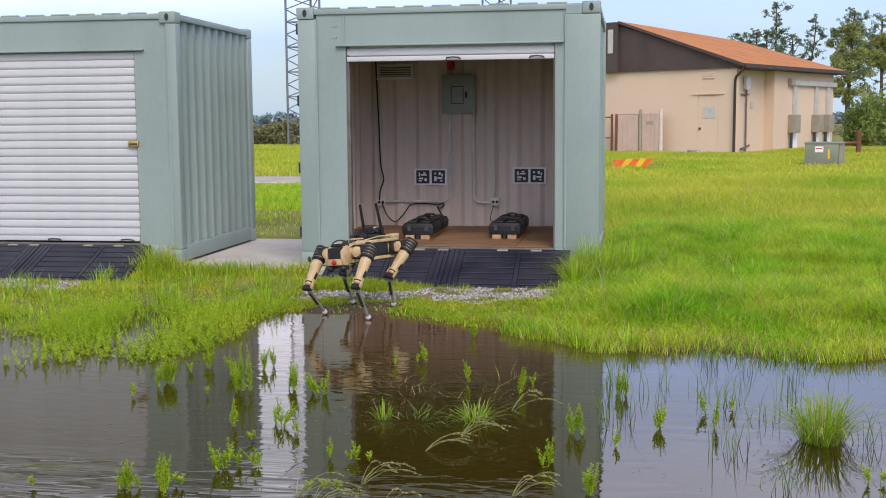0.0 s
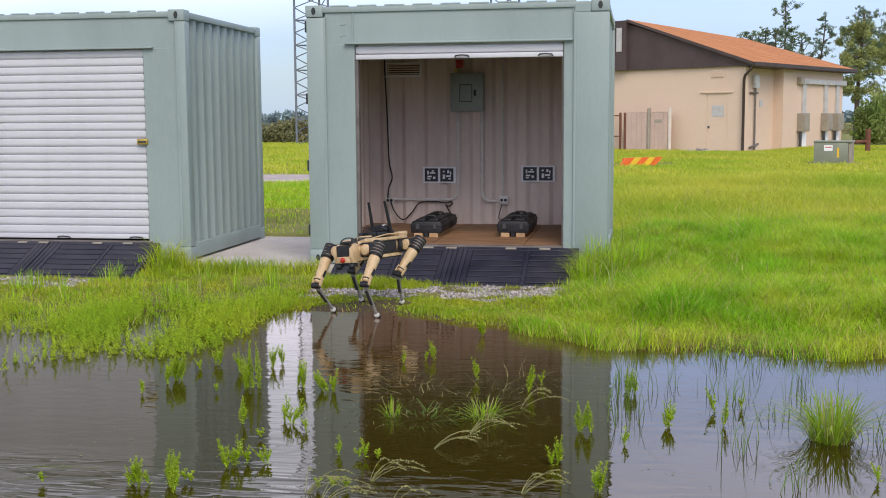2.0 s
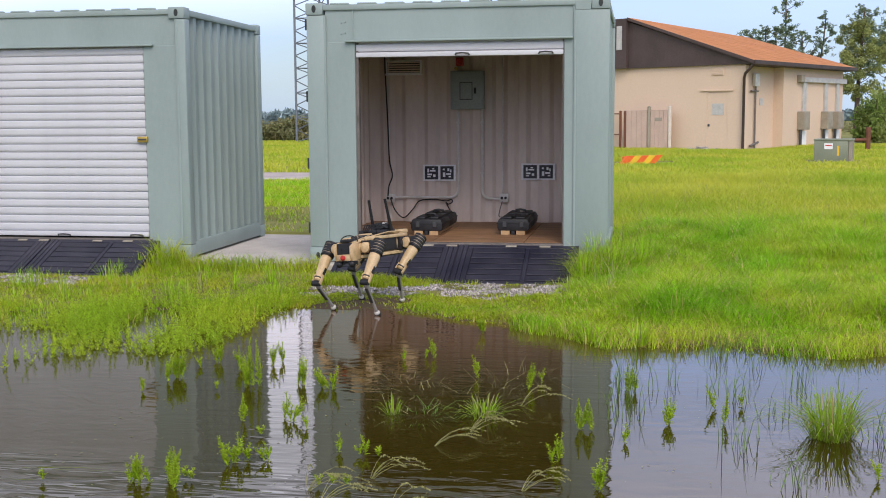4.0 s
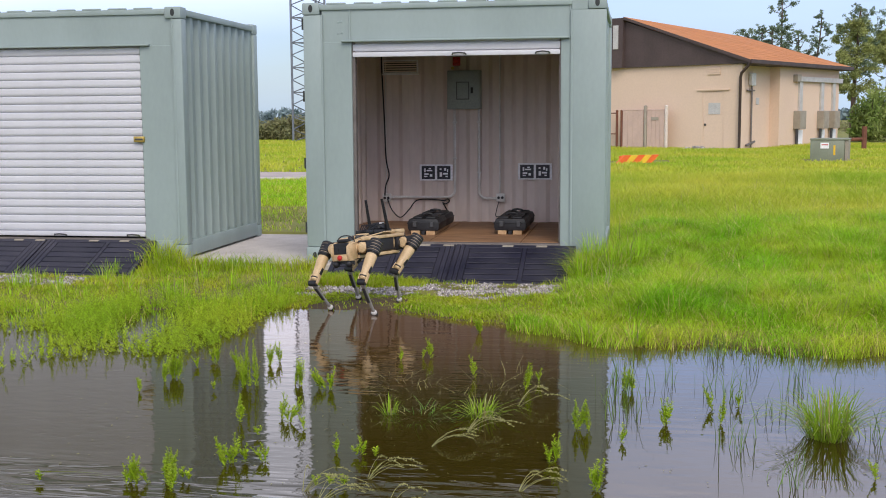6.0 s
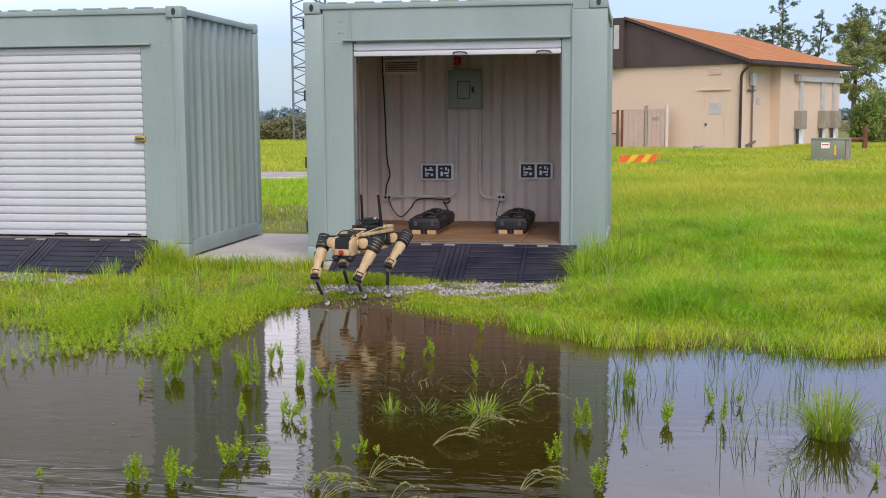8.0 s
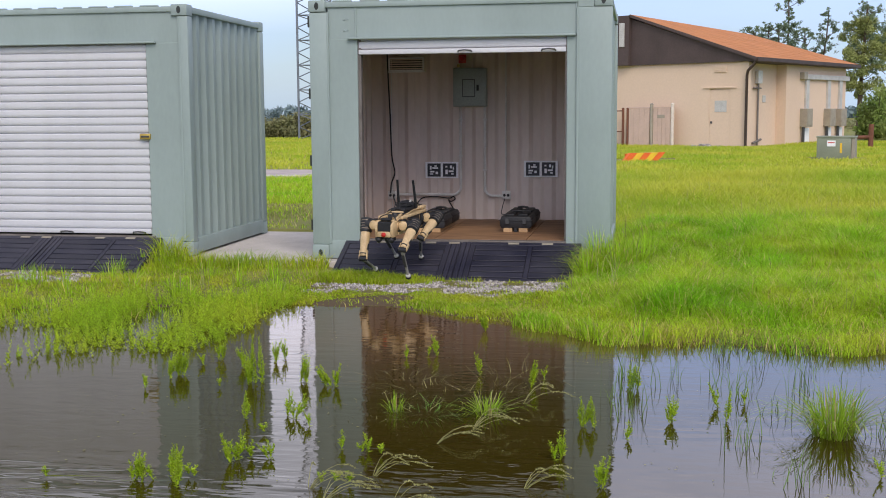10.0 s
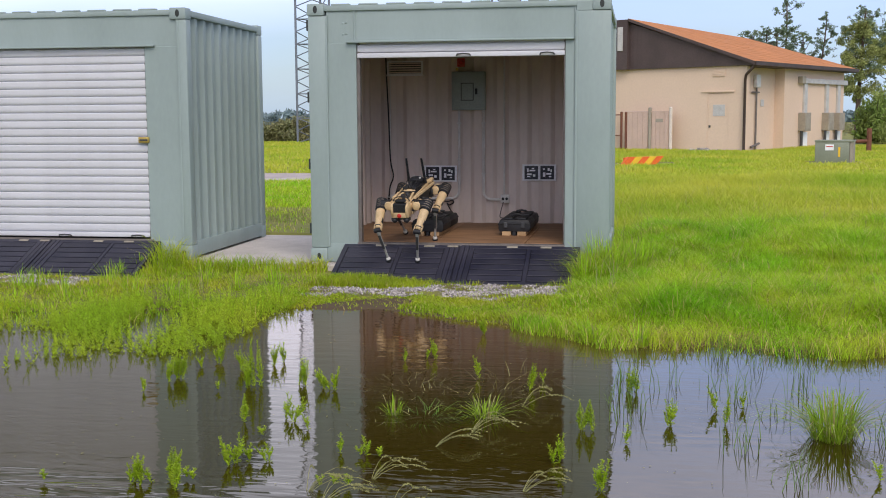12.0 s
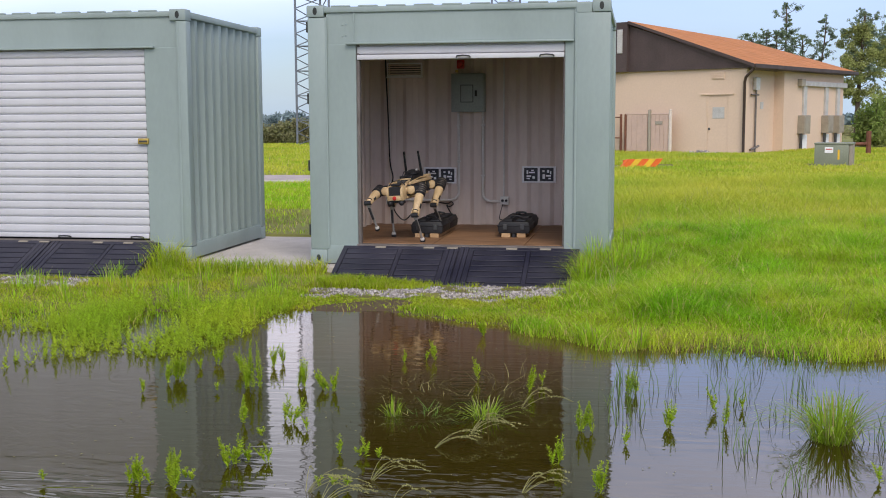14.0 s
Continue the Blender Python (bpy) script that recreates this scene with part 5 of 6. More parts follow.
grow("shore_moss_grass", "low bright green moss and grass between gravel and water", 0.1, 3.0, -2.75, -1.35, 52000, lambda x, y: 0.022 + 0.04 * patchy(x, y, 3.3), 0.008, L_BANK, 109, lambda x, y: np.clip((y - shore(x)) * 3 + 0.35, 0, 1) * np.where(np.hypot((x - 1.05) / 0.42, (y + 2.1) / 0.45) < 0.7 + 0.5 * patchy(x, y, 5.0), 0.05, 0.35 + 0.65 * patchy(x, y, 4.1)) * np.where(gravel_here(x, y), 0.12, 1.0), (0.3, 1.2))
grow("ramp_foot_grass", "green grass growing at the foot of the open ramp", 0.30, 1.45, -1.10, -0.72, 9000, lambda x, y: 0.05 + 0.07 * patchy(x, y, 4.0), 0.006, L_BANK, 110, lambda x, y: np.clip(1.5 * patchy(x, y, 3.0) - 0.1, 0, 1) * np.clip((1.5 - x) * 2, 0, 1))


grow("seed_stalk_grass", "scattered taller pale seed stalks above the grass", 2.7, 8.0, -3.2, 9.0, 2200, lambda x, y: 0.30 + 0.12 * patchy(x, y, 1.3), 0.0045, L_STRAW, 107, lambda x, y: np.clip((y - shore(x) - 0.3) * 2, 0, 1) * patchy(x, y, 0.8), (0.1, 0.7))
grow("dry_patch_grass", "short dry grass on a bare pale patch", -4.0, 0.6, 4.2, 6.6, 9000, lambda x, y: 0.04 + 0.03 * patchy(x, y, 2.0), 0.012, L_STRAW, 108)


grow("shore_thatch", "low brown-olive matted grass along the waterline", 2.3, 7.2, -3.7, -2.2, 42000, lambda x, y: 0.045 + 0.03 * patchy(x, y, 4.0), 0.0055, L_THATCH, 111, lambda x, y: np.exp(-((y - shore(x) - 0.18) / 0.26) ** 2) * np.clip(0.3 + patchy(x, y, 2.4), 0, 1), (0.6, 1.9))


def floating_bits():
    """Small leaf scraps and foam flecks lying on the water."""
    rng = np.random.default_rng(19)
    n = 420
    x, y = 0.2 + 4.6 * rng.random(n), -6.9 + 3.6 * rng.random(n)
    ok = y < shore(x) - 0.15
    x, y = x[ok], y[ok]
    n = len(x)
    a, s = rng.random(n) * 6.28, 0.003 + 0.008 * rng.random(n) ** 2
    u, v = np.stack([np.cos(a), np.sin(a), 0 * a], 1) * s[:, None], np.stack([-np.sin(a), np.cos(a), 0 * a], 1) * s[:, None] * 0.45
    c = np.stack([x, y, np.full(n, WATER + 0.0025)], 1)
    up = np.array([0, 0, 0.0015])
    V = np.stack([c - u, c + v + up, c + u, c - v + up], 1).reshape(-1, 3)
    i = np.arange(n)[:, None] * 4
    F = np.concatenate([i + np.array([[0, 2, 1]]), i + np.array([[0, 3, 2]])])
    tagged(new("floating_leaf_bits", fast_mesh("floating_leaf_bits", V, F, L_STRAW)), "small pale leaf scraps floating on the pond", "plant litter", kind="stuff")


floating_bits()


def gravel():
    rng = np.random.default_rng(31)
    n = 42000
    x, y = np.where(rng.random(n) < 0.62, 0.3 + 2.5 * rng.random(n), -4.6 + 2.7 * rng.random(n)), -1.75 + 1.15 * rng.random(n)
    ok = gravel_here(x, y) & (patchy(x, y, 11.0) + 0.5 * patchy(x, y, 23.0) > 0.42 + 0.55 * rng.random(n))
    x, y = x[ok], y[ok]
    n = len(x)
    s = 0.004 + 0.011 * rng.random(n) ** 3
    c = np.stack([x, y, height(x, y) + s * 0.3], 1)
    d = np.array([(1, 0, 0), (-1, 0, 0), (0, 1, 0), (0, -1, 0), (0, 0, 1), (0, 0, -1)], float)
    V = (c[:, None, :] + d[None] * s[:, None, None] * (0.6 + 0.7 * rng.random((n, 6, 1))) + rng.normal(0, 0.002, (n, 6, 3))).reshape(-1, 3)
    f = np.array([(0, 2, 4), (2, 1, 4), (1, 3, 4), (3, 0, 4), (2, 0, 5), (1, 2, 5), (3, 1, 5), (0, 3, 5)])
    F = (np.arange(n)[:, None, None] * 6 + f[None]).reshape(-1, 3)
    tagged(new("gravel", fast_mesh("gravel", V, F, M_GRAVEL)), "pale crushed limestone gravel before the ramps", "gravel", kind="stuff")


gravel()


def sedge(x, y, n, h, r, seed, label, material, group, droop=(0.3, 1.3), width=0.007, z0=WATER, bias=1.6):
    rng = np.random.default_rng(seed)
    a = rng.random(n) * 6.28
    q = r * 0.35 * rng.random(n) ** 0.5
    bx, by = np.cos(a) * q, np.sin(a) * q
    hh = h * (0.5 + 0.6 * rng.random(n))
    ln = droop[0] + (droop[1] - droop[0]) * rng.random(n) ** bias
    V = np.zeros((n, 7, 3))
    aa = a + rng.normal(0, 0.5, n)
    for k, (t, w) in enumerate(((0, 1.0), (0.45, 0.9), (0.8, 0.6))):
        for s, sg in ((0, -1), (1, 1)):
            V[:, k * 2 + s, 0] = bx + np.cos(aa) * ln * hh * t ** 1.8 + sg * np.sin(aa) * width * w * 0.5
            V[:, k * 2 + s, 1] = by + np.sin(aa) * ln * hh * t ** 1.8 - sg * np.cos(aa) * width * w * 0.5
            V[:, k * 2 + s, 2] = hh * (t - 0.28 * np.minimum(ln, 1.2) * t ** 3) - 0.04
    V[:, 6, 0] = bx + np.cos(aa) * ln * hh
    V[:, 6, 1] = by + np.sin(aa) * ln * hh
    V[:, 6, 2] = hh * (1 - 0.42 * np.minimum(ln, 1.2)) - 0.04
    clump = empty("sedge_clump", pose(x, y, z0), label=label, category="grass clump", group=group)
    cut = int(n * 0.86)
    for name, a, b, mt in (("foliage", 0, cut, material), ("dead_foliage", cut, n, L_STRAW)):
        rows = V[a:b].reshape(-1, 3)
        i = np.arange(b - a)[:, None] * 7
        F = np.concatenate([i + np.array([f]) for f in ((0, 1, 3), (0, 3, 2), (2, 3, 5), (2, 5, 4), (4, 5, 6))])
        ob = new(name, fast_mesh(name, rows, F, mt))
        ob.parent = clump
        if mt is L_STRAW:
            tagged(ob, "dry straw-coloured blades")
    return clump


SEDGES = "sedge clumps in the pond"
sedge(4.28, -5.58, 360, 0.31, 0.26, 1, "large arching green sedge clump standing in the water", L_SEDGE, SEDGES, (0.05, 1.5), 0.0056, bias=1.2)
sedge(2.54, -5.42, 110, 0.17, 0.16, 2, "small green grass tussock half flooded in the pond", L_SEDGE, SEDGES, (0.2, 1.8), 0.006)
sedge(2.05, -5.45, 50, 0.16, 0.10, 3, "little green grass tuft standing in the pond", L_SEDGE, SEDGES, (0.1, 0.8), 0.005)
sedge(2.22, -5.5, 70, 0.12, 0.4, 12, "flattened dull green grass lying on the water", L_REED, SEDGES, (0.9, 2.4), 0.005)
sedge(3.02, -3.25, 130, 0.24, 0.26, 4, "bright green grass tuft growing at the water's edge", L_GRASS, SEDGES, (0.2, 1.2), 0.0055)
sedge(3.35, -3.42, 70, 0.24, 0.14, 5, "narrow green grass tuft growing at the water's edge", L_GRASS, SEDGES, (0.1, 0.6), 0.007)
sedge(-1.72, -0.30, 120, 0.28, 0.2, 6, "tall green weeds growing against the container corner", L_GRASS, SEDGES, (0.1, 0.7), 0.009)
sedge(-1.86, -0.62, 60, 0.24, 0.2, 7, "thin green grass growing over the ramp's end", L_GRASS, SEDGES, (0.1, 0.6), 0.006)
sedge(0.62, -0.84, 150, 0.12, 0.6, 8, "short green grass growing over the ramp's foot", L_GRASS, SEDGES, (0.2, 1.2), 0.006)
for i, (x, y, h) in enumerate(((2.93, -0.34, 0.52), (3.12, -0.50, 0.46), (2.84, -0.70, 0.36), (3.25, -0.30, 0.50), (3.36, -0.18, 0.48), (3.42, 0.15, 0.44), (3.05, -0.26, 0.50))):
    sedge(x, y, 110, h, 0.24, 20 + i, "tall green grass tuft crowding the container's corner", L_GRASS, SEDGES, (0.1, 0.8), 0.007, -0.10)
for i, (x, y) in enumerate(((5.25, -1.85), (5.45, -1.6), (5.15, -2.2))):
    sedge(x, y, 150, 0.24, 0.3, 30 + i, "dry straw-coloured grass tuft on the bank", L_STRAW, SEDGES, (0.2, 1.2), 0.006, -0.12)

for i, (x, y, h) in enumerate(((1.93, -4.75, 0.10), (2.08, -4.95, 0.12), (1.98, -5.35, 0.08), (2.25, -5.05, 0.10), (2.62, -4.6, 0.20), (2.45, -5.0, 0.16), (2.02, -5.7, 0.07), (1.80, -5.55, 0.07), (2.38, -5.42, 0.09))):
    sedge(x, y, 34, h, 0.6, 70 + i, "dead brown stalks lying tangled in the water", L_DEAD, SEDGES, (0.4, 2.6), 0.0034, bias=0.8)

sedge(-0.56, -1.56, 12, 0.30, 0.10, 90, "pale dry stalks standing in the trampled bank", L_STRAW, SEDGES, (0.05, 0.5), 0.006, -0.13)
rng_t = np.random.default_rng(64)
for i in range(30):
    x, y = -3.2 + 3.4 * rng_t.random(), -0.75 - 1.55 * rng_t.random()
    sedge(x, y, 40, 0.14 + 0.18 * rng_t.random(), 0.16, 40 + i, "small bright green grass tuft on the trampled bank", L_GRASS, SEDGES, (0.1, 1.0), 0.006, float(height(x, y)))


def drooping_grass(x, y, seed, label, n=9, h=0.13, reach=0.27):
    """Pale seed heads that arch over and touch the water."""
    rng = np.random.default_rng(seed)
    g = empty("seeding_grass", pose(x, y, WATER, 0, 0, 0), label=label, category="grass clump", group="seeding grass in the pond")
    bm, tips = bmesh.new(), []
    for i in range(n):
        a = rng.normal(0.35, 0.5)
        r, hh = reach * (0.6 + 0.6 * rng.random()), h * (0.6 + 0.5 * rng.random())
        p = [Vector((math.cos(a) * r * t, math.sin(a) * r * t * 0.6, hh * (2.4 * t - 1.9 * t * t) - 0.02 * (1 - t))) for t in (0, 0.2, 0.4, 0.6, 0.8, 1.0)]
        tube(bm, p, lambda q: 0.0016 * (1.15 - q), 4)
        tips += [p[-1].lerp(p[-2], k / 8) for k in range(9)] + [p[-2].lerp(p[-3], k / 8) for k in range(9)]
    part("stem", bm, L_STRAW, g)
    V, F = leaf_cloud([tuple(t) for t in tips], 2, 0.003, 0.006, rng, 0.7)
    ob = new("seed_head", fast_mesh("seed_head", V, F, L_STRAW))
    ob.parent = g


for i, (x, y) in enumerate(((2.36, -6.02), (2.18, -6.55), (2.05, -6.9), (2.35, -6.95), (2.85, -6.62), (2.50, -5.75), (2.7, -5.2), (1.95, -6.75))):
    drooping_grass(x, y, 200 + i, "pale drooping seed-head grass bent over the water", n=5 + i % 3)


def weed(h, seed):
    """A leafy weed: an upright stem and side branches, all set with small leaves."""
    rng = np.random.default_rng(seed)
    w = empty("water_weed", pose(0, 0, -5), label="bright yellow-green leafy weed standing in the water", category="water plant", group="weeds in the pond")
    bm = bmesh.new()
    V, F = [], []
    n = 1 + int(rng.integers(3, 6))
    for c in range(n):
        a = rng.random() * 6.28
        start = 0.0 if c == 0 else h * 0.45 * rng.random()
        rise = (h if c == 0 else h * (0.35 + 0.4 * rng.random()))
        out = 0.012 if c == 0 else 0.010 + 0.09 * rise + 0.015 * rng.random()
        d = Vector((math.cos(a) * out, math.sin(a) * out, 0))
        p = [Vector((0, 0, start - (0.05 if c == 0 else 0))) + d * (t ** 0.7) + Vector((0, 0, rise * t)) + Vector(rng.normal(0, 0.003, 3)) for t in (0, 0.25, 0.5, 0.75, 1.0)]
        tube(bm, p, lambda q: 0.0026 * (1.2 - q), 4)
        k = int(12 + rise * 260)
        for i in range(k):
            t = 0.10 + 0.90 * i / k
            g = min(int(t * 4), 3)
            q = p[g].lerp(p[g + 1], t * 4 - g)
            ln = 0.021 * (1.15 - 0.6 * t) * (0.5 + 0.8 * rng.random())
            b = i * 2.4 + rng.normal(0, 0.5)
            e = Vector((math.cos(b), math.sin(b), 0.1 + 0.8 * rng.random())).normalized()
            sd = e.cross(Vector((0, 0, 1))).normalized() * ln * 0.24
            o = len(V)
            V += [q, q + e * ln * 0.5 + sd, q + e * ln, q + e * ln * 0.5 - sd]
            F += [(o, o + 1, o + 2), (o, o + 2, o + 3)]
    tagged(part("stem", bm, L_WEED, w), kind="stuff")
    ob = new("foliage", fast_mesh("foliage", [tuple(v) for v in V], F, L_WEED))
    ob.parent = w
    return w


def plant_weeds():
    rng = np.random.default_rng(77)
    kinds = [weed(h, 300 + i) for i, h in enumerate((0.05, 0.09, 0.13, 0.17, 0.22, 0.28))]
    left = [(1.17, -6.75, 0.12, 7), (1.36, -6.75, 0.17, 7), (1.42, -6.70, 0.06, 4), (1.49, -6.44, 0.12, 7), (1.57, -6.38, 0.07, 3), (1.66, -6.37, 0.10, 3), (1.50, -5.98, 0.03, 2), (1.31, -5.72, 0.16, 2),
            (0.93, -5.09, 0.04, 2), (0.56, -4.83, 0.23, 9), (1.06, -4.92, 0.29, 9), (0.88, -4.56, 0.16, 4), (1.02, -4.37, 0.16, 3), (1.51, -5.63, 0.12, 2), (1.35, -4.87, 0.20, 6), (1.68, -5.82, 0.09, 2),
            (1.59, -4.97, 0.12, 9), (2.02, -4.02, 0.15, 4), (1.84, -4.14, 0.09, 2), (2.38, -4.54, 0.14, 2), (2.72, -4.81, 0.19, 3), (2.22, -3.12, 0.13, 3)]
    right = [(2.78, -4.62, 0.07, 2), (3.11, -5.63, 0.16, 5), (2.08, -6.20, 0.09, 4), (2.16, -6.25, 0.06, 2), (2.98, -6.18, 0.13, 3), (2.11, -6.68, 0.04, 3), (3.19, -6.57, 0.12, 4), (1.95, -6.18, 0.08, 2),
             (1.99, -6.70, 0.04, 2), (3.29, -4.75, 0.18, 5), (3.49, -5.48, 0.15, 4), (3.78, -5.41, 0.19, 2), (3.90, -5.04, 0.11, 2), (4.37, -6.23, 0.09, 4), (3.75, -5.12, 0.12, 2), (3.28, -5.81, 0.10, 1),
             (1.06, -4.27, 0.15, 2), (1.57, -5.68, 0.13, 3), (0.78, -6.81, 0.03, 2), (0.49, -5.16, 0.08, 2), (0.60, -4.53, 0.11, 3), (0.64, -4.35, 0.15, 3)]
    sizes = (0.05, 0.09, 0.13, 0.17, 0.22, 0.28)
    for x, y, h, many in left + right:
        k = min(range(6), key=lambda j: abs(sizes[j] - h))
        for c in range((many + 1) // 2):
            wide = 0.045 if many > 6 else 0.03
            m = pose(x + rng.normal(0, wide) * (c > 0), y + rng.normal(0, wide) * (c > 0), WATER, rng.normal(0, 8), rng.normal(0, 8), rng.random() * 360)
            copy_thing(kinds[max(0, k - (0 if c == 0 else int(rng.integers(0, 2))))], m)
    for k in kinds:
        for o in k.children_recursive:
            bpy.data.objects.remove(o)
        bpy.data.objects.remove(k)


plant_weeds()


def flooded_weeds():
    """The thick belt of leafy weeds that stands in the shallows."""
    rng = np.random.default_rng(55)
    n = 10500
    x = -4.6 + 5.1 * rng.random(n)
    reach = np.interp(x, [-4.6, -2.0, -1.25, -0.9, -0.55, 0.1, 0.35, 0.55], [1.9, 2.2, 2.2, 1.8, 2.6, 2.8, 2.2, 0.8])
    u = rng.random(n) ** 1.2
    y = shore(x) + 0.25 - (reach + 0.25) * u
    ok = (0.6 * patchy(x, y * 0.4, 6.1) + 0.4 * patchy(x, y, 2.3) + rng.normal(0, 0.07, n) > 0.26 + 0.40 * u) & (rng.random(n) < np.interp(x, [0.15, 0.5], [1, 0.3]))
    x, y = x[ok], y[ok]
    VV, FF, b = [], [], 0
    for px, py in zip(x, y):
        h = 0.03 + 0.15 * rng.random() ** 1.5
        k = int(12 + 130 * h)
        t = np.linspace(0.05, 1, k)
        lx, ly = rng.normal(0, 0.03, 2)
        c = np.stack([px + lx * t, py + ly * t, WATER - 0.02 + h * t], 1)
        a = np.arange(k) * 2.4 + rng.random() * 6
        ln = 0.023 * (1.2 - 0.6 * t) * (0.7 + 0.6 * rng.random(k))
        d = np.stack([np.cos(a), np.sin(a), 0.5 + 0.4 * t], 1)
        d /= np.linalg.norm(d, axis=1, keepdims=True)
        s = np.stack([d[:, 1], -d[:, 0], np.zeros(k)], 1) * 0.3
        L = ln[:, None]
        V = np.stack([c, c + d * L * 0.5 + s * L, c + d * L, c + d * L * 0.5 - s * L], 1).reshape(-1, 3)
        i = b + np.arange(k)[:, None] * 4
        VV.append(V)
        FF.append(np.concatenate([i + np.array([[0, 1, 2]]), i + np.array([[0, 2, 3]])]))
        b += len(V)
    tagged(new("flooded_weeds", fast_mesh("flooded_weeds", np.concatenate(VV), np.concatenate(FF), L_WEED)), "thick belt of bright green leafy weeds in the shallows", "water plants", kind="stuff")
    # fine grass among them and along the whole edge
    n = 34000
    x = -5.0 + 12.0 * rng.random(n)
    y = shore(x) + 0.12 - np.where(x < 0.4, 0.9, np.where(x > 2.4, 0.36, 0.16)) * rng.random(n) ** 2.2
    ok = (rng.random(n) < np.where(x < 0.4, 0.4, 0.8) * np.clip(patchy(x, y, 3.1) + 0.1, 0, 1)) & ~((x > 0.45) & (x < 2.4))
    x, y = x[ok], y[ok]
    V, F = blades(x, y, np.full(len(x), WATER - 0.02), (0.05 + 0.11 * rng.random(len(x))) * np.where(x > 2.4, 1.15, 1.0), np.full(len(x), 0.005), 0.2 + 0.7 * rng.random(len(x)), rng)
    tagged(new("shallows_grass", fast_mesh("shallows_grass", V, F, L_GRASS)), "thin green grass standing in the shallows", "grass", kind="stuff")


flooded_weeds()


def reeds():
    """Loose thin rushes standing in the open water."""
    rng = np.random.default_rng(91)
    VV, FF, b = [], [], 0
    for i in range(46):
        x, y = 3.2 + 2.3 * rng.random(), -6.8 + 3.3 * rng.random() ** 0.8
        if abs(x - 4.27) < 0.22 and abs(y + 5.62) < 0.3:
            continue
        k = int(4 + 11 * rng.random())
        V, F = blades(x + rng.normal(0, 0.045, k), y + rng.normal(0, 0.05, k), np.full(k, WATER - 0.03), 0.09 + 0.20 * rng.random(k), np.full(k, 0.0042), 0.1 + 0.5 * rng.random(k), rng)
        VV.append(V)
        FF.append(F + b)
        b += len(V)
    tagged(new("rushes", fast_mesh("rushes", np.concatenate(VV), np.concatenate(FF), L_REED)), "thin dark green rushes standing in open water", "water plants", kind="stuff")


reeds()


# ---- the four-legged robot ----
HIP_X, HIP_Y, UPPER, LOWER = 0.311, 0.237, 0.33, 0.33
LEGS = {"FR": (1, -1), "FL": (1, 1), "RL": (-1, 1), "RR": (-1, -1)}


def lathe(bm, prof, n=18, m=None):
    """Turns (radius, height) pairs round the z axis."""
    rings = []
    for r, z in prof:
        rings.append([bm.verts.new((r * math.cos(2 * math.pi * k / n), r * math.sin(2 * math.pi * k / n), z)) for k in range(n)])
    for a, b in zip(rings, rings[1:]):
        for k in range(n):
            bm.faces.new((a[k], a[(k + 1) % n], b[(k + 1) % n], b[k]))
    bm.faces.new(rings[0][::-1])
    bm.faces.new(rings[-1])
    if m is not None:
        bmesh.ops.transform(bm, matrix=m, verts=[v for r in rings for v in r])


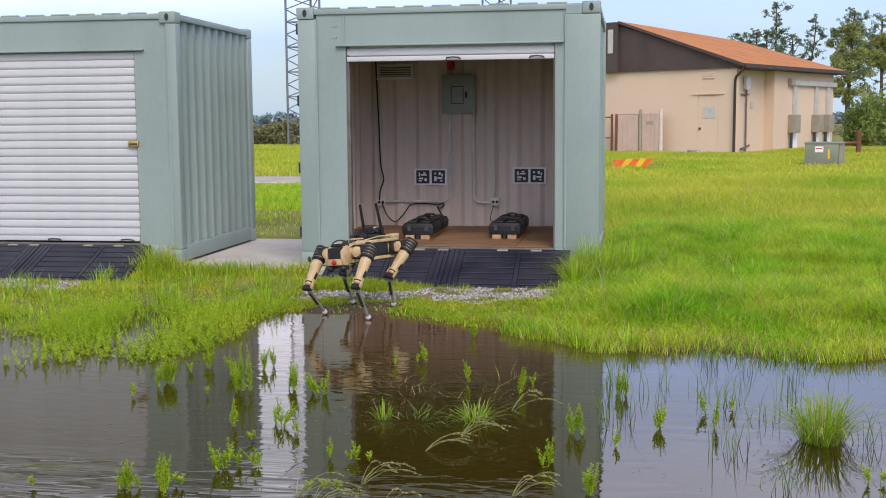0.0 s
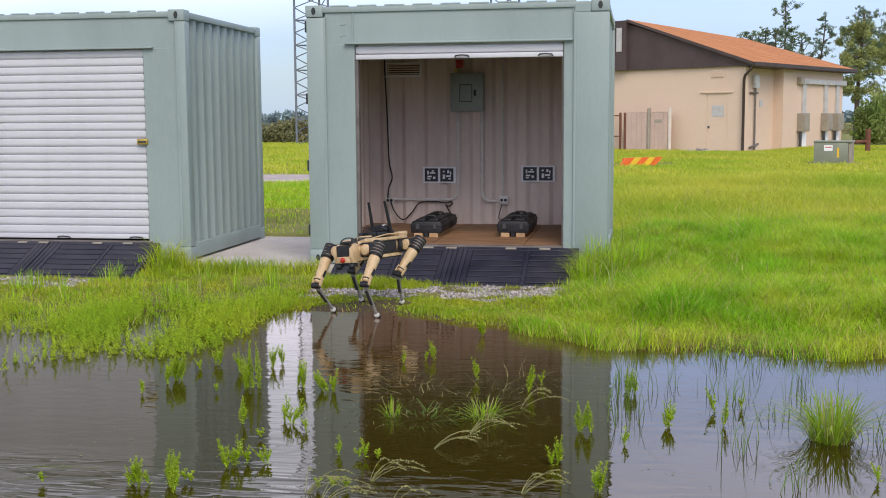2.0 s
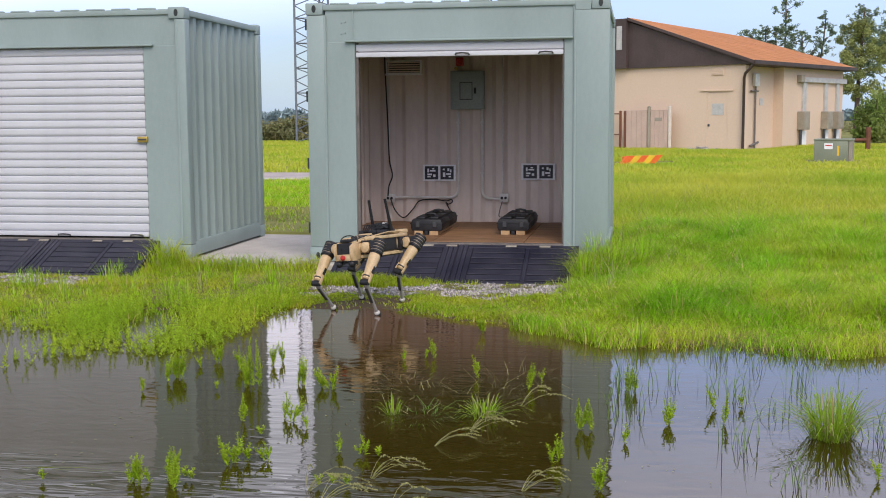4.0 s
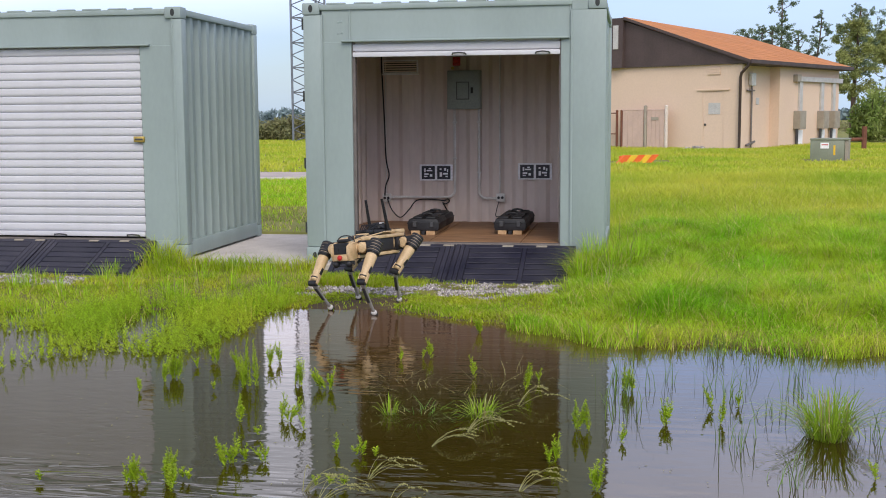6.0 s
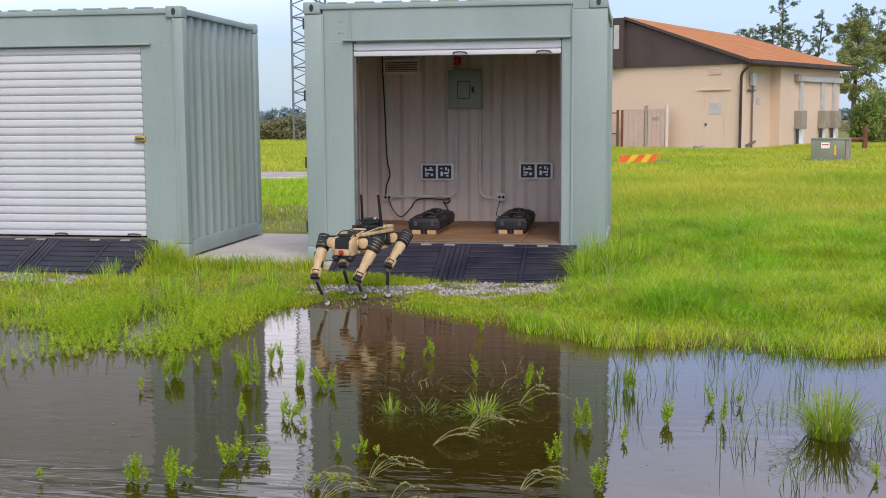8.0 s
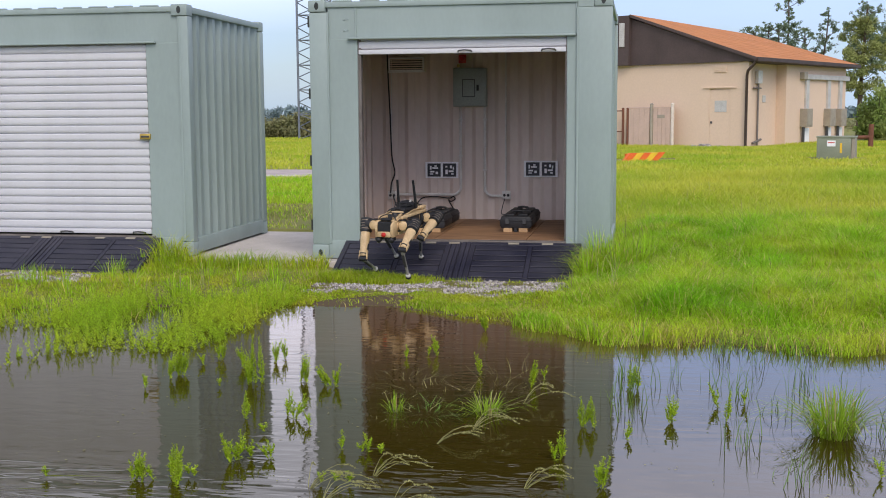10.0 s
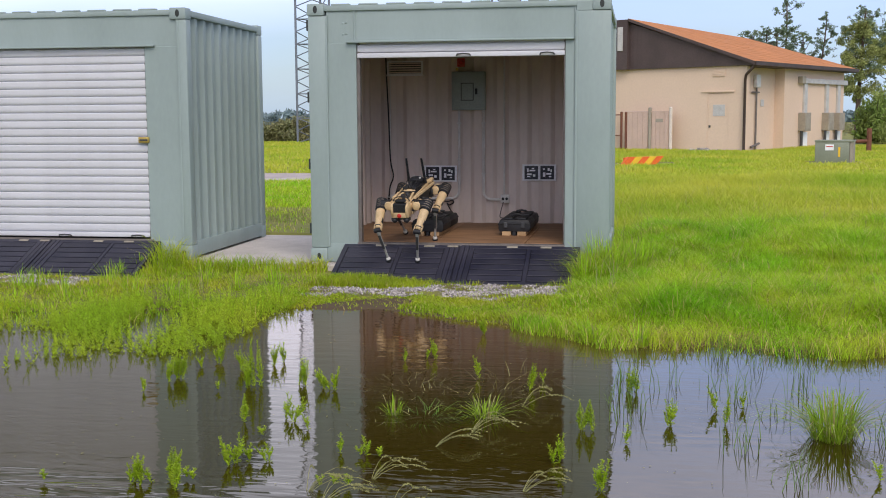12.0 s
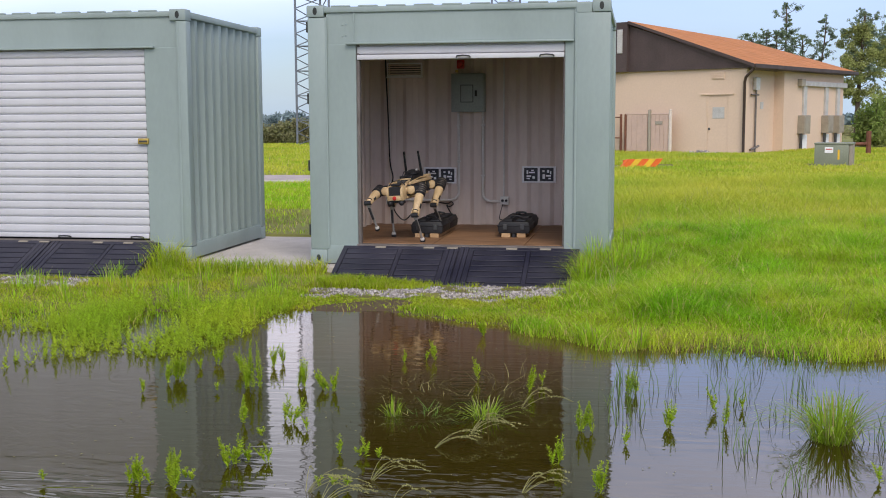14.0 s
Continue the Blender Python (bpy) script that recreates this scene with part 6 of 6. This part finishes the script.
def robot():
    r = empty("robot_dog", label="tan and black four-legged robot with two antennas", category="robot")
    # torso: a tan shell with chamfered flanks, dark belly and spine
    bm = bmesh.new()
    prism(bm, [(-0.09, -0.035), (-0.06, -0.07), (0.06, -0.07), (0.09, -0.035), (0.10, 0.03), (0.08, 0.082), (-0.08, 0.082), (-0.10, 0.03)], -0.36, 0.36, "x")
    for v in bm.verts:
        if v.co.x > 0.3 and v.co.z > 0:
            v.co.z *= 0.5
    bmesh.ops.subdivide_edges(bm, edges=[e for e in bm.edges if abs(e.verts[0].co.x - e.verts[1].co.x) > 0.5], cuts=2)
    bevel(bm, 0.010)
    part("torso_shell", bm, M_TAN, r, "tan painted metal body shell", smooth=True)
    part("belly_plate", rbox(-0.30, 0.30, -0.075, 0.075, -0.095, -0.07, 0.008), M_BLACK, r, "black belly plate", smooth=True)
    for sy in (-1, 1):
        part("flank_recess", rbox(-0.18, 0.10, sy * 0.096 - 0.012, sy * 0.096 + 0.012, -0.05, 0.052, 0.006), M_BLACK, r, "dark side recess")
        part("flank_rail", rbox(-0.34, 0.30, sy * 0.112 - 0.012, sy * 0.112 + 0.012, 0.055, 0.082, 0.005), M_TAN, r, smooth=True)
        part("lower_strut", rbox(-0.28, 0.34, sy * 0.088 - 0.012, sy * 0.088 + 0.012, -0.085, -0.058, 0.005), M_TAN, r)
        for x in (-0.24, 0.06, 0.2):
            bm = bmesh.new()
            rod(bm, (x, sy * 0.115, 0.0), (x, sy * 0.128, 0.0), 0.022, n=12)
            part("flank_cap", bm, M_DARKMETAL, r)
        # slanting brace from the shoulder up to the deck
        bm = bmesh.new()
        tube(bm, [(0.40, sy * 0.085, 0.04), (0.22, sy * 0.10, 0.080), (-0.05, sy * 0.105, 0.105), (-0.30, sy * 0.10, 0.10)], 0.0055, 8)
        part("deck_rail", bm, M_TAN, r, smooth=True)
    # deck plates
    part("deck_plate", rbox(-0.05, 0.16, -0.085, 0.085, 0.083, 0.095, 0.006), M_BLACK, r, "black deck plate", smooth=True)
    for sy in (-1, 1):
        bm = bmesh.new()
        prism(bm, [(0.36, sy * 0.066), (0.34, sy * 0.088), (0.14, sy * 0.062), (0.15, sy * 0.040)], 0.0, 0.010, "z")
        for v in bm.verts:
            v.co.z += 0.085 - 0.13 * max(0, v.co.x - 0.13)
        part("deck_brace", bm, M_TAN, r)
    # dark holes and small fittings in the deck plates
    for x, y in ((0.30, 0.0), (0.24, 0.03), (0.24, -0.03), (0.19, 0.0)):
        part("deck_fitting", rbox(x - 0.018, x + 0.018, y - 0.014, y + 0.014, 0.06, 0.093, 0.004), M_DARKMETAL, r)
    for sy in (-1, 1):
        part("deck_slot", rbox(-0.37, -0.28, sy * 0.05 - 0.018, sy * 0.05 + 0.018, 0.112, 0.118, 0.002, 1), M_BLACK, r, "dark deck slot")
        part("shin_guard", rbox(0.30, 0.36, sy * 0.145 - 0.022, sy * 0.145 + 0.022, 0.044, 0.056, 0.004), M_BLACK, r)
    part("deck_bridge", rbox(0.07, 0.13, -0.06, 0.06, 0.088, 0.106, 0.005), M_TAN, r, smooth=True)
    part("rear_deck", rbox(-0.39, -0.24, -0.10, 0.10, 0.08, 0.115, 0.010), M_TAN, r, smooth=True)
    part("rear_cap", rbox(-0.42, -0.355, -0.09, 0.09, -0.06, 0.075, 0.015), M_BLACK, r, smooth=True)
    # face: two cheek plates, sill and brow round a dark sensor bay
    for sy in (-1, 1):
        bm = bmesh.new()
        prism(bm, [(0.34, -0.085), (0.455, -0.097), (0.475, -0.045), (0.47, 0.022), (0.41, 0.056), (0.34, 0.05)], sy * 0.076 - 0.011, sy * 0.076 + 0.011)
        bevel(bm, 0.005)
        part("cheek_plate", bm, M_TAN, r, smooth=True)
    part("face_sill", rbox(0.36, 0.468, -0.065, 0.065, -0.094, -0.042, 0.008), M_TAN, r, smooth=True)
    part("face_brow", rbox(0.34, 0.400, -0.065, 0.065, 0.046, 0.056, 0.004), M_TAN, r, smooth=True)
    bay = part("sensor_bay", rbox(0.34, 0.458, -0.066, 0.066, -0.042, 0.046, 0.006), M_BLACK, r, "dark recessed sensor bay")
    for y in (-0.035, 0.035):
        bm = bmesh.new()
        rod(bm, (0.45, y, -0.005), (0.462, y, -0.005), 0.018, n=14)
        part("lens", bm, M_BLACK, bay)
    part("brow_sensor", rbox(0.37, 0.43, -0.05, 0.05, 0.053, 0.078, 0.008), M_BLACK, r, smooth=True)
    bm = bmesh.new()
    lathe(bm, [(0.0, 0.0), (0.020, 0.002), (0.022, 0.014), (0.015, 0.024), (0.0, 0.027)], 14, Matrix.Translation((0.466, 0.0, -0.068)) @ Matrix.Rotation(radians(90), 4, "Y"))
    part("stop_button", bm, M_RED, r, "red emergency stop button", smooth=True)
    for y in (-0.062, 0.062):
        bm = bmesh.new()
        bmesh.ops.create_uvsphere(bm, u_segments=12, v_segments=8, radius=0.029, matrix=Matrix.Translation((0.44, y, -0.120)))
        box(bm, 0.40, 0.452, y - 0.03, y + 0.03, -0.124, -0.098)
        box(bm, 0.41, 0.435, min(y, 0) - 0.002, max(y, 0) + 0.002, -0.118, -0.100)
        part("chin_camera", bm, M_BLACK, r, "black bracketed ball camera", smooth=True)
    bm = bmesh.new()
    tube(bm, [(0.40, -0.075, 0.045)] + [(0.37, 0.085 * math.cos(a), 0.05 + 0.055 * math.sin(a)) for a in [math.pi * (1 - k / 9) for k in range(10)]] + [(0.40, 0.075, 0.045)], 0.005, 6)
    part("cable_hoop", bm, M_BLACK, r, "black cable hoop", smooth=True)
    # loose looms and small fittings that break up the flanks
    for sy in (-1, 1):
        for k in range(3):
            bm = bmesh.new()
            tube(bm, [(0.34 - 0.03 * k, sy * 0.09, -0.02 + 0.02 * k), (0.24, sy * (0.125 + 0.008 * k), 0.005 + 0.018 * k), (0.12, sy * 0.112, 0.0 + 0.02 * k), (0.02, sy * 0.105, -0.03 + 0.02 * k)], 0.006, 5)
            part("flank_cable", bm, M_BLACK, r, smooth=True)
        for x, z in ((0.33, 0.05), (0.33, -0.05), (-0.26, 0.03), (-0.33, 0.045), (-0.33, -0.03), (-0.22, -0.045)):
            bm = bmesh.new()
            rod(bm, (x, sy * 0.086, z), (x, sy * 0.106, z), 0.009, n=8)
            part("bolt", bm, M_DARKMETAL, r)
        part("shoulder_block", rbox(0.20, 0.27, sy * 0.10 - 0.02, sy * 0.10 + 0.02, -0.06, 0.05, 0.006), M_BLACK, r, smooth=True)
        part("haunch_block", rbox(-0.285, -0.215, sy * 0.10 - 0.02, sy * 0.10 + 0.02, -0.06, 0.05, 0.006), M_BLACK, r, smooth=True)
    # payload on the back
    pay = part("payload_box", rbox(-0.22, 0.05, -0.075, 0.075, 0.097, 0.128, 0.008), M_BLACK, r, "black radio payload", smooth=True)
    bm = bmesh.new()
    lathe(bm, [(0.07, 0.0), (0.078, 0.01), (0.072, 0.035), (0.05, 0.052), (0.02, 0.058), (0.0, 0.058)], 18, Matrix.Translation((-0.12, 0, 0.128)))
    part("dome", bm, M_BLACK, pay, smooth=True)
    for x, y in ((0.02, 0.045), (0.02, -0.045), (0.09, 0.05), (0.09, -0.05)):
        part("module", rbox(x - 0.026, x + 0.026, y - 0.022, y + 0.022, 0.097, 0.132, 0.006), M_BLACK, r, smooth=True)
    for x, y in ((-0.155, 0.03), (-0.155, -0.03), (-0.09, 0.05)):
        part("pale_connector", rbox(x - 0.010, x + 0.010, y - 0.010, y + 0.010, 0.172, 0.186, 0.003), M_LIGHTSTEEL, pay)
    rng = random.Random(5)
    for k in range(6):
        bm = bmesh.new()
        y = -0.06 + 0.024 * k
        tube(bm, [(0.10, y * 0.7, 0.12), (0.05, y + 0.02 * rng.random(), 0.155 + 0.02 * rng.random()), (-0.02, y, 0.17), (-0.08, y * 1.2, 0.14)], 0.005, 5)
        part("payload_cable", bm, M_BLACK, pay, smooth=True)
    for sy in (-1, 1):
        bm = bmesh.new()
        rod(bm, (-0.142, sy * 0.088, 0.115), (-0.132, sy * 0.087, 0.165), 0.017, 0.015, 10)
        rod(bm, (-0.132, sy * 0.087, 0.165), (-0.090, sy * 0.08, 0.380), 0.0135, 0.011, 10)
        part("antenna", bm, M_MATTE, r, "black whip antenna", smooth=True)
    # hip drives along the body, one at each corner
    for n, (sx, sy) in LEGS.items():
        bm = bmesh.new()
        lathe(bm, [(0.036, -0.075), (0.047, -0.066), (0.047, -0.02), (0.041, -0.016), (0.041, -0.006), (0.047, -0.002), (0.047, 0.045), (0.038, 0.06), (0.02, 0.064)], 20, Matrix.Translation((sx * HIP_X, sy * 0.145, 0.0)) @ Matrix.Rotation(radians(90), 4, "Y"))
        part("hip_drive", bm, M_TAN, r, smooth=True)
        bm = bmesh.new()
        rod(bm, (sx * HIP_X, sy * 0.14, 0), (sx * HIP_X, sy * 0.232, 0), 0.05, 0.056, 18)
        part("hip_axle", bm, M_BLACK, r, "black hip axle", smooth=True)
    # legs: in each limb's frame z points down the limb, x forward
    moving = {}
    for n, (sx, sy) in LEGS.items():
        bm = bmesh.new()
        lathe(bm, [(0.030, 0.055), (0.043, 0.06), (0.046, 0.10), (0.043, 0.16), (0.036, 0.24), (0.030, 0.295), (0.02, 0.305)], 18)
        up = part("upper_leg", bm, M_TAN, r, "tan tapering upper leg", smooth=True)
        bm = bmesh.new()
        prof = [(0.03, -0.062), (0.050, -0.056)]
        z = -0.052
        for k in range(5):
            prof += [(0.056, z), (0.056, z + 0.014), (0.048, z + 0.017), (0.048, z + 0.024)]
            z += 0.026
        prof += [(0.04, z + 0.004)]
        lathe(bm, prof, 20)
        part("ribbed_motor", bm, M_BLACK, up, "black ribbed hip motor", smooth=True)
        for k in range(4):
            bm = bmesh.new()
            zz = -0.0355 + k * 0.026
            lathe(bm, [(0.0485, zz), (0.0525, zz + 0.001), (0.0525, zz + 0.006), (0.0485, zz + 0.007)], 20)
            part("motor_fin", bm, M_FIN, up, smooth=True)
        for k, zz in enumerate((0.276,)):
            bm = bmesh.new()
            lathe(bm, [(0.034, zz), (0.0365 - 0.002 * k, zz + 0.001), (0.0355 - 0.002 * k, zz + 0.009), (0.031, zz + 0.010)], 18)
            part("knee_clamp", bm, M_BLACK, up, smooth=True)
        bm = bmesh.new()
        rod(bm, (0, -0.034, 0.33), (0, 0.034, 0.33), 0.024, n=16)
        part("knee_joint", bm, M_BLACK, up, "black knee joint", smooth=True)
        for s in (-1, 1):
            part("knee_slot", rbox(-0.013, 0.013, s * 0.036 - 0.005, s * 0.036 + 0.005, 0.185, 0.245, 0.003), M_BLACK, up, "black cut-out above the knee")
            part("knee_fork", rbox(-0.016, 0.016, s * 0.037 - 0.004, s * 0.037 + 0.004, 0.25, 0.335, 0.004), M_TAN, up)
        bm = bmesh.new()
        lathe(bm, [(0.012, -0.02), (0.020, -0.01), (0.021, 0.04), (0.014, 0.07), (0.012, 0.28), (0.015, 0.30), (0.010, 0.31)], 14)
        lo = part("lower_leg", bm, M_GREYLEG, r, "dark grey tubular lower leg", smooth=True)
        part("shin_plate", rbox(0.008, 0.020, -0.012, 0.012, 0.05, 0.20, 0.003), M_DARKMETAL, lo)
        bm = bmesh.new()
        bmesh.ops.create_uvsphere(bm, u_segments=14, v_segments=10, radius=0.024, matrix=Matrix.Translation((0, 0, 0.318)))
        part("foot", bm, M_FOOT, lo, "pale worn rubber foot", smooth=True)
        bm = bmesh.new()
        lathe(bm, [(0.012, 0.330), (0.023, 0.328), (0.0265, 0.324), (0.027, 0.343), (0.018, 0.353)], 14)
        part("sole", bm, M_BLACK, lo, "black rubber sole", smooth=True)
        moving[n] = (up, lo)
    return r, moving


ROBOT, LEG_PAIRS = robot()

# how the robot stands and steps: seconds, place, turn, nose-down, roll
BODY = [(0, 1.166, -2.068, 0.379, -109.8, -1.7, 5.8),
        (7.1, 1.166, -2.068, 0.379, -109.8, -1.7, 5.8),
        (7.5, 1.058, -1.801, 0.358, -109.2, -1.0, 4.8),
        (8, 1.060, -1.880, 0.397, -100.8, -1.6, -0.2),
        (8.2, 1.055, -1.780, 0.411, -101.1, -0.3, -2.5),
        (10.3, 1.103, -0.535, 0.442, -99.2, 2.6, -0.1),
        (10.5, 1.090, -0.585, 0.461, -97.6, 2.4, 3.0),
        (11, 1.088, -0.363, 0.524, -99.2, 7.7, -0.0),
        (11.5, 1.101, -0.040, 0.598, -100.8, 14.1, -0.3),
        (12, 1.071, 0.056, 0.645, -97.6, 10.8, 0.6),
        (12.5, 1.021, 0.172, 0.679, -94.7, 8.1, 0.6),
        (13, 0.957, 0.301, 0.709, -93.1, 8.5, 2.0),
        (13.5, 0.978, 0.350, 0.718, -94.2, 2.5, 3.0),
        (14, 0.928, 0.618, 0.726, -99.7, 2.3, 3.4)]
STEPS = {"FR": [(7.1, 0.864, -2.271, -0.124), (7.4, 0.864, -2.271, -0.124), (7.5, 0.767, -1.984, -0.087), (7.6, 0.785, -2.014, -0.039), (7.8, 0.782, -2.122, -0.118), (8, 0.791, -2.136, -0.121), (8.2, 0.759, -1.997, -0.116), (10.3, 0.870, -0.573, 0.012), (10.4, 0.915, -0.712, 0.000), (10.5, 0.896, -0.852, -0.102), (10.7, 0.856, -0.698, -0.099), (10.9, 0.888, -0.630, 0.080), (11, 0.866, -0.575, 0.032), (11.2, 0.881, -0.522, -0.024), (11.5, 0.851, -0.414, 0.021), (11.7, 0.906, -0.386, 0.081), (11.9, 0.890, -0.306, 0.067), (12, 0.892, -0.345, 0.048), (12.3, 0.823, -0.285, 0.167), (12.5, 0.789, -0.245, 0.093), (12.7, 0.776, -0.191, 0.116), (13, 0.761, -0.170, 0.122), (13.2, 0.727, -0.101, 0.264), (13.5, 0.697, 0.002, 0.205), (13.7, 0.692, -0.000, 0.197), (14, 0.657, 0.211, 0.320)],
         "FL": [(7.1, 1.277, -2.465, -0.129), (7.2, 1.231, -2.434, -0.011), (7.4, 1.119, -2.216, -0.119), (7.5, 1.135, -2.340, -0.126), (7.8, 1.143, -2.296, -0.120), (8, 1.097, -2.093, -0.059), (8.1, 1.116, -2.039, -0.117), (8.2, 1.155, -2.230, -0.123), (10.3, 1.245, -0.993, -0.105), (10.4, 1.223, -0.867, -0.102), (10.5, 1.200, -0.816, -0.103), (10.7, 1.176, -0.797, 0.035), (10.9, 1.116, -0.627, -0.069), (11, 1.151, -0.768, -0.101), (11.2, 1.130, -0.431, 0.014), (11.5, 1.202, -0.462, -0.000), (11.7, 1.214, -0.429, 0.015), (11.9, 1.212, -0.373, 0.162), (12, 1.185, -0.351, 0.048), (12.3, 1.172, -0.261, 0.086), (12.5, 1.174, -0.326, 0.058), (12.7, 1.203, -0.252, 0.234), (13, 1.186, -0.140, 0.136), (13.2, 1.187, -0.082, 0.162), (13.5, 1.116, 0.394, 0.205), (13.7, 1.034, 0.530, 0.205), (14, 1.129, 0.243, 0.205)],
         "RL": [(7.1, 1.355, -1.858, -0.115), (7.4, 1.355, -1.858, -0.115), (7.5, 1.293, -1.653, -0.092), (7.6, 1.256, -1.661, -0.000), (7.8, 1.180, -1.556, -0.111), (8, 1.213, -1.695, -0.114), (8.2, 1.179, -1.484, -0.111), (10.3, 1.234, -0.266, 0.083), (10.5, 1.295, -0.308, 0.065), (11, 1.259, -0.115, 0.147), (11.5, 1.216, 0.261, 0.225), (12, 1.261, 0.201, 0.205), (12.5, 1.273, 0.397, 0.205), (13, 1.243, 0.570, 0.205), (13.5, 1.262, 0.594, 0.205), (14, 1.221, 0.879, 0.320)],
         "RR": [(7.1, 0.976, -1.768, -0.114), (7.5, 0.958, -1.692, -0.083), (8, 0.853, -1.571, -0.112), (8.2, 0.817, -1.381, -0.108), (10.3, 1.007, -0.363, 0.041), (10.5, 1.000, -0.456, 0.052), (11, 0.962, -0.198, 0.113), (11.5, 0.954, 0.254, 0.205), (12, 0.917, 0.370, 0.255), (12.5, 0.919, 0.354, 0.205), (13, 0.735, 0.506, 0.205), (13.5, 0.722, 0.594, 0.295), (14, 0.718, 0.729, 0.205)]}


def glide(rows, t):
    """The row between two rows at t, eased by its neighbours."""
    ts = [q[0] for q in rows]
    if t <= ts[0]:
        return np.array(rows[0][1:])
    if t >= ts[-1]:
        return np.array(rows[-1][1:])
    i = max(k for k in range(len(ts)) if ts[k] <= t)
    a, b = np.array(rows[i][1:]), np.array(rows[i + 1][1:])
    u = (t - ts[i]) / (ts[i + 1] - ts[i])
    return a + (b - a) * u


def floor_z(x, y):
    """The surface that bears the feet."""
    if y < -0.7:
        return float(np.interp(y, [-2.5, -0.7], [-0.145, -0.122]))
    return -0.122 + (y + 0.7) / 0.7 * 0.297 if y < 0 else SILL + 0.008


def foot_at(n, t):
    """Where a foot is at t: it rests, then swings over to the next place."""
    rows = STEPS[n]
    if t <= rows[0][0]:
        return np.array(rows[0][1:])
    if t >= rows[-1][0]:
        return np.array(rows[-1][1:])
    i = max(k for k in range(len(rows)) if rows[k][0] <= t)
    a, b = np.array(rows[i][1:]), np.array(rows[i + 1][1:])
    t0, t1 = rows[i][0], rows[i + 1][0]
    far = float(np.hypot(*(b - a)[:2]))
    span = min(0.34, t1 - t0)
    mid = (t0 + t1) / 2 + {"FR": 0.06, "RL": 0.06, "FL": -0.06, "RR": -0.06}[n] * (1 if t1 - t0 > 0.4 else 0)
    if far < 0.03:
        span = t1 - t0
        mid = (t0 + t1) / 2
    u = min(max((t - (mid - span / 2)) / span, 0), 1)
    e = u * u * (3 - 2 * u)
    p = a + (b - a) * e
    if far > 0.03 and t1 - t0 > 0.35:
        p[2] += 0.07 * math.sin(math.pi * u) * min(far / 0.15, 1)
    return p


def cross_gap():
    """Even backward steps between the two stretches, 8.2 to 10.3 s."""
    for n, rows in STEPS.items():
        i = [k for k in range(len(rows)) if rows[k][0] == 8.2][0]
        a, b = np.array(rows[i][1:]), np.array(rows[i + 1][1:])
        shift = 0.0 if n in ("FR", "RL") else 0.25
        more = []
        for k in range(1, 4):
            t = 8.2 + 2.1 * (k + shift - 0.12) / 4
            p = a + (b - a) * (k + 0.2) / 4
            more.append((round(t, 2), p[0], p[1], floor_z(p[0], p[1]) + 0.022))
        STEPS[n] = rows[:i + 1] + more + rows[i + 1:]


def limb(origin, way, fore):
    """A limb's pose in the robot's space: z along it, x towards fore."""
    z = Vector(way).normalized()
    y = z.cross(Vector(fore)).normalized()
    x = y.cross(z)
    m = Matrix((x, y, z)).transposed().to_4x4()
    m.translation = Vector(origin)
    return m


def motions():
    cross_gap()
    times = [0.0, 1.5, 3.0, 5.0, 6.9] + [round(7.0 + 0.1 * k, 1) for k in range(71)]
    body, limbs = [], {n: ([], []) for n in LEGS}
    for t in times:
        x, y, z, turn, nose, roll = glide(BODY, t)
        if t < 7:
            z += 0.003 * math.sin(t * 1.7)
        m = pose(x, y, z, roll, nose, turn)
        body.append((t, m))
        inv = m.inverted()
        for n, (sx, sy) in LEGS.items():
            hip = Vector((sx * HIP_X, sy * HIP_Y, 0))
            v = inv @ Vector(foot_at(n, t)) - hip
            d = min(v.length, UPPER + LOWER - 0.004)
            v.normalize()
            f = (Vector((1, 0, 0)) - v * v.x).normalized()
            a = math.acos(max(-1, min(1, d / (2 * UPPER))))
            knee = UPPER * (math.cos(a) * v + math.sin(a) * f)
            limbs[n][0].append((t, limb(hip, knee, f)))
            limbs[n][1].append((t, limb(hip + knee, v * d - knee, f)))
    walk(ROBOT, body)
    for n, (up, lo) in LEG_PAIRS.items():
        walk(up, limbs[n][0])
        walk(lo, limbs[n][1])
    # the breeze carries the ripples slowly across the pond
    walk(POND, [(0.0, pose(1.5, -7.6, WATER)), (14.0, pose(1.75, -7.95, WATER))])


motions()
